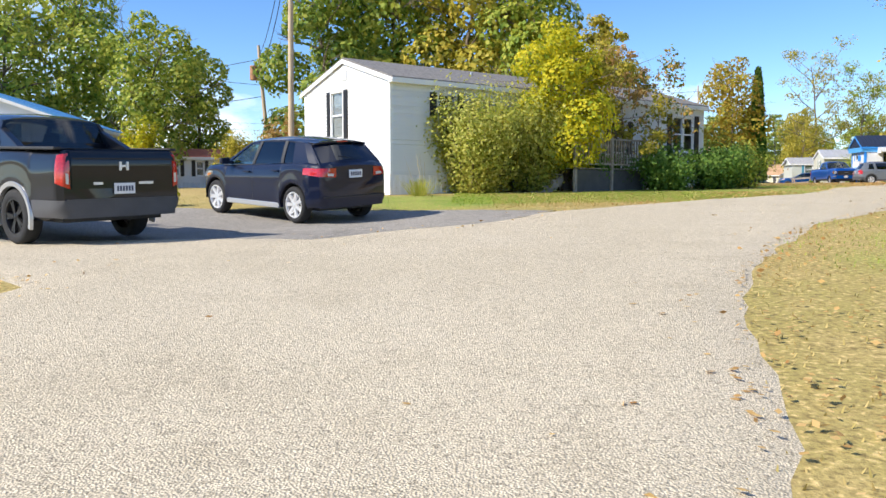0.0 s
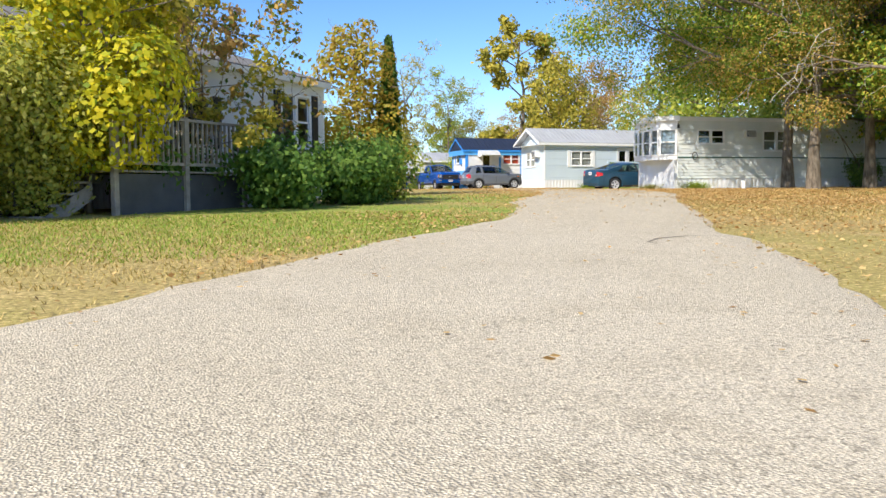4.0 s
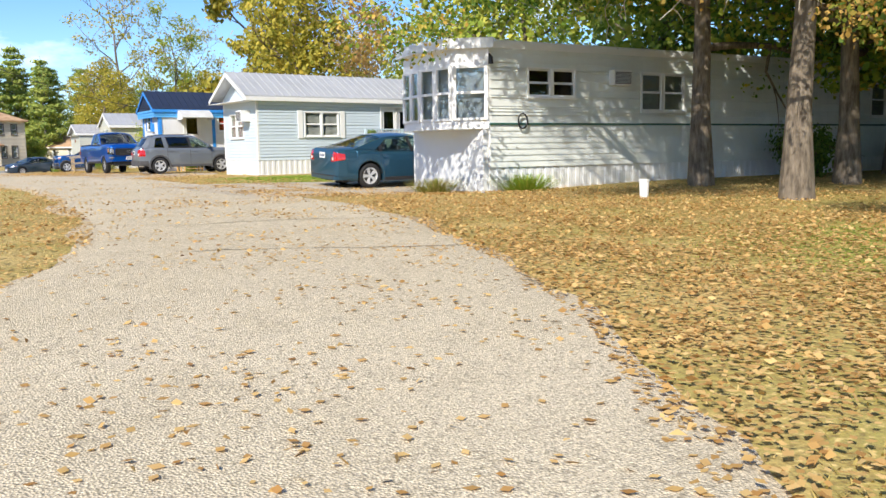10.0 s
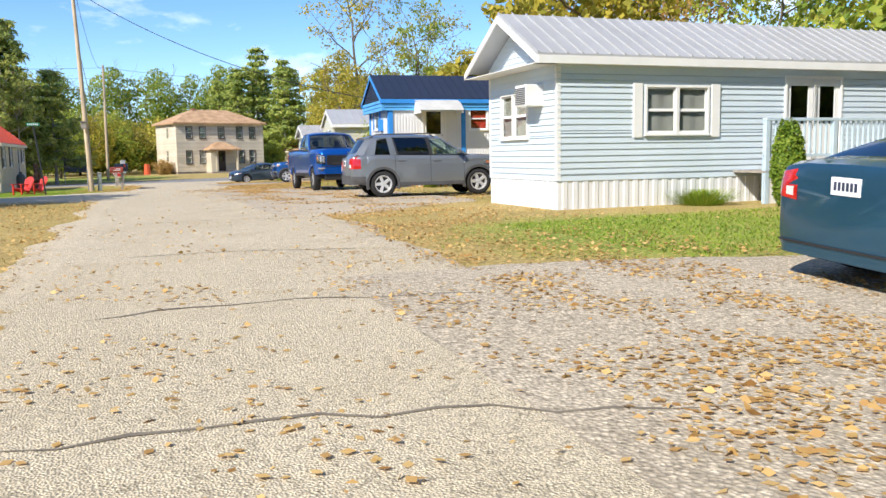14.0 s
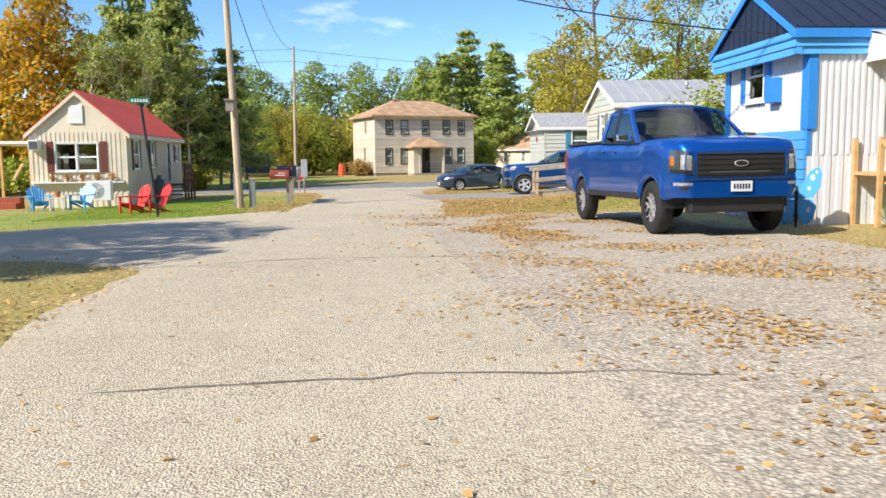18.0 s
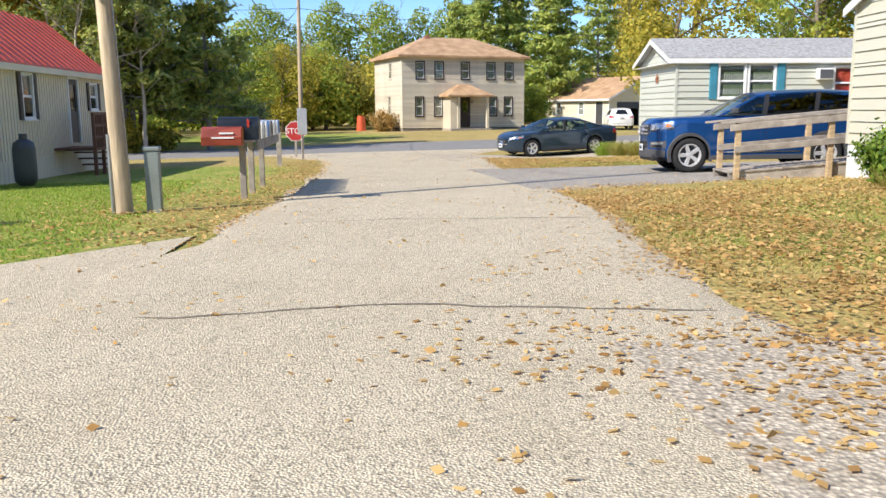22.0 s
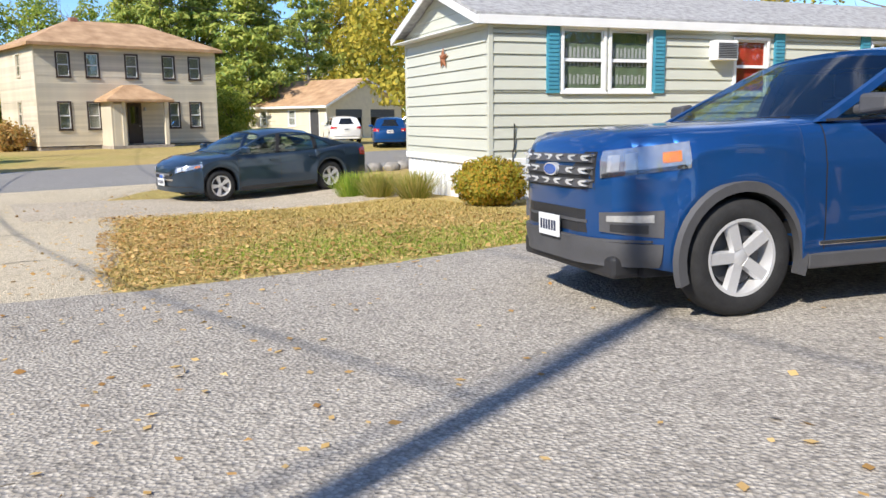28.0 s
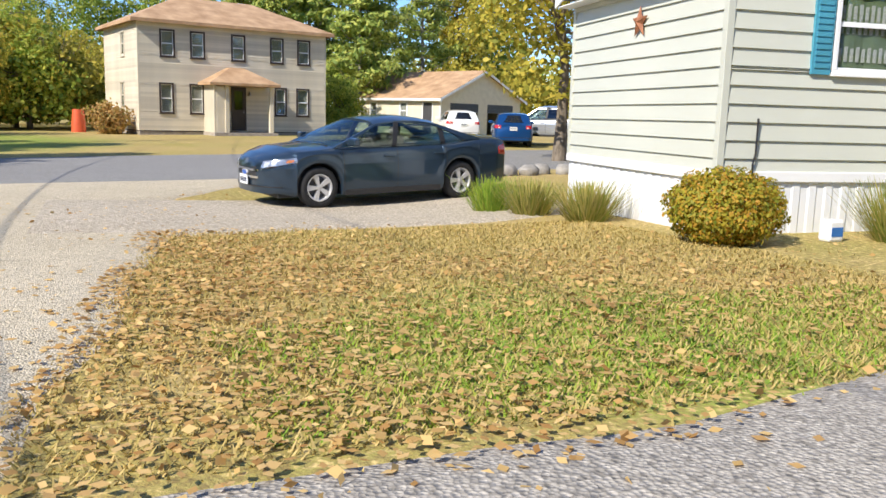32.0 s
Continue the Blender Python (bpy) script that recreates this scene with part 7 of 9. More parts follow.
    # mirrors, handles, seams
    for s in (1, -1):
        x, y, z = xa - 0.30, s * (half(xa) - 0.05), ztop(xa) + 0.03
        mi = Mesh().add([(x + 0.09, y + s * 0.03, z), (x + 0.07, y + s * 0.24, z + 0.02), (x + 0.06, y + s * 0.24, z + 0.115), (x + 0.08, y + s * 0.03, z + 0.125),
                         (x - 0.03, y + s * 0.03, z - 0.005), (x - 0.04, y + s * 0.24, z + 0.005), (x - 0.04, y + s * 0.24, z + 0.125), (x - 0.03, y + s * 0.03, z + 0.135)],
                        [(0, 1, 2, 3), (7, 6, 5, 4), (0, 4, 5, 1), (1, 5, 6, 2), (2, 6, 7, 3), (3, 7, 4, 0)]).box((x, min(y - s * 0.06, y + s * 0.05), z + 0.0), (x + 0.05, max(y - s * 0.06, y + s * 0.05), z + 0.06))
        part("wing_mirror", mi, mirror_mat or pmat, c, bevel=0.02)
        for x in door_lines:
            sm = Mesh()
            zt, zb = ztop(x), zbot(x) + 0.06
            zb0s = zbot(x)
            pts = [(zb0s + f * (zt - zb0s), bulge(x, zb0s + f * (zt - zb0s)) - d) for f, d in FORM[2:]]
            for z0, d0 in pts:
                y0 = s * (half(x) + d0 + 0.002)
                sm.v += [(x - 0.005, y0, z0), (x + 0.005, y0, z0)]
            sm.f = [(2 * i, 2 * i + 1, 2 * i + 3, 2 * i + 2) for i in range(len(pts) - 1)]
            part("door_seam", sm, PLASTIC, c)
        for x in door_lines[1:]:
            z = ztop(x) - 0.17
            part("door_handle", Mesh().box((x + 0.06, s * half(x) - 0.01, z), (x + 0.27, s * half(x) + 0.03, z + 0.028)), pmat if sill is not CHROME else CHROME, c, bevel=0.008)
        if sill:
            x0, x1 = -wb / 2 + ra + 0.05, wb / 2 - ra - 0.05
            part("sill_trim", Mesh().box((x0, s * (W / 2 - 0.02) - 0.02, clear - 0.01), (x1, s * (W / 2 - 0.02) + 0.02, clear + 0.09)), GREYPLASTIC if sill is True else sill, c, bevel=0.012)
    # ends
    def skin(x, z):
        w, zt, zb = half(x), ztop(x), zbot(x)
        hg = zt - zb
        return lerp_list([(zb + f * hg, w - d) for f, d in FORM] + [(zt + 0.02, w * 0.6)], z)

    def end_x(z, front):
        x, d = (xf, -0.01) if front else (xr, 0.01)
        for _ in range(60):
            if ztop(x) >= z:
                break
            x += d
        return x

    def shell(grid, inner, nu, nv):
        me = Mesh()
        me.v = grid + inner
        o = nu * nv
        me.f = [(i * nv + j, i * nv + j + 1, (i + 1) * nv + j + 1, (i + 1) * nv + j) for i in range(nu - 1) for j in range(nv - 1)]
        me.f += [tuple(o + k for k in f[::-1]) for f in me.f]
        rim = [i * nv for i in range(nu)] + [(nu - 1) * nv + j for j in range(1, nv)] + [i * nv + nv - 1 for i in range(nu - 2, -1, -1)] + [j for j in range(nv - 2, 0, -1)]
        me.f += [(rim[k], rim[(k + 1) % len(rim)], o + rim[(k + 1) % len(rim)], o + rim[k]) for k in range(len(rim))]
        return me

    def wrap(s, front, x0, y1, side, end, out, u0=0.0, u1=1.0, nu=14, nv=4, thick=0.03):
        """A lamp that lies on the body from the flank at x0 round the corner to y1."""
        grid, inner = [], []
        for i in range(nu):
            u = u0 + (u1 - u0) * i / (nu - 1)
            lo, hi = side[0] + (end[0] - side[0]) * u, side[1] + (end[1] - side[1]) * u
            for j in range(nv):
                z = lo + (hi - lo) * j / (nv - 1)
                xe = end_x(z, front)
                pts = []
                for k in range(31):
                    x = x0 + (xe - x0) * k / 30
                    yy = skin(x, z)
                    if yy <= y1 and pts:
                        pts.append(Vector((x, y1)))
                        break
                    pts.append(Vector((x, yy)))
                if pts[-1].y > y1 + 1e-4:
                    pts += [Vector((xe, pts[-1].y + (y1 - pts[-1].y) * k / 5)) for k in range(1, 6)]
                acc = [0.0]
                for q0, q1 in zip(pts, pts[1:]):
                    acc.append(acc[-1] + (q1 - q0).length)
                tgt, k = u * acc[-1], 0
                while k < len(acc) - 2 and acc[k + 1] < tgt:
                    k += 1
                q = pts[k].lerp(pts[k + 1], (tgt - acc[k]) / max(1e-6, acc[k + 1] - acc[k]))
                k0, k1 = max(0, k - 4), min(len(pts) - 1, k + 5)
                tg = (pts[k1] - pts[k0]).normalized()
                nrm = Vector((-tg.y, tg.x)) if front else Vector((tg.y, -tg.x))
                for lst, d in ((grid, out), (inner, out - thick)):
                    w = q + nrm * d
                    lst.append((w.x, s * w.y, z))
        return shell(grid, inner, nu, nv)

    def face(front, y0, y1, z0, z1, out, ny=10, nz=4, thick=0.03):
        """A patch that lies on the nose or tail."""
        grid, inner, d = [], [], 1 if front else -1
        for i in range(ny):
            y = y0 + (y1 - y0) * i / (ny - 1)
            for j in range(nz):
                z = z0 + (z1 - z0) * j / (nz - 1)
                x = end_x(z, front)
                for _ in range(70):
                    if skin(x, z) >= abs(y):
                        break
                    x -= d * 0.01
                grid.append((x + d * out, y, z))
                inner.append((x + d * (out - thick), y, z))
        return shell(grid, inner, ny, nz)

    for s in (1, -1):
        if head:
            x0, y1, sd, en = head
            ob = part("headlight", wrap(s, True, x0, y1, sd, en, 0.006), lamp_mat or HOUSING, c, smooth=50)
            ins = lambda e, k: (e[0] + (e[1] - e[0]) * k, e[1] - (e[1] - e[0]) * k)
            low = lambda e: (e[0], e[0] + (e[1] - e[0]) * 0.16)
            part("lamp_bezel", wrap(s, True, x0, y1, low(sd), low(en), 0.009, 0.04, 0.98, 14, 2), DARKHOUSING, ob, "dark lower bezel")
            part("indicator", wrap(s, True, x0, y1, ins(sd, 0.30), ins(en, 0.30), 0.009, 0.10, 0.30, 6, 3), AMBER, ob, "amber indicator")
            part("reflector", wrap(s, True, x0, y1, ins(sd, 0.2), ins(en, 0.2), 0.009, 0.56, 0.70, 6, 3), ALLOY, ob)
            part("reflector", wrap(s, True, x0, y1, ins(sd, 0.2), ins(en, 0.2), 0.009, 0.77, 0.92, 6, 3), ALLOY, ob)
            part("lens", wrap(s, True, x0, y1, sd, en, 0.014, thick=0.004), LENS, ob, smooth=50).visible_shadow = False
        if tail:
            x0, y1, sd, en = tail
            ob = part("tail_light", wrap(s, False, x0, y1, sd, en, 0.008), REDLENS, c, smooth=50)
            mid = (en[0] + (en[1] - en[0]) * 0.12, en[0] + (en[1] - en[0]) * 0.42)
            part("reverse_lamp", wrap(s, False, x0, y1, (sd[0] + (sd[1] - sd[0]) * 0.12, sd[0] + (sd[1] - sd[0]) * 0.42), mid, 0.011, 0.74, 0.92, 5, 3), CLEARLENS, ob)
    if grille:
        gy, z0, z1, gm, bars, bar_mat = grille
        g = part("grille", face(True, -gy, gy, z0, z1, 0.008, 14, 5), gm, c, smooth=50)
        for i in range(bars):
            z = z0 + (i + 0.5) * (z1 - z0) / bars
            bw = (z1 - z0) / bars * (0.34 if marks else 0.15)
            gb = part("grille_bar", face(True, -gy * 0.97, gy * 0.97, z - bw, z + bw, 0.02, 14, 2), GREYPLASTIC if marks else bar_mat, g, smooth=50)
            for k in range(marks):
                y = -gy * 0.88 + k * gy * 1.76 / (marks - 1)
                if abs(y) < 0.13 and i == bars // 2:
                    continue
                sg, xq = (1 if y > 0 else -1), end_x(z, True)
                part("grille_mark", Mesh().prism([(y - sg * 0.060, z + bw * 0.15), (y - sg * 0.035, z + bw * 0.70), (y + sg * 0.062, z + bw * 0.80), (y + sg * 0.045, z + bw * 0.40), (y - sg * 0.015, z + bw * 0.25), (y - sg * 0.020, z - bw * 0.05), (y + sg * 0.030, z - bw * 0.60), (y - sg * 0.030, z - bw * 0.55)], "x", xq - 0.03, xq + 0.027), BOWL, gb)
        zm = (z0 + z1) / 2
        xm = end_x(zm, True)
        rim = [(0.105 * math.cos(t), 0.045 * math.sin(t)) for t in (i * 2 * math.pi / 20 for i in range(20))]
        bd = part("badge_rim", Mesh().prism([(y, zm + z) for y, z in rim], "x", xm - 0.02, xm + 0.034), BOWL, g)
        part("badge", Mesh().prism([(y * 0.86, zm + z * 0.80) for y, z in rim], "x", xm, xm + 0.038), badge_mat or mat("blue_badge", (0.02, 0.10, 0.42), 0.25, 0.0, bump=0, coat=1.0), bd)
    if tail_badge:
        z = tail_badge
        xm = end_x(z, False)
        part("tail_badge", Mesh().box((xm - 0.02, -0.075, z - 0.06), (xm + 0.01, -0.035, z + 0.06)).box((xm - 0.02, 0.035, z - 0.06), (xm + 0.01, 0.075, z + 0.06)).box((xm - 0.018, -0.036, z - 0.015), (xm + 0.01, 0.036, z + 0.015)), BOWL, c, "bright tailgate badge", bevel=0.006)
    if low_bumper:
        for front, nm in ((True, "front_bumper"), (False, "rear_bumper")):
            me, ax = Mesh(), (axles[0] + ra + 0.075 if front else axles[1] - ra - 0.075)
            for s in (1, -1):
                g = wrap(s, front, ax, 0.0, (clear + 0.05, low_bumper[0] - 0.02), (clear + 0.05, low_bumper[0]), 0.026 if low_bumper[1] is not pmat else 0.016, nu=22, nv=5, thick=0.08)
                me.add(g.v, g.f)
            part(nm, me, low_bumper[1], c, smooth=45)
            part("bumper_step", face(front, -0.42 * W, 0.42 * W, low_bumper[0] - 0.012, low_bumper[0] + 0.004, 0.030, 16, 2), PLASTIC if low_bumper[1] is pmat else low_bumper[1], c)
        if exhaust:
            part("exhaust_tip", Mesh().tube([(xr + 0.25, exhaust * W * 0.30, clear + 0.06), (xr + 0.03, exhaust * W * 0.30, clear + 0.05)], 0.035, 10), CHROME, c, "bright exhaust tip")
    if tailgate:
        z0, z1, yy = tailgate
        tg = part("tailgate", face(False, -yy, yy, z0, z1, 0.010, 16, 6), pmat, c, smooth=50)
        part("tailgate_crease", face(False, -yy * 0.98, yy * 0.98, z1 - 0.10, z1 - 0.085, 0.018, 16, 2), pmat, tg)
        for q0, q1 in ((-0.60, -0.30), (0.42, 0.60)):
            part("letter_bar", face(False, yy * q0, yy * q1, z0 + 0.05, z0 + 0.085, 0.014, 5, 2), BOWL, tg)
    if fog:
        for s in (1, -1):
            fx, fy, fz = fog
            hs = part("fog_surround", wrap(s, True, fx, fy, (fz + 0.02, fz + 0.19), (fz + 0.05, fz + 0.17), 0.012, nu=12, thick=0.04), GREYPLASTIC, c, smooth=50)
            part("fog_lamp", wrap(s, True, fx, fy, (fz + 0.115, fz + 0.165), (fz + 0.115, fz + 0.15), 0.018, 0.14, 0.86, 10, 3), HOUSING, hs, "silvery fog lamp", smooth=50)
            part("fog_recess", wrap(s, True, fx, fy, (fz + 0.04, fz + 0.10), (fz + 0.06, fz + 0.10), 0.016, 0.22, 0.80, 10, 3), PLASTIC, hs, smooth=50)
        part("lower_grille", face(True, -0.46, 0.46, z_low := low_bumper[0] + 0.03, z_low + 0.15, 0.006, 10, 3), PLASTIC, c)
        part("lower_grille_bar", face(True, -0.46, 0.46, z_low + 0.065, z_low + 0.085, 0.014, 10, 2), GREYPLASTIC, c)
        part("valance", Mesh().box((xf - 0.3, -W / 2 + 0.3, min(clear - 0.03, 0.36)), (xf - 0.06, W / 2 - 0.3, clear + 0.12)), PLASTIC, c, "black lower valance", bevel=0.03)
    if strip_z:
        for s in (1, -1):
            part("door_strip", Mesh().box((-wb / 2 + ra + 0.12, s * (W / 2 - 0.004) - 0.012, strip_z), (wb / 2 - ra - 0.12, s * (W / 2 - 0.004) + 0.012, strip_z + 0.03)), CHROME, c, "chrome strip", bevel=0.005)
    if plate:
        for x, z, s in ((end_x(plate[0] + 0.1, False) - 0.02, plate[0], -1), (xf + 0.045, plate[1], 1)):
            if z:
                p = part("number_plate", Mesh().box((x - 0.008, -0.16, z), (x + 0.008, 0.16, z + 0.15)), PLATE, c, bevel=0.004)
                for i in range(6):
                    y = -0.125 + i * 0.044
                    part("plate_bar", Mesh().box((x + s * 0.009 - 0.002, y, z + 0.04), (x + s * 0.009 + 0.002, y + 0.028, z + 0.11)), INK, p)
    if bed:
        x1, depth = bed
        bx0 = xr + 0.10
        part("bed_liner", Mesh().box((bx0, -W / 2 + 0.16, ztop(bx0) + 0.004), (x1 - 0.04, W / 2 - 0.16, ztop(bx0) + 0.012)), PLASTIC, c)
        for y in (W / 2 - 0.17, -W / 2 + 0.06):
            part("bed_rail", Mesh().box((bx0, y, ztop(bx0) - 0.01), (x1, y + 0.11, ztop(bx0) + 0.03)), PLASTIC, c, bevel=0.01)
        part("cab_back", Mesh().box((xd - 0.03, -half(xd) + 0.1, ztop(xd) - 0.05), (xd + 0.03, half(xd) - 0.1, ztop(xd) + 0.10)), pmat, c, bevel=0.01)
    if rack:
        for s in (1, -1):
            y = s * (roof_y(0) - 0.06)
            part("roof_rack", Mesh().tube([(xb - 0.15, y, zr(xb) - 0.05), (xb - 0.3, y, zr(xb - 0.3) + 0.02), (xc + 0.3, y, zr(xc + 0.3) + 0.02), (xc + 0.1, y, zr(xc) - 0.05)], 0.018, 8), GREYPLASTIC, c)
    for y in (-0.55, 0.1):
        part("wiper", Mesh().box((xa + 0.02, y, ztop(xa) + 0.01), (xa + 0.04, y + 0.55, ztop(xa) + 0.03)), PLASTIC, c)
    return c


def parked(x, y, rz, wb, side, half_track, end):
    """The pose of a car from one wheel on the ground: side +1 left, -1 right; end +1 front, -1 rear."""
    a = radians(rz)
    fx, fy = math.cos(a), math.sin(a)
    cx, cy = x - end * fx * wb / 2 + side * fy * half_track, y - end * fy * wb / 2 - side * fx * half_track
    za, zb = gz(cx + fx * wb / 2, cy + fy * wb / 2), gz(cx - fx * wb / 2, cy - fy * wb / 2)
    zl, zr_ = gz(cx - fy * 0.8, cy + fx * 0.8), gz(cx + fy * 0.8, cy - fx * 0.8)
    return pose(cx, cy, (za + zb) / 2 + 0.035, 0, 0, rz) @ pose(0, 0, 0, math.degrees(math.atan2(zl - zr_, 1.6)), -math.degrees(math.atan2(za - zb, wb)), 0)


NAVY = paint("deep_blue_paint", (0.012, 0.073, 0.245), 0.50, 0.30)
ROYAL = paint("royal_blue_paint", (0.004, 0.085, 0.40), 0.50, 0.28)
GREYP = paint("grey_paint", (0.205, 0.225, 0.25), 0.5, 0.36)
TEALP = paint("slate_teal_paint", (0.030, 0.095, 0.155), 0.55, 0.3)
SLATE = paint("dark_slate_blue_paint", (0.036, 0.060, 0.092), 0.55, 0.3)
BLACKP = paint("black_paint", (0.004, 0.006, 0.012), 0.0, 0.4)
INKBLUE = paint("midnight_blue_paint", (0.006, 0.010, 0.028), 0.0, 0.4)
SILVER = paint("silver_paint", (0.50, 0.51, 0.52), 0.6, 0.3)
WHITEP = paint("white_paint", (0.75, 0.75, 0.75), 0.0, 0.3)


def suv_top(xr, xd, xa, xf, belt_r, belt_f, nose, tail_z):
    return [(xr, tail_z), (xr + 0.12, belt_r - 0.02), (xd, belt_r), (xa, belt_f), (xa + (xf - xa) * 0.6, belt_f - 0.03), (xf - 0.16, nose + 0.08), (xf - 0.04, nose), (xf, nose - 0.12)]


def body_width(xr, xf, w):
    return [(xr, w - 0.16), (xr + 0.06, w - 0.08), (xr + 0.28, w - 0.015), (xr + 0.7, w), (xf - 1.1, w), (xf - 0.75, w - 0.02), (xf - 0.5, w - 0.055), (xf - 0.32, w - 0.12), (xf - 0.18, w - 0.22), (xf - 0.08, w - 0.35), (xf - 0.02, w - 0.50), (xf, w - 0.62)]


# blue three-row car on the grey gravel
wb, fo, ro = 2.865, 0.82, 1.24
xf, xr = wb / 2 + fo, -wb / 2 - ro
vehicle("family_car", "dark metallic blue sport utility car with dark wheel arches", parked(35.11, 90.98, 167.5, wb, 1, 0.87, 1), wb, fo, ro, 2.0, 1.78, 0.375,
        suv_top(xr, -2.05, 0.82, xf, 1.25, 1.21, 1.075, 1.08), body_width(xr, xf, 1.0), 0.28, (0.82, -0.02, -2.25, -2.42, 1.77), NAVY, TINTED, spokes=5, cladding=GREYPLASTIC, low_bumper=(0.50, GREYPLASTIC),
        pillars=((-0.14, -0.10), (-1.22, -0.10)), head=(1.78, 0.58, (0.945, 1.105), (0.885, 1.055)), tail=(-2.35, 0.62, (0.92, 1.15), (0.92, 1.15)), grille=(0.53, 0.81, 1.05, PLASTIC, 3, CHROME), plate=(0.72, 0.47), rear_inset=0.10, spoiler=0.16, marks=6, fog=(1.93, 0.58, 0.50), strip_z=0.42,
        sill=GREYPLASTIC, door_lines=(0.84, -0.16, -1.24), mirror_mat=GREYPLASTIC)
# royal blue pickup
wb, fo, ro = 3.69, 0.94, 1.26
xf, xr = wb / 2 + fo, -wb / 2 - ro
vehicle("pickup_truck", "bright royal blue pickup truck with black and silver wheels", parked(31.22, 71.2, -94.5, wb, -1, 0.88, 1), wb, fo, ro, 2.03, 1.96, 0.408,
        [(xr, 1.40), (xr + 0.05, 1.48), (-0.76, 1.48), (-0.66, 1.46), (0.7, 1.42), (1.16, 1.42), (1.5, 1.46), (2.2, 1.45), (xf - 0.14, 1.40), (xf - 0.03, 1.31), (xf, 1.22)],
        [(xr, 0.96), (xr + 0.10, 1.0), (-1.2, 1.015), (1.6, 1.015), (2.3, 0.985), (xf - 0.18, 0.93), (xf, 0.84)], 0.53, (1.16, 0.40, -0.66, -0.74, 2.12), ROYAL, TINTED, rim_mat=mat("dark_alloy", (0.48, 0.48, 0.49), 0.3, 0.5, bump=0), spokes=6, double=True,
        low_bumper=(0.84, ROYAL), pillars=((-0.02, -0.06),), head=(2.48, 0.70, (0.96, 1.28), (0.90, 1.25)), tail=(-2.90, 0.86, (1.0, 1.38), (1.0, 1.38)), grille=(0.66, 0.88, 1.25, PLASTIC, 5, PLASTIC), plate=(0.72, 0.66), badge_mat=BLACK, fog=(2.55, 0.66, 0.64),
        bed=(-0.74, 0.5), sill=PLASTIC, door_lines=(1.02, -0.02, -0.66), flare=0.035, lamp_mat=mat("smoked_lamp_housing", (0.20, 0.21, 0.22), 0.2, 0.6, var=0.3, scale=20), tailgate=(0.92, 1.40, 0.78), rim_frac=0.60, mirror_mat=CHROME, barrel=BLACK_ALLOY)
# grey compact car
wb, fo, ro = 2.63, 0.86, 0.86
xf, xr = wb / 2 + fo, -wb / 2 - ro
vehicle("compact_car", "grey compact sport utility car with red tail lights and roof rails", parked(30.76, 63.2, -10, wb, -1, 0.78, -1), wb, fo, ro, 1.80, 1.70, 0.35,
        suv_top(xr, -1.7, 1.02, xf, 1.13, 1.08, 0.92, 1.02), body_width(xr, xf, 0.90), 0.30, (1.02, 0.30, -1.72, -2.02, 1.67), GREYP, TINTED, spokes=5, cladding=GREYPLASTIC, low_bumper=(0.58, GREYPLASTIC),
        pillars=((0.02, -0.10), (-0.92, -0.12)), head=(1.45, 0.50, (0.80, 0.96), (0.74, 0.90)), tail=(-1.90, 0.70, (0.76, 1.12), (0.76, 1.02)), rear_inset=0.03, spoiler=0.10, exhaust=-1, solids=((-0.93, -1.03, -1.10, -1.18), (-1.52, -1.42, -2.02, -1.72)), grille=(0.45, 0.66, 0.84, PLASTIC, 2, CHROME), plate=(0.84, 0.5),
        sill=GREYPLASTIC, door_lines=(0.90, -0.02, -0.98), rack=True)


def saloon(name, label, at, pm, wb=2.73, fo=0.97, ro=1.15, w=0.915, roof=1.45, r=0.335, quarter=-1.22):
    xf, xr = wb / 2 + fo, -wb / 2 - ro
    top = [(xr, 0.86), (xr + 0.05, 1.02), (xr + 0.22, 1.055), (-1.80, 1.07), (-1.2, 0.99), (0.95, 0.95), (1.1, 0.96), (1.7, 0.91), (xf - 0.25, 0.83), (xf - 0.05, 0.74), (xf, 0.64)]
    return vehicle(name, label, at, wb, fo, ro, 2 * w, roof, r, top, body_width(xr, xf, w), 0.20, (1.10, 0.28, -0.95, -1.78, roof), pm, CARGLASS, spokes=5, double=True, low_bumper=(0.36, pm),
                   pillars=((-0.02, -0.12), (-1.02, 0.0)), head=(1.74, 0.50, (0.74, 0.82), (0.62, 0.76)), tail=(xr + 0.24, 0.56, (0.78, 0.92), (0.72, 1.0)), grille=(0.44, 0.44, 0.66, PLASTIC, 2, CHROME), solids=((quarter, quarter + 0.46, -1.77, -0.94),), exhaust=-1,
                   plate=(0.80, 0.36), sill=PLASTIC, door_lines=(0.95, -0.06, -1.05))


saloon("saloon_car", "slate teal saloon car parked on leafy gravel", parked(29.71, 46.44, -7, 2.73, -1, 0.79, -1), TEALP, ro=0.97)
saloon("saloon_car", "dark slate blue saloon car on a short gravel drive", parked(35.56, 104.95, 191.5, 2.74, 1, 0.79, 1), SLATE, wb=2.74, fo=0.88, ro=1.08, quarter=-1.46)
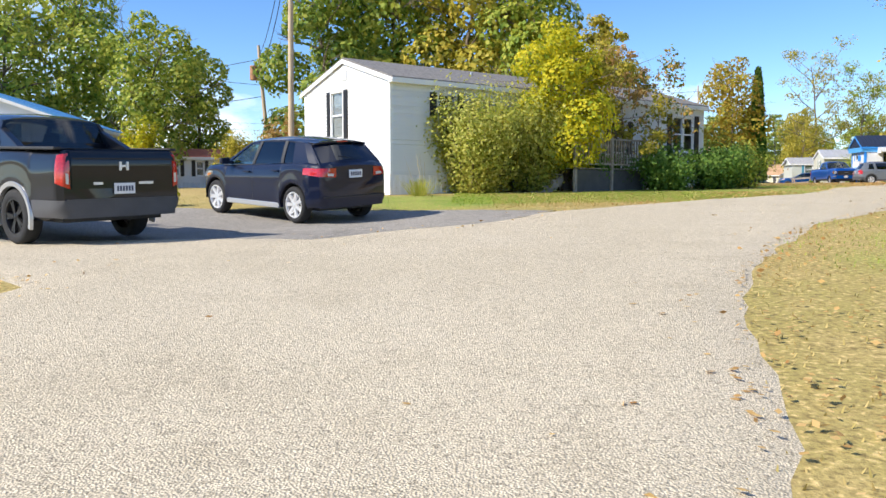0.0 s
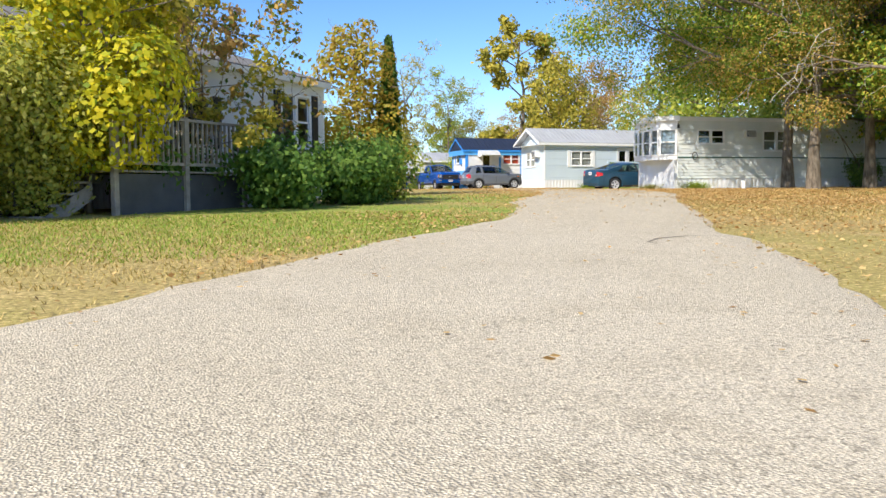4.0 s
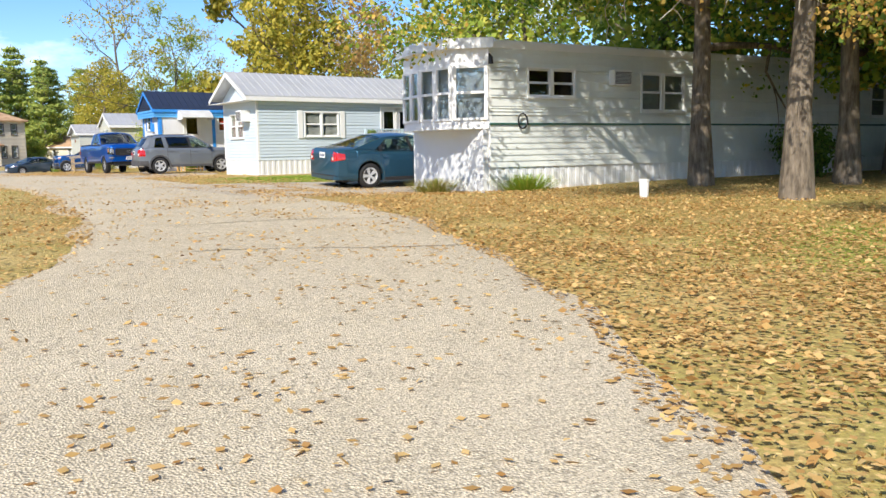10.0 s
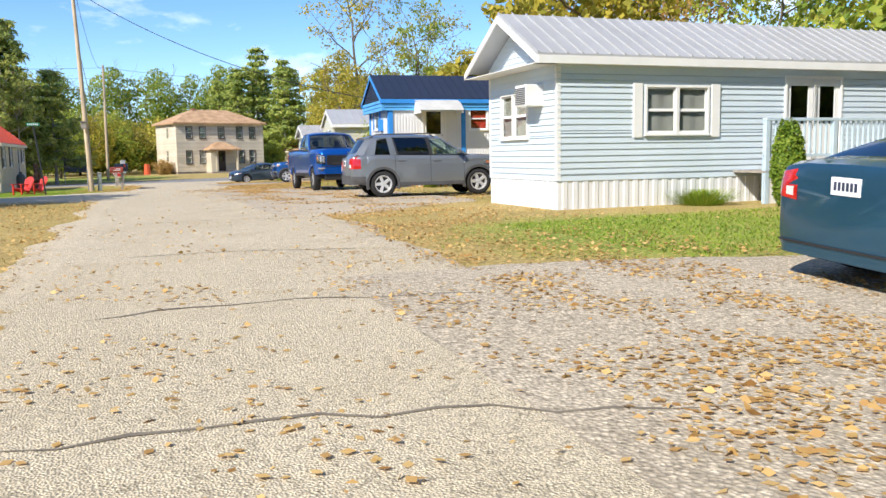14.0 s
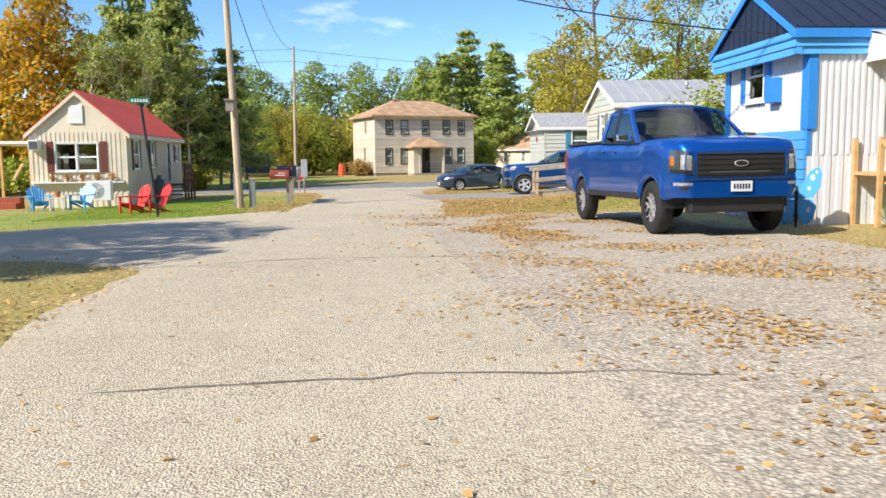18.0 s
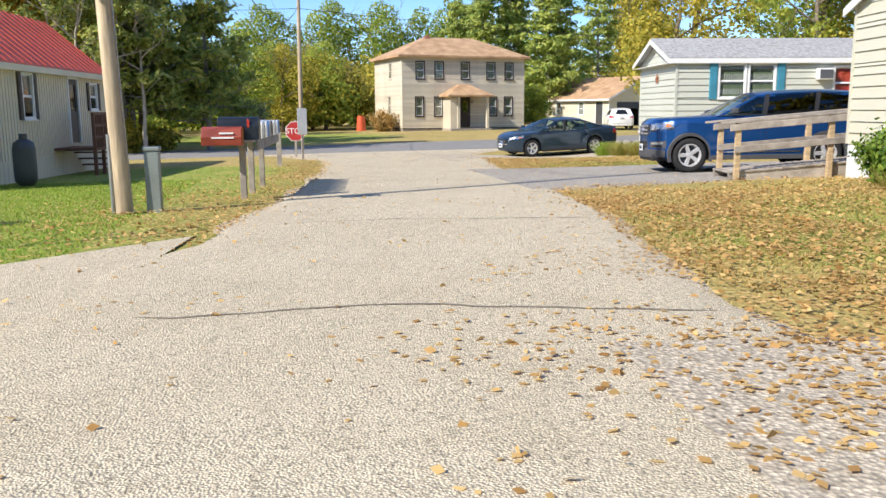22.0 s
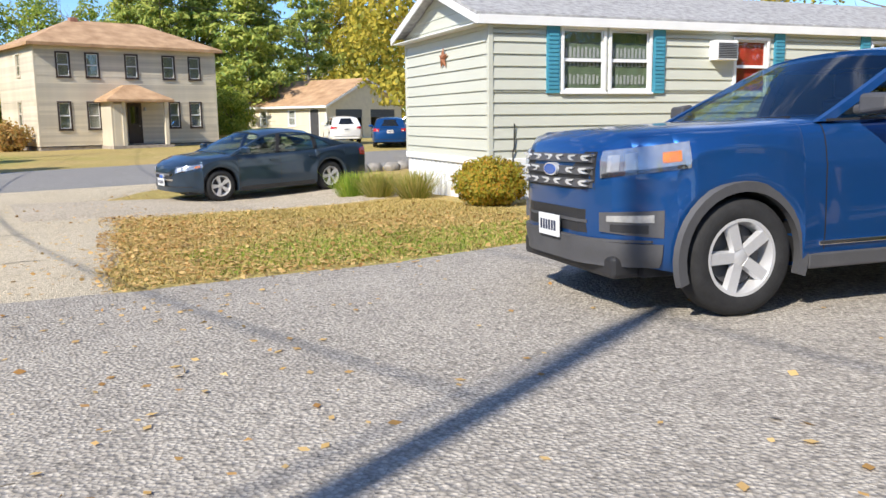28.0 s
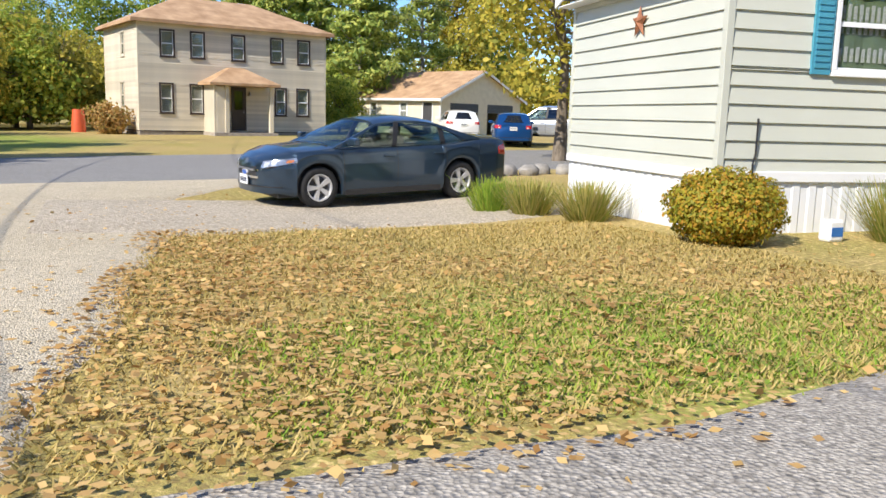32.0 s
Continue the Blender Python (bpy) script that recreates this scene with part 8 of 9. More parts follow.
# midnight blue crossover by the white trailer
wb, fo, ro = 2.67, 0.85, 0.78
xf, xr = wb / 2 + fo, -wb / 2 - ro
vehicle("crossover_car", "midnight blue crossover car with bright alloy wheels", parked(-2.30, 15.75, 139, wb, 1, 0.77, -1), wb, fo, ro, 1.77, 1.63, 0.345,
        suv_top(xr, -1.6, 1.05, xf, 1.16, 1.02, 0.88, 1.06), body_width(xr, xf, 0.885), 0.27, (1.05, 0.25, -1.62, -1.98, 1.62), INKBLUE, TINTED, spokes=7, cladding=None, low_bumper=(0.52, INKBLUE),
        pillars=((0.0, -0.12), (-0.95, 0.02)), head=(1.40, 0.48, (0.76, 0.88), (0.70, 0.84)), tail=(-1.66, 0.46, (0.93, 1.05), (0.88, 1.05)), grille=(0.5, 0.5, 0.75, PLASTIC, 1, CHROME), plate=(0.86, 0.45), rear_inset=0.11, spoiler=0.14, solids=((-1.30, -1.20, -1.98, -1.62),),
        sill=SILVER, door_lines=(0.92, -0.04, -0.98), rim_frac=0.70)
# black pickup
wb, fo, ro = 3.18, 0.98, 1.17
xf, xr = wb / 2 + fo, -wb / 2 - ro
vehicle("pickup_truck", "black pickup truck with black wheels, seen from its tailgate", parked(-5.26, 11.45, 146, wb, 1, 0.84, -1), wb, fo, ro, 1.995, 1.80, 0.385,
        [(xr, 1.24), (xr + 0.04, 1.32), (-1.0, 1.32), (-0.9, 1.24), (1.15, 1.15), (1.4, 1.12), (2.1, 1.06), (xf - 0.15, 0.98), (xf, 0.84)],
        [(xr, 0.87), (xr + 0.10, 0.92), (-1.6, 0.955), (-1.2, 0.97), (1.5, 0.98), (2.1, 0.94), (xf - 0.18, 0.85), (xf, 0.7)], 0.36, (1.15, 0.40, -1.0, -1.12, 1.85), BLACKP, TINTED, rim_mat=BLACK_ALLOY, spokes=5, double=True,
        low_bumper=(0.66, GREYPLASTIC), pillars=((0.02, -0.06),), head=(1.95, 0.6, (0.76, 0.96), (0.72, 0.94)), tail=(-2.64, 0.79, (0.88, 1.24), (0.80, 1.27)), buttress=0.62, tailgate=(0.80, 1.29, 0.765), tail_badge=1.10, grille=(0.55, 0.7, 0.92, PLASTIC, 2, CHROME), plate=(0.72, 0.5),
        bed=(-1.14, 0.5), sill=PLASTIC, door_lines=(1.05, 0.0, -0.95), cladding=SILVER)
# the maples' deep shade is put into this car's near-black body colour
saloon("saloon_car", "saloon car parked under the maples, black body colour standing in for deep shade", on_ground(42.6, 35.2, 165, 0.03), BLACK)
# cars by the garage
wb, fo, ro = 2.6, 0.85, 0.75
xf, xr = wb / 2 + fo, -wb / 2 - ro
for nm, lab, x, y, rz, pm in (("hatchback", "white hatchback parked by the garage", 49.6, 131.5, 75, WHITEP), ("hatchback", "dark blue estate car parked by the garage", 50.2, 126.6, 65, NAVY)):
    vehicle(nm, lab, on_ground(x, y, rz, 0.02), wb, fo, ro, 1.76, 1.5, 0.32, suv_top(xr, -1.5, 1.05, xf, 1.02, 0.96, 0.80, 0.92), body_width(xr, xf, 0.88), 0.22, (1.05, 0.28, -1.55, -1.95, 1.5), pm, TINTED,
            pillars=((0.0, -0.1), (-0.95, 0.0)), head=(1.4, 0.48, (0.66, 0.8), (0.62, 0.76)), tail=(-1.8, 0.55, (0.8, 0.95), (0.78, 0.92)), rear_inset=0.08, plate=(0.7, 0), sill=PLASTIC, door_lines=(0.92, -0.04, -0.98), low_bumper=(0.4, pm))
wb, fo, ro = 3.5, 0.95, 1.2
xf, xr = wb / 2 + fo, -wb / 2 - ro
vehicle("pickup_truck", "silver pickup truck parked by the garage", on_ground(52.7, 127.5, 140, 0.02), wb, fo, ro, 1.98, 1.88, 0.39,
        [(xr, 1.16), (xr + 0.04, 1.26), (-0.8, 1.28), (-0.7, 1.24), (1.2, 1.18), (1.5, 1.17), (2.2, 1.12), (xf - 0.15, 1.04), (xf, 0.9)],
        [(xr, 0.93), (xr + 0.10, 0.98), (-1.2, 0.99), (1.5, 0.99), (2.2, 0.96), (xf - 0.18, 0.88), (xf, 0.75)], 0.42, (1.2, 0.45, -0.7, -0.82, 1.87), SILVER, TINTED, low_bumper=(0.66, CHROME), pillars=((0.0, -0.06),),
        head=(2.2, 0.64, (0.8, 1.02), (0.78, 1.0)), tail=(-2.9, 0.82, (0.86, 1.22), (0.86, 1.2)), grille=(0.6, 0.74, 1.0, PLASTIC, 2, CHROME), bed=(-0.84, 0.5), sill=PLASTIC, door_lines=(1.1, 0.0, -0.7))


# ---- more houses, far off ----
h = house("house", "white house with a pale blue metal roof behind the parked pickup", "house", on_ground(-15.9, 33.4, 100, 0), 11.0, 7.5, 0.4, 3.0, 1.3, (0.4, 0.4), WHITE, 0.16, TRIM, BLUE_ROOF, ribs=0.45,
          openings={"v": [(1.2, 1.5, 2.0, 2.7), (3.2, 1.5, 4.0, 2.7)], "u": [(2, 1.5, 3, 2.7)]})
for q in ((1.2, 1.5, 2.0, 2.7), (3.2, 1.5, 4.0, 2.7)):
    window(h, "v", 7.5, *q)
window(h, "u", 7.5, 2, 1.5, 3, 2.7)
h = house("mobile_home", "low white trailer with a faded red roof", "mobile home", on_ground(-16.4, 45.2, 38, 0), 9.5, 4.0, 0.3, 1.75, 0.45, (0.2, 0.3), WHITE, 0.2, TRIM, mat("faded_red_roof", (0.58, 0.16, 0.10), 0.6, var=0.15), skirt=WHITE,
          openings={"u": [(1.0, 0.7, 1.4, 1.5), (2.4, 0.7, 2.8, 1.5)]})
for x in (1.0, 2.4):
    window(h, "u", 4.0, x, 0.7, x + 0.4, 1.5, shutters=BLACK, sh_w=0.2)
h = house("mobile_home", "pale trailer in deep shade beneath the maples", "mobile home", on_ground(43.2, 33.6, -40, 0), 13.0, 4.0, 0.6, 2.9, 0.5, (0.2, 0.2), BAYWALL, 0.2, TRIM, GREY_ROOF, skirt=WHITE,
          openings={"v": [(1.2, 1.6, 1.9, 2.7)], "u": [(2.0, 1.6, 2.8, 2.6), (5.0, 0.7, 5.9, 2.6), (8, 1.6, 8.8, 2.6)]})
window(h, "v", 4.0, 1.2, 1.6, 1.9, 2.7)
window(h, "u", 4.0, 2.0, 1.6, 2.8, 2.6)
window(h, "u", 4.0, 8.0, 1.6, 8.8, 2.6)
door(h, "u", 4.0, 5.0, 0.7, 5.9, 2.6, TRIM)
# garage with two bays
GA = mat("cream_garage_siding", (0.66, 0.60, 0.46), 0.7, var=0.08)
h = house("garage", "cream two-bay garage with a tan shingle roof", "garage", pose(49.0, 147.6, 0.95, 0, 0, -66), 8.0, 8.0, 0.05, 2.45, 1.75, (0.3, 0.35), GA, 0.16, TRIM, BROWN_SHINGLE,
          openings={"u": [(1.5, 1.05, 2.1, 2.05), (4.4, 1.05, 5.0, 2.05), (6.5, 0.05, 7.3, 2.1)], "end": [(0.9, 0.05, 3.6, 2.1), (4.5, 0.05, 7.2, 2.1)]})
window(h, "u", 8.0, 1.5, 1.05, 2.1, 2.05, trim_w=0.08, cover=CURTAIN)
window(h, "u", 8.0, 4.4, 1.05, 5.0, 2.05, trim_w=0.08, cover=CURTAIN)
door(h, "u", 8.0, 6.5, 0.05, 7.3, 2.1, mat("dark_grey_door", (0.06, 0.06, 0.065), 0.5), glass_top=False)
for a in (0.9, 4.5):
    gd = part("garage_door", Mesh().box((7.93, a, 1.55), (7.97, a + 2.7, 2.1)), mat("dark_garage_door", (0.035, 0.04, 0.05), 0.5), h, "dark garage door, half raised")
    for i in range(2):
        part("door_panel", Mesh().box((7.965, a + 0.05, 1.58 + i * 0.26), (7.985, a + 2.65, 1.81 + i * 0.26)), MATS["dark_garage_door"], gd, bevel=0.01)
for sgn, y in ((1, -0.36), (-1, 8.36)):
    part("rake_board", Mesh().prism([(y, 2.18), (4.0, 4.1), (4.0, 4.26), (y, 2.34)], "x", 8.3, 8.33), TRIM, h)

# ---- porch of the white trailer ----
PORCH = pose(-1.40, 24.70, gz(-1.4, 24.7) - 0.1, 0, 0, 39)
pt = thing("porch", "grey weathered wooden porch with upright balusters", "porch", PORCH @ pose(5.6, -2.1, 0))
deck = 0.95
for i in range(22):
    part("deck_board", Mesh().box((i * 0.16, 0.0, deck - 0.035), (i * 0.16 + 0.145, 2.08, deck)), GREYWOOD, pt, bevel=0.004)
for x, y in ((0.05, 0.05), (1.75, 0.05), (3.42, 0.05), (0.05, 1.9), (3.42, 1.9)):
    part("post", Mesh().box((x - 0.05, y - 0.05, -0.4), (x + 0.05, y + 0.05, deck + 1.0)), GREYWOOD, pt, bevel=0.006)
part("hand_rail", Mesh().box((0.0, 0.0, deck + 0.92), (3.5, 0.1, deck + 0.97)), GREYWOOD, pt, bevel=0.006)
part("low_rail", Mesh().box((0.0, 0.03, deck + 0.10), (3.5, 0.07, deck + 0.16)), GREYWOOD, pt, bevel=0.006)
bal = Mesh().box((-0.018, 0.03, deck + 0.12), (0.018, 0.07, deck + 0.93)).data("baluster", GREYWOOD)
for i in range(26):
    part("baluster", bal, GREYWOOD, pt, at=pose(0.14 + i * 0.13, 0, 0))
part("skirt_panel", Mesh().box((0.1, 0.06, -0.3), (3.4, 0.09, deck - 0.06)), mat("dark_grey_panel", (0.08, 0.08, 0.085), 0.7, var=0.2), pt, "dark grey skirt panel")
part("white_post", Mesh().box((3.52, -0.06, -0.4), (3.78, 0.20, deck + 0.15)), WHITE, pt, "white boxed post")
for i in range(4):
    part("stair_tread", Mesh().box((-0.3 - i * 0.28, 0.5, deck - 0.23 - i * 0.19), (-0.02 - i * 0.28, 1.6, deck - 0.19 - i * 0.19)), GREYWOOD, pt, bevel=0.005)
for y in (0.5, 1.56):
    part("stringer", Mesh().prism([(-0.02, deck - 0.2), (-0.02, deck - 0.5), (-1.2, -0.2), (-1.2, 0.05)], "y", y, y + 0.04), GREYWOOD, pt)


# ---- poles, wires, signs ----
def utility_pole(label, x, y, h, lean=(0, 0), r=0.15):
    p = thing("utility_pole", label, "utility pole", on_ground(x, y))
    part("shaft", Mesh().tube([(0, 0, -0.4), (lean[0] * 0.5, lean[1] * 0.5, h * 0.5), (lean[0], lean[1], h)], [r, r * 0.85, r * 0.62], 14), POLEWOOD, p, smooth=60)
    part("ground_wire", Mesh().tube([(r * 0.9, -r * 0.5, 0), (lean[0] * 0.5 + r * 0.8, lean[1] * 0.5 - r * 0.4, h * 0.5)], 0.008, 5), METAL, p)
    return p


P1 = utility_pole("tall weathered utility pole on the grass verge", 24.35, 86.1, 10.5, (-0.35, 0.1), 0.12)
part("nest_box", Mesh().box((-0.32, -0.42, 3.0), (-0.08, -0.16, 3.32)).box((-0.36, -0.46, 3.32), (-0.04, -0.12, 3.37)), GREYWOOD, P1, "small dark wooden box", bevel=0.006)
part("conduit", Mesh().tube([(-0.15, -0.03, 0), (-0.16, -0.03, 1.1)], 0.03, 8), METAL, P1)
P3 = utility_pole("slim utility pole beyond the cross street", 27.0, 125.3, 10.4, (0.1, 0), 0.14)
PA = utility_pole("tall utility pole beside the white trailer", -6.5, 34.6, 11.5, (0.05, 0.2), 0.135)
PB = utility_pole("leaning utility pole with a rusty transformer", -12.5, 56.0, 9.6, (-0.9, 0.6), 0.16)
part("transformer", Mesh().tube([(-1.05, -0.1, 7.2), (-1.05, -0.1, 8.15)], 0.27, 14), mat("rusty_transformer", (0.40, 0.20, 0.09), 0.6, var=0.3), PB, "rusty cylindrical transformer", bevel=0.03)


def cable(label, a, b, sag, r=0.016):
    pts = []
    a, b = Vector(a), Vector(b)
    for i in range(21):
        t = i / 20
        q = a.lerp(b, t)
        pts.append((q.x, q.y, q.z - sag * 4 * t * (1 - t)))
    ob = new("overhead_cable", Mesh().tube(pts, r, 5, False).data("overhead_cable", PLASTIC))
    return tagged(ob, label, "cable", "overhead cables")


c1, c3 = (24.0, 86.2, 11.4), (27.1, 125.3, 11.0)
cable("black overhead cable between two utility poles", c1, c3, 1.6, 0.013)
cable("black overhead cable between two utility poles", (24.0, 86.2, 9.0), (27.1, 125.3, 8.6), 2.7, 0.016)
for k, z in enumerate((10.9, 10.0, 8.4)):
    cable("thin overhead wire along the cross street", (27.1, 125.3, z), (110, 139, z + 1.5), 2.0, 0.014)
    cable("thin overhead wire along the cross street", (27.1, 125.3, z), (-60, 100, z + 1.0), 2.0, 0.014)
cable("overhead wire over the lane", (24.0, 86.2, 11.0), (-40, 60, 12), 2.0, 0.02)
cable("overhead wire over the lane", (24.0, 86.2, 10.6), (34.6, 72.3, 4.6), 0.8, 0.016)
cable("overhead wire by the white trailer", (-6.5, 34.8, 12.2), (-13.38, 56.6, 10.2), 0.9, 0.02)
cable("overhead wire by the white trailer", (-6.5, 34.8, 11.2), (-13.38, 56.6, 9.6), 1.2, 0.02)
cable("overhead wire behind the parked cars", (-13.38, 56.6, 9.9), (-60, 70, 11), 1.8, 0.02)
cable("overhead wire behind the parked cars", (-13.2, 56.5, 7.4), (-40, 52, 8.5), 1.5, 0.02)

ped = thing("utility_pedestal", "grey-green metal utility pedestal beside the pole", "utility box", on_ground(24.72, 86.25))
part("body", Mesh().box((-0.10, -0.09, -0.2), (0.10, 0.09, 0.86)), mat("grey_green_metal", (0.26, 0.29, 0.28), 0.5, 0.2, var=0.15), ped, bevel=0.012)
part("cap", Mesh().box((-0.115, -0.105, 0.86), (0.115, 0.105, 0.92)), MATS["grey_green_metal"], ped, bevel=0.015)

st = thing("street_sign", "leaning black street-name post with a green blade", "street sign", on_ground(22.42, 82.2))
part("post", Mesh().tube([(0, 0, -0.3), (-0.34, 0.05, 2.95)], 0.035, 10), PLASTIC, st)
bl = part("blade", Mesh().box((-0.60, 0.03, 2.95), (-0.10, 0.055, 3.09)), mat("green_sign", (0.02, 0.24, 0.14), 0.4, bump=0), st, "green street-name blade", bevel=0.006)
for i in range(6):
    part("letter_bar", Mesh().box((-0.56 + i * 0.072, 0.022, 2.985), (-0.515 + i * 0.072, 0.03, 3.055)), TRIM, bl)

sg = thing("stop_sign", "red octagonal stop sign on a wooden post", "stop sign", on_ground(26.68, 105.0, -6))
part("post", Mesh().box((-0.04, 0.0, -0.3), (0.04, 0.07, 1.35)), GREYWOOD, sg, bevel=0.005)
octa = [(0.38 * math.cos(math.pi / 8 + i * math.pi / 4), 0.95 + 0.38 * math.sin(math.pi / 8 + i * math.pi / 4)) for i in range(8)]
pl = part("panel", Mesh().prism(octa, "y", -0.012, -0.002), mat("sign_white", (0.75, 0.75, 0.74), 0.4, bump=0), sg)
oct2 = [(0.355 * math.cos(math.pi / 8 + i * math.pi / 4), 0.95 + 0.355 * math.sin(math.pi / 8 + i * math.pi / 4)) for i in range(8)]
part("red_field", Mesh().prism(oct2, "y", -0.016, -0.012), mat("sign_red", (0.42, 0.03, 0.03), 0.45, bump=0), pl)
tx = bpy.data.curves.new("lettering", "FONT")
tx.body, tx.size, tx.align_x, tx.align_y, tx.extrude = "STOP", 0.29, "CENTER", "CENTER", 0.002
tx.materials.append(MATS["sign_white"])
lt = new("lettering", tx)
lt.parent = pl
lt.matrix_basis = pose(0, -0.019, 0.95, 90, 0, 0)
ws = thing("road_sign", "tall narrow white sign panel on a post", "sign", on_ground(26.92, 103.4, 20))
part("post", Mesh().box((-0.035, 0.0, -0.3), (0.035, 0.06, 1.75)), GREYWOOD, ws, bevel=0.004)
part("panel", Mesh().box((-0.17, -0.02, 0.85), (0.17, 0.0, 1.75)), MATS["sign_white"], ws, bevel=0.004)
wp = thing("marker_post", "pale painted wooden marker post", "post", on_ground(26.2, 99.0))
part("post", Mesh().box((-0.07, -0.07, -0.3), (0.07, 0.07, 1.0)), GREYWOOD, wp, bevel=0.008)
lb = thing("notice_frame", "black and white notice board across the street", "notice board", on_ground(24.2, 119.5, 5))
part("board", Mesh().box((-0.9, 0, 0.9), (0.9, 0.06, 2.2)), mat("dark_notice", (0.10, 0.10, 0.11), 0.6, var=0.6, scale=9), lb)
for x in (-0.9, 0.86):
    part("leg", Mesh().box((x, 0, -0.2), (x + 0.06, 0.06, 2.25)), TRIM, lb)

# ---- mailboxes ----
mb_mats = [mat("black_mailbox", (0.02, 0.025, 0.035), 0.35, 0.3), mat("white_mailbox", (0.70, 0.70, 0.68), 0.4), METAL, mat("blue_mailbox", (0.03, 0.16, 0.45), 0.4), mat("grey_mailbox", (0.30, 0.31, 0.32), 0.4, 0.5)]
shelf = thing("mailbox_stand", "weathered plank shelf on three wooden posts", "mailbox stand", pose(25.93, 89.3, gz(25.93, 89.3), 0, 0, 86.2))
for x in (-1.3, -0.2, 1.5):
    part("post", Mesh().box((x - 0.05, -0.05, -0.4), (x + 0.05, 0.05, 0.96)), GREYWOOD, shelf, bevel=0.008)
part("plank", Mesh().box((-1.75, -0.24, 0.96), (2.35, 0.20, 1.0)), GREYWOOD, shelf, bevel=0.006)
part("fascia", Mesh().box((-1.45, -0.27, 0.82), (2.35, -0.24, 0.98)), GREYWOOD, shelf, bevel=0.005)


def mailbox(label, x, w, hgt, ln, material, z=1.0, y=-0.3, flag=True):
    m = thing("mailbox", label, "mailbox", shelf.matrix_basis @ pose(x, y, z, 0, 0, 90), "row of mailboxes")
    arc = [(-w / 2, 0), (-w / 2, hgt - w / 2)] + [(w / 2 * math.cos(math.pi - i * math.pi / 8), hgt - w / 2 + w / 2 * math.sin(i * math.pi / 8)) for i in range(1, 8)] + [(w / 2, hgt - w / 2), (w / 2, 0)]
    part("body", Mesh().prism(arc, "x", 0.0, ln), material, m, bevel=0.004)
    part("door", Mesh().prism([(a * 1.03, b * 1.01) for a, b in arc], "x", -0.02, 0.0), material, m, bevel=0.004)
    if flag:
        part("flag", Mesh().box((0.12, w / 2, hgt * 0.55), (0.16, w / 2 + 0.012, hgt * 0.9)), REDLENS, m)
    return m


mailbox("large black rural mailbox on the shelf", -1.55, 0.30, 0.36, 0.62, mb_mats[0])
for i in range(10):
    mailbox(("white", "grey metal", "white", "blue", "grey metal", "dark")[i % 6] + " rural mailbox on the shelf", -1.1 + i * 0.34, 0.21, 0.27, 0.50, mb_mats[(1, 2, 1, 3, 4, 0)[i % 6]], flag=False)
tube = thing("newspaper_box", "red-brown plastic newspaper tube with pale lettering bars", "newspaper box", shelf.matrix_basis @ pose(-1.75, 0.12, 0.90, 0, 0, 90))
arc = [(-0.17, 0.02), (-0.19, 0.15), (-0.15, 0.27), (0.0, 0.31), (0.15, 0.27), (0.19, 0.15), (0.17, 0.02)]
tb = part("tube", Mesh().prism(arc, "x", -0.2, 0.42), mat("red_brown_plastic", (0.30, 0.055, 0.03), 0.45, var=0.15), tube, bevel=0.01)
part("mouth", Mesh().prism([(a * 0.85, 0.03 + b * 0.86) for a, b in arc], "x", -0.205, -0.195), mat("orange_inside", (0.55, 0.18, 0.04), 0.5), tb)
for i, w in enumerate((0.22, 0.34)):
    part("letter_bar", Mesh().box((-0.08, 0.186 + 0.0, 0.20 - i * 0.07), (-0.08 + w, 0.196, 0.225 - i * 0.07)), TRIM, tb)


# ---- garden things by the red-roofed trailer ----
def lounge_chair(label, x, y, rz, material):
    """A slatted garden chair with a fanned back."""
    c = thing("garden_chair", label, "chair", on_ground(x, y, rz) @ Matrix.Scale(0.86, 4), "garden chairs")
    for s in (1, -1):
        part("front_leg", Mesh().box((0.30, s * 0.30 - 0.04, 0), (0.36, s * 0.30 + 0.04, 0.55)), material, c, bevel=0.01)
        part("side_rail", Mesh().prism([(0.36, 0.36), (0.36, 0.26), (-0.45, 0.0), (-0.55, 0.0)], "y", s * 0.25 - 0.02, s * 0.25 + 0.02), material, c, bevel=0.006)
        part("arm", Mesh().box((-0.32, s * 0.34 - 0.07, 0.55), (0.42, s * 0.34 + 0.07, 0.585)), material, c, bevel=0.012)
    for i in range(6):
        t = i / 5
        part("seat_slat", Mesh().box((0.32 - t * 0.55, -0.26, 0.36 - t * 0.16), (0.42 - t * 0.55, 0.26, 0.385 - t * 0.16)), material, c, bevel=0.006)
    for i in range(7):
        u = (i - 3) / 3
        part("back_slat", Mesh().prism([(u * 0.20 - 0.032, 0), (u * 0.20 + 0.032, 0), (u * 0.30 + 0.04, 0.85 - 0.16 * u * u), (u * 0.30 - 0.04, 0.85 - 0.16 * u * u)], "x", -0.012, 0.012), material, c,
             at=pose(-0.20, 0, 0.18, 0, -24, 0), bevel=0.005)
    return c


SKYP = mat("sky_blue_plastic", (0.05, 0.36, 0.70), 0.4, var=0.06)
REDP = mat("bright_red_plastic", (0.60, 0.03, 0.015), 0.4, var=0.08)
lounge_chair("sky blue plastic garden chair with a fanned back", 17.7, 89.1, -60, SKYP)
lounge_chair("sky blue plastic garden chair with a fanned back", 19.0, 89.3, -110, SKYP)
lounge_chair("bright red plastic garden chair on the lawn", 21.42, 84.60, 222, REDP)
lounge_chair("bright red plastic garden chair on the lawn", 21.98, 84.75, 214, REDP)
hp = thing("heat_pump", "white outdoor heat pump on a stand", "heat pump", on_ground(19.3, 90.75, -5))
part("case", Mesh().box((-0.42, -0.16, 0.25), (0.42, 0.16, 0.95)), TRIM, hp, bevel=0.015)
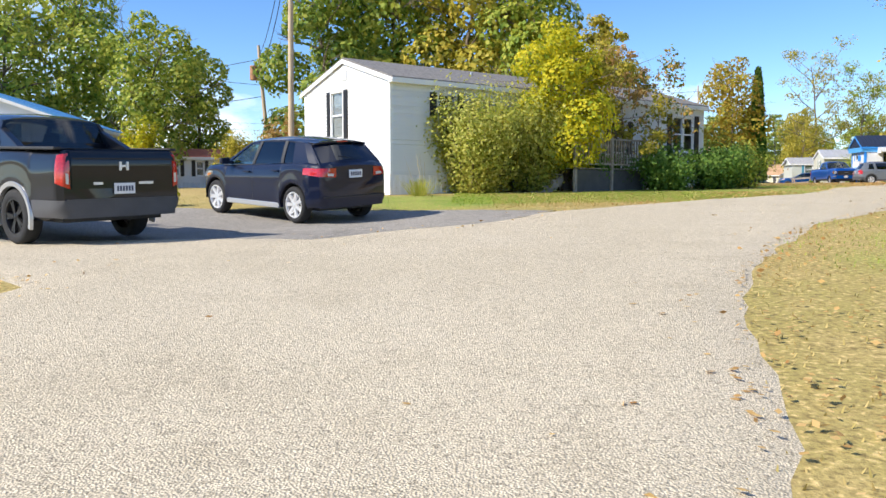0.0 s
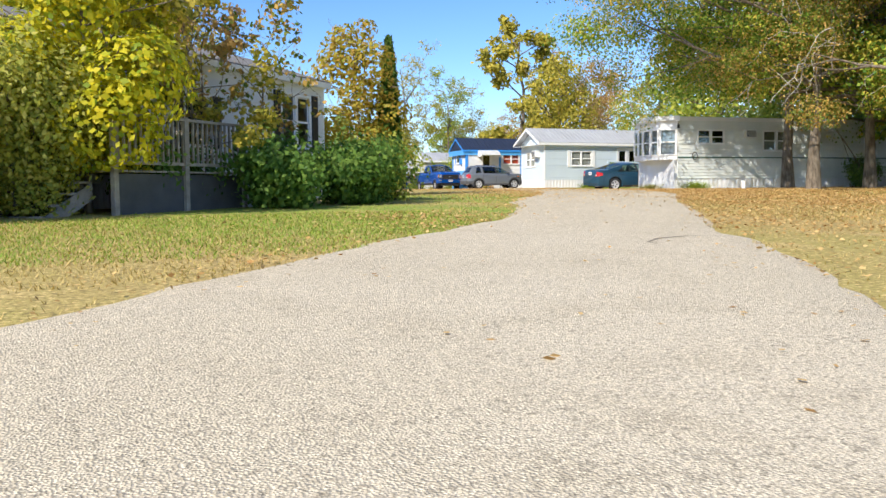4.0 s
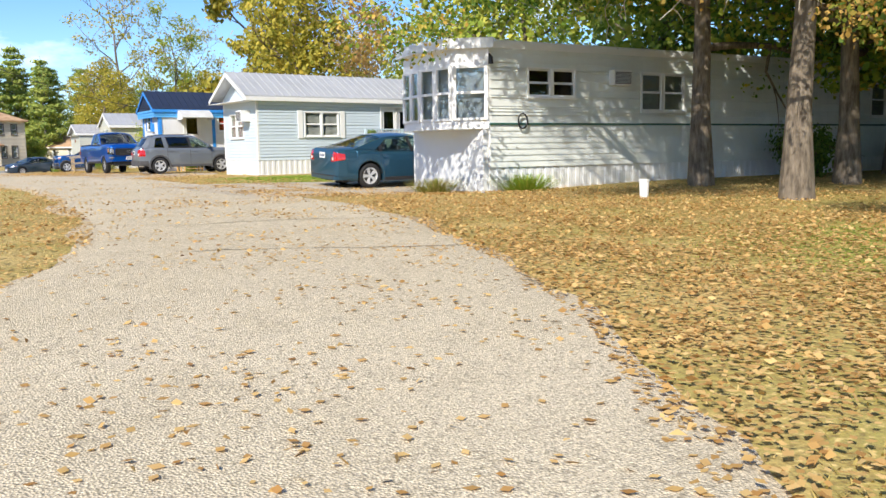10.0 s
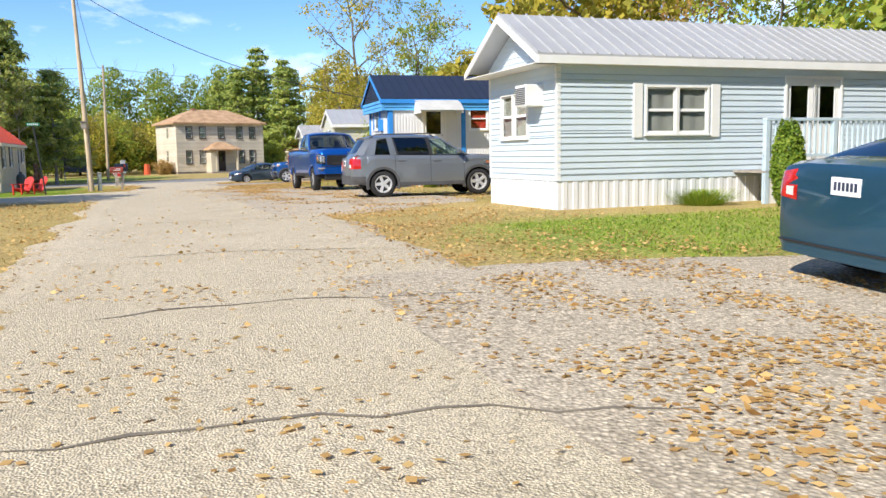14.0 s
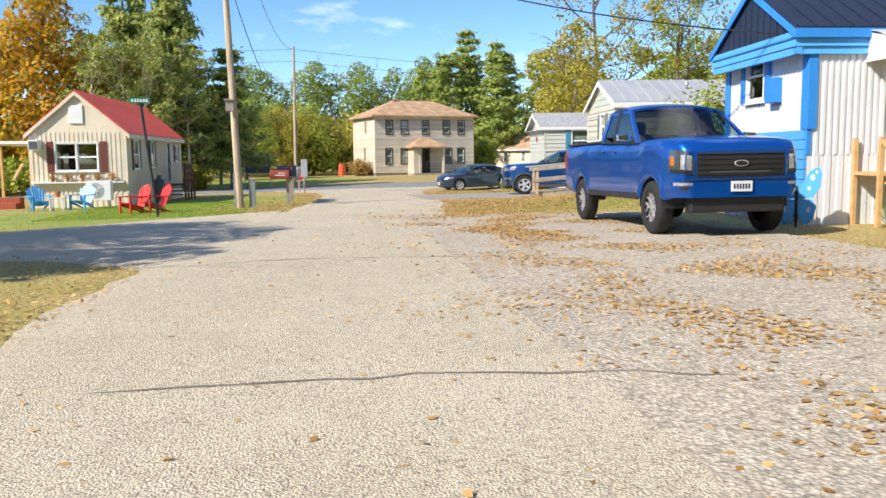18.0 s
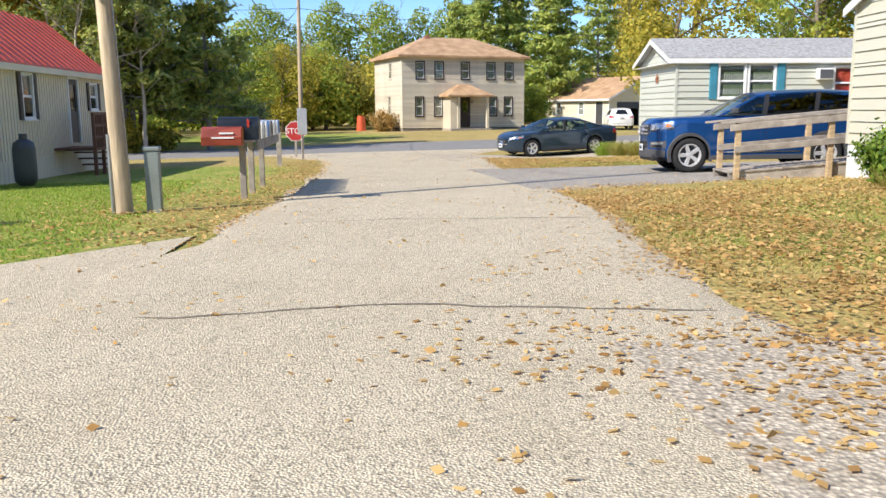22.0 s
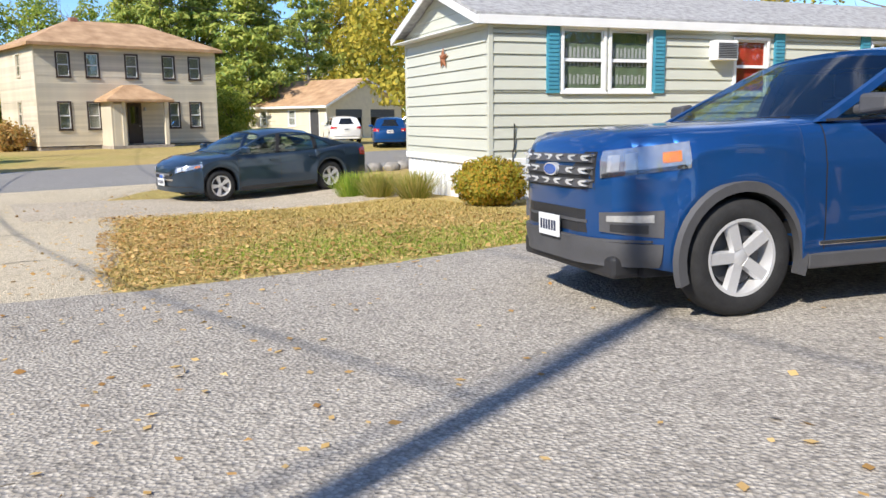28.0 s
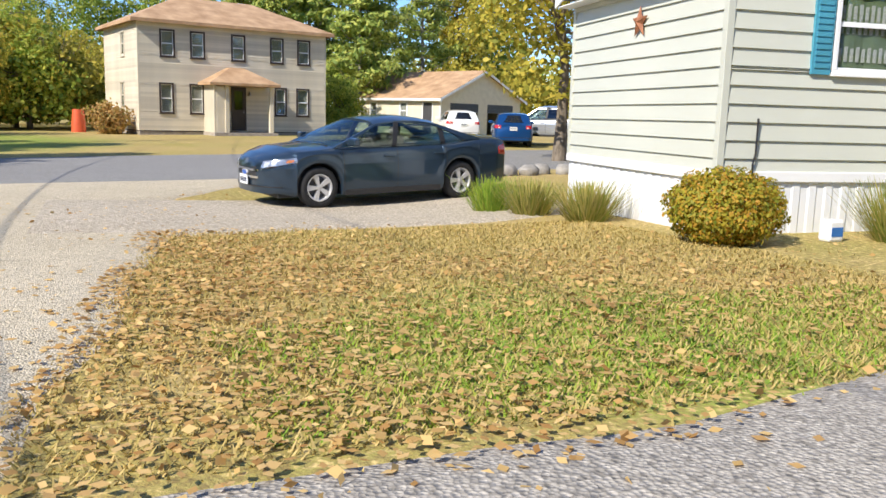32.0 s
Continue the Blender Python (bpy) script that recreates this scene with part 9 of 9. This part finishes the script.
for i in range(5):
    part("grille_ring", Mesh().tube([(-0.08 + (0.06 + i * 0.05) * math.cos(t), -0.165, 0.60 + (0.06 + i * 0.05) * math.sin(t)) for t in (k * 2 * math.pi / 20 for k in range(21))], 0.008, 4, False), GREYPLASTIC, hp)
for s in (-0.3, 0.3):
    part("leg", Mesh().box((s - 0.03, -0.14, -0.05), (s + 0.03, 0.14, 0.25)), METAL, hp)
pt2 = thing("propane_tank", "dark upright gas tank beside the trailer", "gas tank", on_ground(21.05, 92.9) @ Matrix.Scale(0.92, 4))
part("tank", lathe([(0.001, 0.0), (0.16, 0.02), (0.24, 0.12), (0.25, 0.3), (0.25, 0.85), (0.22, 1.0), (0.10, 1.08), (0.001, 1.09)], 18), mat("grey_tank_paint", (0.06, 0.065, 0.07), 0.4), pt2, at=pose(0, 0, 0, 90, 0, 0), smooth=50)
part("valve_guard", Mesh().tube([(0, 0, 1.05), (0, 0, 1.2)], 0.09, 10), MATS["grey_tank_paint"], pt2)
rk = thing("low_table", "low white garden table between the chairs", "table", on_ground(18.3, 89.0))
part("top", Mesh().box((-0.25, -0.25, 0.40), (0.25, 0.25, 0.43)), TRIM, rk, bevel=0.008)
for x, y in ((-0.2, -0.2), (0.2, -0.2), (0.2, 0.2), (-0.2, 0.2)):
    part("leg", Mesh().box((x - 0.02, y - 0.02, 0), (x + 0.02, y + 0.02, 0.4)), TRIM, rk)
pot = thing("terracotta_pot", "terracotta pot on the low table", "pot", on_ground(18.3, 89.0, 0, 0.43))
part("pot", Mesh().tube([(0, 0, 0), (0, 0, 0.2)], [0.08, 0.12], 12), mat("terracotta", (0.45, 0.18, 0.08), 0.8), pot)
# planters along the front ledge
for i in range(5):
    f = thing("hanging_pot", "small flower pot hung under the window", "flower pot", YL_M @ pose(-0.16, 0.5 + i * 0.52, 0.92), "flower pots")
    part("pot", Mesh().tube([(0, 0, 0), (0, 0, 0.14)], [0.05, 0.075], 10), MATS["terracotta"], f)
    rngp = np.random.default_rng(900 + i)
    v, q = leaf_cards(rngp, rngp.normal(size=(90, 3)) * np.array([0.06, 0.06, 0.06]) + np.array([0, 0, 0.2]), 0.05)
    part("foliage", quick_mesh("foliage", v, q, RUSSET), RUSSET, f)
ledge = part("ledge", Mesh().box((-0.22, 0.1, 0.86), (0.0, 3.3, 0.91)), TRIM, [o for o in bpy.data.objects if o.name.startswith("mobile_home") and "red metal roof" in o.get("label", "")][0], bevel=0.008)
# side steps with dark rails
ss = thing("side_steps", "dark brown wooden side steps with railings", "steps", YL_M @ pose(5.3, -1.05, 0))
part("landing", Mesh().box((0, 0, 0.55), (1.4, 1.2, 0.62)), DECKWOOD, ss, bevel=0.006)
for i in range(3):
    part("stair_tread", Mesh().box((1.42 + i * 0.27, 0.1, 0.42 - i * 0.18), (1.68 + i * 0.27, 1.1, 0.46 - i * 0.18)), DECKWOOD, ss, bevel=0.005)
for x in (0.04, 0.7, 1.36, 2.1):
    part("post", Mesh().box((x - 0.04, 0.0, -0.2), (x + 0.04, 0.08, 1.5 - max(0, x - 1.36) * 0.7)), DECKWOOD, ss, bevel=0.006)
for z in (0.85, 1.15, 1.45):
    part("rail", Mesh().prism([(0, z), (1.36, z), (2.1, z - 0.5), (2.1, z - 0.43), (1.36, z + 0.07), (0, z + 0.07)], "y", 0.01, 0.06), DECKWOOD, ss)
balk = Mesh().box((-0.018, 0.015, 0.62), (0.018, 0.055, 1.46)).data("baluster", DECKWOOD)
for i in range(10):
    part("baluster", balk, DECKWOOD, ss, at=pose(0.1 + i * 0.135, 0, 0))
pw = thing("porch_lean_to", "reddish lean-to porch at the trailer's far side", "porch", YL_M @ pose(0.5, 3.4, 0))
part("roof", Mesh().box((-0.2, 0, 2.3), (6, 2.4, 2.4)), TRIM, pw)
for x in (-0.1, 2.8, 5.8):
    part("post", Mesh().box((x - 0.05, 2.2, -0.2), (x + 0.05, 2.3, 2.3)), PINE_NEW, pw, bevel=0.006)
part("steps", Mesh().box((-0.9, 0.4, -0.1), (-0.5, 1.6, 0.18)).box((-0.5, 0.4, -0.1), (-0.1, 1.6, 0.36)), mat("red_brown_stain", (0.35, 0.08, 0.04), 0.7), pw, bevel=0.006)
part("rail", Mesh().prism([(-0.9, 1.0), (-0.1, 1.5), (-0.1, 1.6), (-0.9, 1.1)], "y", 0.35, 0.42), PINE_NEW, pw)

# sandwich board
sb = thing("sandwich_board", "white folding sign board with dark lettering bars on the grass", "sign board", on_ground(20.85, 70.6, -12))
for s, tilt in ((-1, 14), (1, -14)):
    b = part("board", Mesh().box((-0.42, -0.012, 0), (0.42, 0.012, 1.05)), MATS["sign_white"], sb, at=pose(0, s * 0.26, 0, -tilt, 0, 0), bevel=0.008)
    if s == -1:
        for i in range(5):
            for k in range(4 - i % 2):
                part("letter_bar", Mesh().box((-0.36 + k * 0.19, -0.017, 0.86 - i * 0.17), (-0.22 + k * 0.19, -0.012, 0.94 - i * 0.17)), INK, b)

# ---- ramp with hand rails ----
rp = thing("wooden_ramp", "weathered wooden access ramp with hand rails", "ramp", pose(34.72, 88.54, gz(35, 89) + 0.05, 0, 0, -10))
sl = 0.085
for i in range(34):
    x = 0.0 + i * 0.145
    z = 0.13 + x * sl
    part("ramp_board", Mesh().box((x, 0.0, z - 0.035), (x + 0.135, 0.95, z)), GREYWOOD, rp, bevel=0.004)
for y in (0.03, 0.88):
    part("stringer", Mesh().prism([(0, -0.1), (4.95, -0.1), (4.95, 0.10 + 4.95 * sl), (0, 0.10)], "y", y, y + 0.04), GREYWOOD, rp)
for y in (-0.05, 0.93):
    for x in (0.12, 1.85, 3.5, 4.85):
        part("post", Mesh().box((x - 0.05, y - 0.045, -0.15), (x + 0.05, y + 0.045, 1.02 + x * sl)), WOOD, rp, bevel=0.008)
    s = 0.06 if y > 0 else -0.06
    part("top_rail", Mesh().prism([(-0.18, 1.01), (5.0, 1.03 + 5 * sl), (5.0, 1.07 + 5 * sl), (-0.18, 1.05)], "y", y - 0.08, y + 0.08), GREYWOOD, rp, bevel=0.008)
    part("side_rail", Mesh().prism([(-0.05, 0.88), (5.0, 0.90 + 5 * sl), (5.0, 1.02 + 5 * sl), (-0.05, 1.0)], "y", y - 0.045 - 0.038, y - 0.045), GREYWOOD, rp, bevel=0.008)
    part("mid_rail", Mesh().prism([(0.05, 0.48), (5.0, 0.48 + 5 * sl), (5.0, 0.60 + 5 * sl), (0.05, 0.60)], "y", y - 0.045 - 0.038, y - 0.045), GREYWOOD, rp, bevel=0.008)

# steps of the bright blue trailer
bs = thing("entry_steps", "new pine entry steps with hand rails", "steps", DB_M @ pose(0.80, -0.86, 0.12) @ Matrix.Scale(0.76, 4))
part("landing", Mesh().box((0, 0, 0.62), (1.3, 1.1, 0.70)), PINE_NEW, bs, bevel=0.006)
for i in range(5):
    part("stair_tread", Mesh().box((0.1, -0.28 - i * 0.27, 0.45 - i * 0.19), (1.2, -0.02 - i * 0.27, 0.49 - i * 0.19)), PINE_NEW, bs, bevel=0.006)
for x in (0.04, 1.26):
    for y in (0.05, 1.05):
        part("post", Mesh().box((x - 0.05, y - 0.05, -1.1), (x + 0.05, y + 0.05, 1.45)), PINE_NEW, bs, bevel=0.006)
    part("post", Mesh().box((x - 0.05, -0.85, -1.1), (x + 0.05, -0.75, 0.85)), PINE_NEW, bs, bevel=0.006)
    part("rail", Mesh().prism([(-0.9, 0.75), (0.1, 1.37), (0.1, 1.46), (-0.9, 0.84)], "x", x - 0.03, x + 0.03), PINE_NEW, bs, bevel=0.006)
PALE_WING = mat("pale_wing_paint", (0.55, 0.72, 0.85), 0.5)
bf = thing("butterfly_ornament", "blue painted butterfly garden ornament", "ornament", on_ground(34.02, 71.80, -38) @ Matrix.Scale(1.0, 4))
part("stake", Mesh().box((-0.02, -0.01, -0.2), (0.02, 0.01, 0.7)), PLASTIC, bf)
for s in (1, -1):
    part("upper_wing", Mesh().prism([(0, 0.48), (s * 0.06, 0.70), (s * 0.20, 0.95), (s * 0.33, 1.02), (s * 0.38, 0.90), (s * 0.36, 0.68), (s * 0.25, 0.50)], "y", -0.012, 0.012), mat("bright_sky_blue", (0.10, 0.42, 0.78), 0.4), bf)
    part("lower_wing", Mesh().prism([(0, 0.46), (s * 0.24, 0.48), (s * 0.31, 0.36), (s * 0.27, 0.16), (s * 0.18, 0.04), (s * 0.10, 0.08), (0, 0.28)], "y", -0.012, 0.012), MATS["bright_sky_blue"], bf)
    for x, z, k in ((0.24, 0.84, 0.055), (0.19, 0.66, 0.04), (0.19, 0.30, 0.05), (0.30, 0.93, 0.03)):
        part("wing_spot", Mesh().prism([(s * (x + k * 0.7 * math.cos(a)), z + k * math.sin(a)) for a in (i * math.pi / 4 for i in range(8))], "y", -0.018, 0.018), PALE_WING, bf, "pale wing spot")
part("body", Mesh().tube([(0, 0, 0.1), (0, 0, 0.62)], 0.03, 8), PLASTIC, bf, "dark insect body")
dp = thing("deck", "pale blue railed deck between the trailers", "deck", pose(31.50, 55.85, 1.55, 0, 0, -5) @ pose(4.0, -0.95, 0))
for i in range(34):
    part("deck_board", Mesh().box((i * 0.15, 0, 0.60), (i * 0.15 + 0.14, 0.93, 0.64)), GREYWOOD, dp)
RAILB = mat("pale_blue_rail", (0.50, 0.62, 0.72), 0.5)
part("hand_rail", Mesh().box((0, 0, 1.60), (5.1, 0.12, 1.66)), RAILB, dp, bevel=0.006)
part("low_rail", Mesh().box((0, 0.03, 0.90), (5.1, 0.08, 0.96)), RAILB, dp, bevel=0.006)
for x in (0.05, 1.7, 3.4, 5.05):
    part("post", Mesh().box((x - 0.05, 0.0, -0.3), (x + 0.05, 0.10, 1.62)), RAILB, dp, bevel=0.006)
bal2 = Mesh().box((-0.018, 0.03, 0.94), (0.018, 0.075, 1.61)).data("baluster", RAILB)
for i in range(36):
    part("baluster", bal2, RAILB, dp, at=pose(0.14 + i * 0.137, 0, 0))
part("lattice", Mesh().box((0, 0.02, -0.1), (5.1, 0.04, 0.58)), TRIM, dp)

# small things
bk = thing("bucket", "white plastic bucket on the leaves", "bucket", on_ground(29.5, 37.45))
part("pail", Mesh().tube([(0, 0, 0), (0, 0, 0.34)], [0.075, 0.095], 16), TRIM, bk)
part("rim", Mesh().tube([(0, 0, 0.32), (0, 0, 0.36)], 0.10, 16), TRIM, bk)
wr = thing("wreath", "dark oval wreath hung on the pale trailer wall", "wreath", BAY_M @ pose(0.88, -0.10, 1.48))
part("ring", Mesh().tube([(0.13 * math.cos(t), 0, 0.17 * math.sin(t)) for t in (i * 2 * math.pi / 24 for i in range(25))], 0.020, 8, False), PLASTIC, wr)
sr = thing("star_ornament", "rusty metal barn star on the trailer's end wall", "wall star", WT_M @ pose(-0.05, 1.95, 2.46))
pts = [(0.22 * (1 if i % 2 == 0 else 0.42) * math.sin(i * math.pi / 5), 0.22 * (1 if i % 2 == 0 else 0.42) * math.cos(i * math.pi / 5)) for i in range(10)]
me = Mesh().add([(0.0, y, z) for y, z in pts] + [(-0.06, 0, 0), (0.015, 0, 0)], [(i, (i + 1) % 10, 10) for i in range(10)] + [((i + 1) % 10, i, 11) for i in range(10)])
part("star", me, mat("rusty_star", (0.28, 0.11, 0.05), 0.6, 0.3, var=0.3, scale=12), sr)
cd = new("wall_cable", Mesh().tube([(0.42, -0.05, 0.45), (0.41, -0.055, 0.75), (0.44, -0.05, 0.85), (0.44, -0.05, 1.25)], 0.012, 6).data("wall_cable", PLASTIC))
cd.matrix_basis = WT_M.copy()
tagged(cd, "thin dark cable running up the trailer wall", "cable")
bx = thing("garden_jug", "white plastic jug with a blue label in the grass", "jug", on_ground(39.55, 98.45))
part("jug", Mesh().box((-0.11, -0.08, 0), (0.11, 0.08, 0.24)), TRIM, bx, bevel=0.03)
part("label", Mesh().box((-0.08, -0.084, 0.06), (0.08, -0.078, 0.16)), mat("blue_label", (0.03, 0.15, 0.45), 0.5), bx)
ob = thing("orange_drum", "orange plastic traffic drum on the grass", "drum", on_ground(31.6, 138.4))
part("drum", Mesh().tube([(0, 0, 0), (0, 0, 0.4), (0, 0, 0.8), (0, 0, 1.15)], [0.36, 0.34, 0.31, 0.27], 14), mat("orange_plastic", (0.62, 0.10, 0.035), 0.5, var=0.15), ob, smooth=40)
for i in range(7):
    rng = np.random.default_rng(400 + i)
    s = Mesh()
    vs = [(math.cos(a) * math.cos(b) * (0.28 + rng.uniform(-0.05, 0.06)), math.sin(a) * math.cos(b) * (0.24 + rng.uniform(-0.05, 0.06)), math.sin(b) * 0.20) for b in (-1.2, -0.5, 0.3, 1.0) for a in (k * 2 * math.pi / 8 for k in range(8))]
    s.add(vs, [(j * 8 + k, j * 8 + (k + 1) % 8, (j + 1) * 8 + (k + 1) % 8, (j + 1) * 8 + k) for j in range(3) for k in range(8)] + [tuple(range(7, -1, -1)), tuple(range(24, 32))])
    ro = new("garden_rock", s.data("garden_rock", mat("grey_stone", (0.30, 0.28, 0.25), 0.9, var=0.3, scale=6, bump=0.6), 60))
    ro.matrix_basis = on_ground(40.2 + i * 0.55, 109.2 + 0.12 * i + rng.uniform(-0.2, 0.2), rng.uniform(0, 360), 0.08)
    tagged(ro, "rough grey stone beside the drive", "rock", "row of garden stones")
fp = thing("flower_tub", "dark tub of yellow flowers at the drive's edge", "flower tub", on_ground(-6.2, 19.3))
part("tub", Mesh().tube([(0, 0, 0), (0, 0, 0.25)], [0.2, 0.26], 14), GREYPLASTIC, fp)
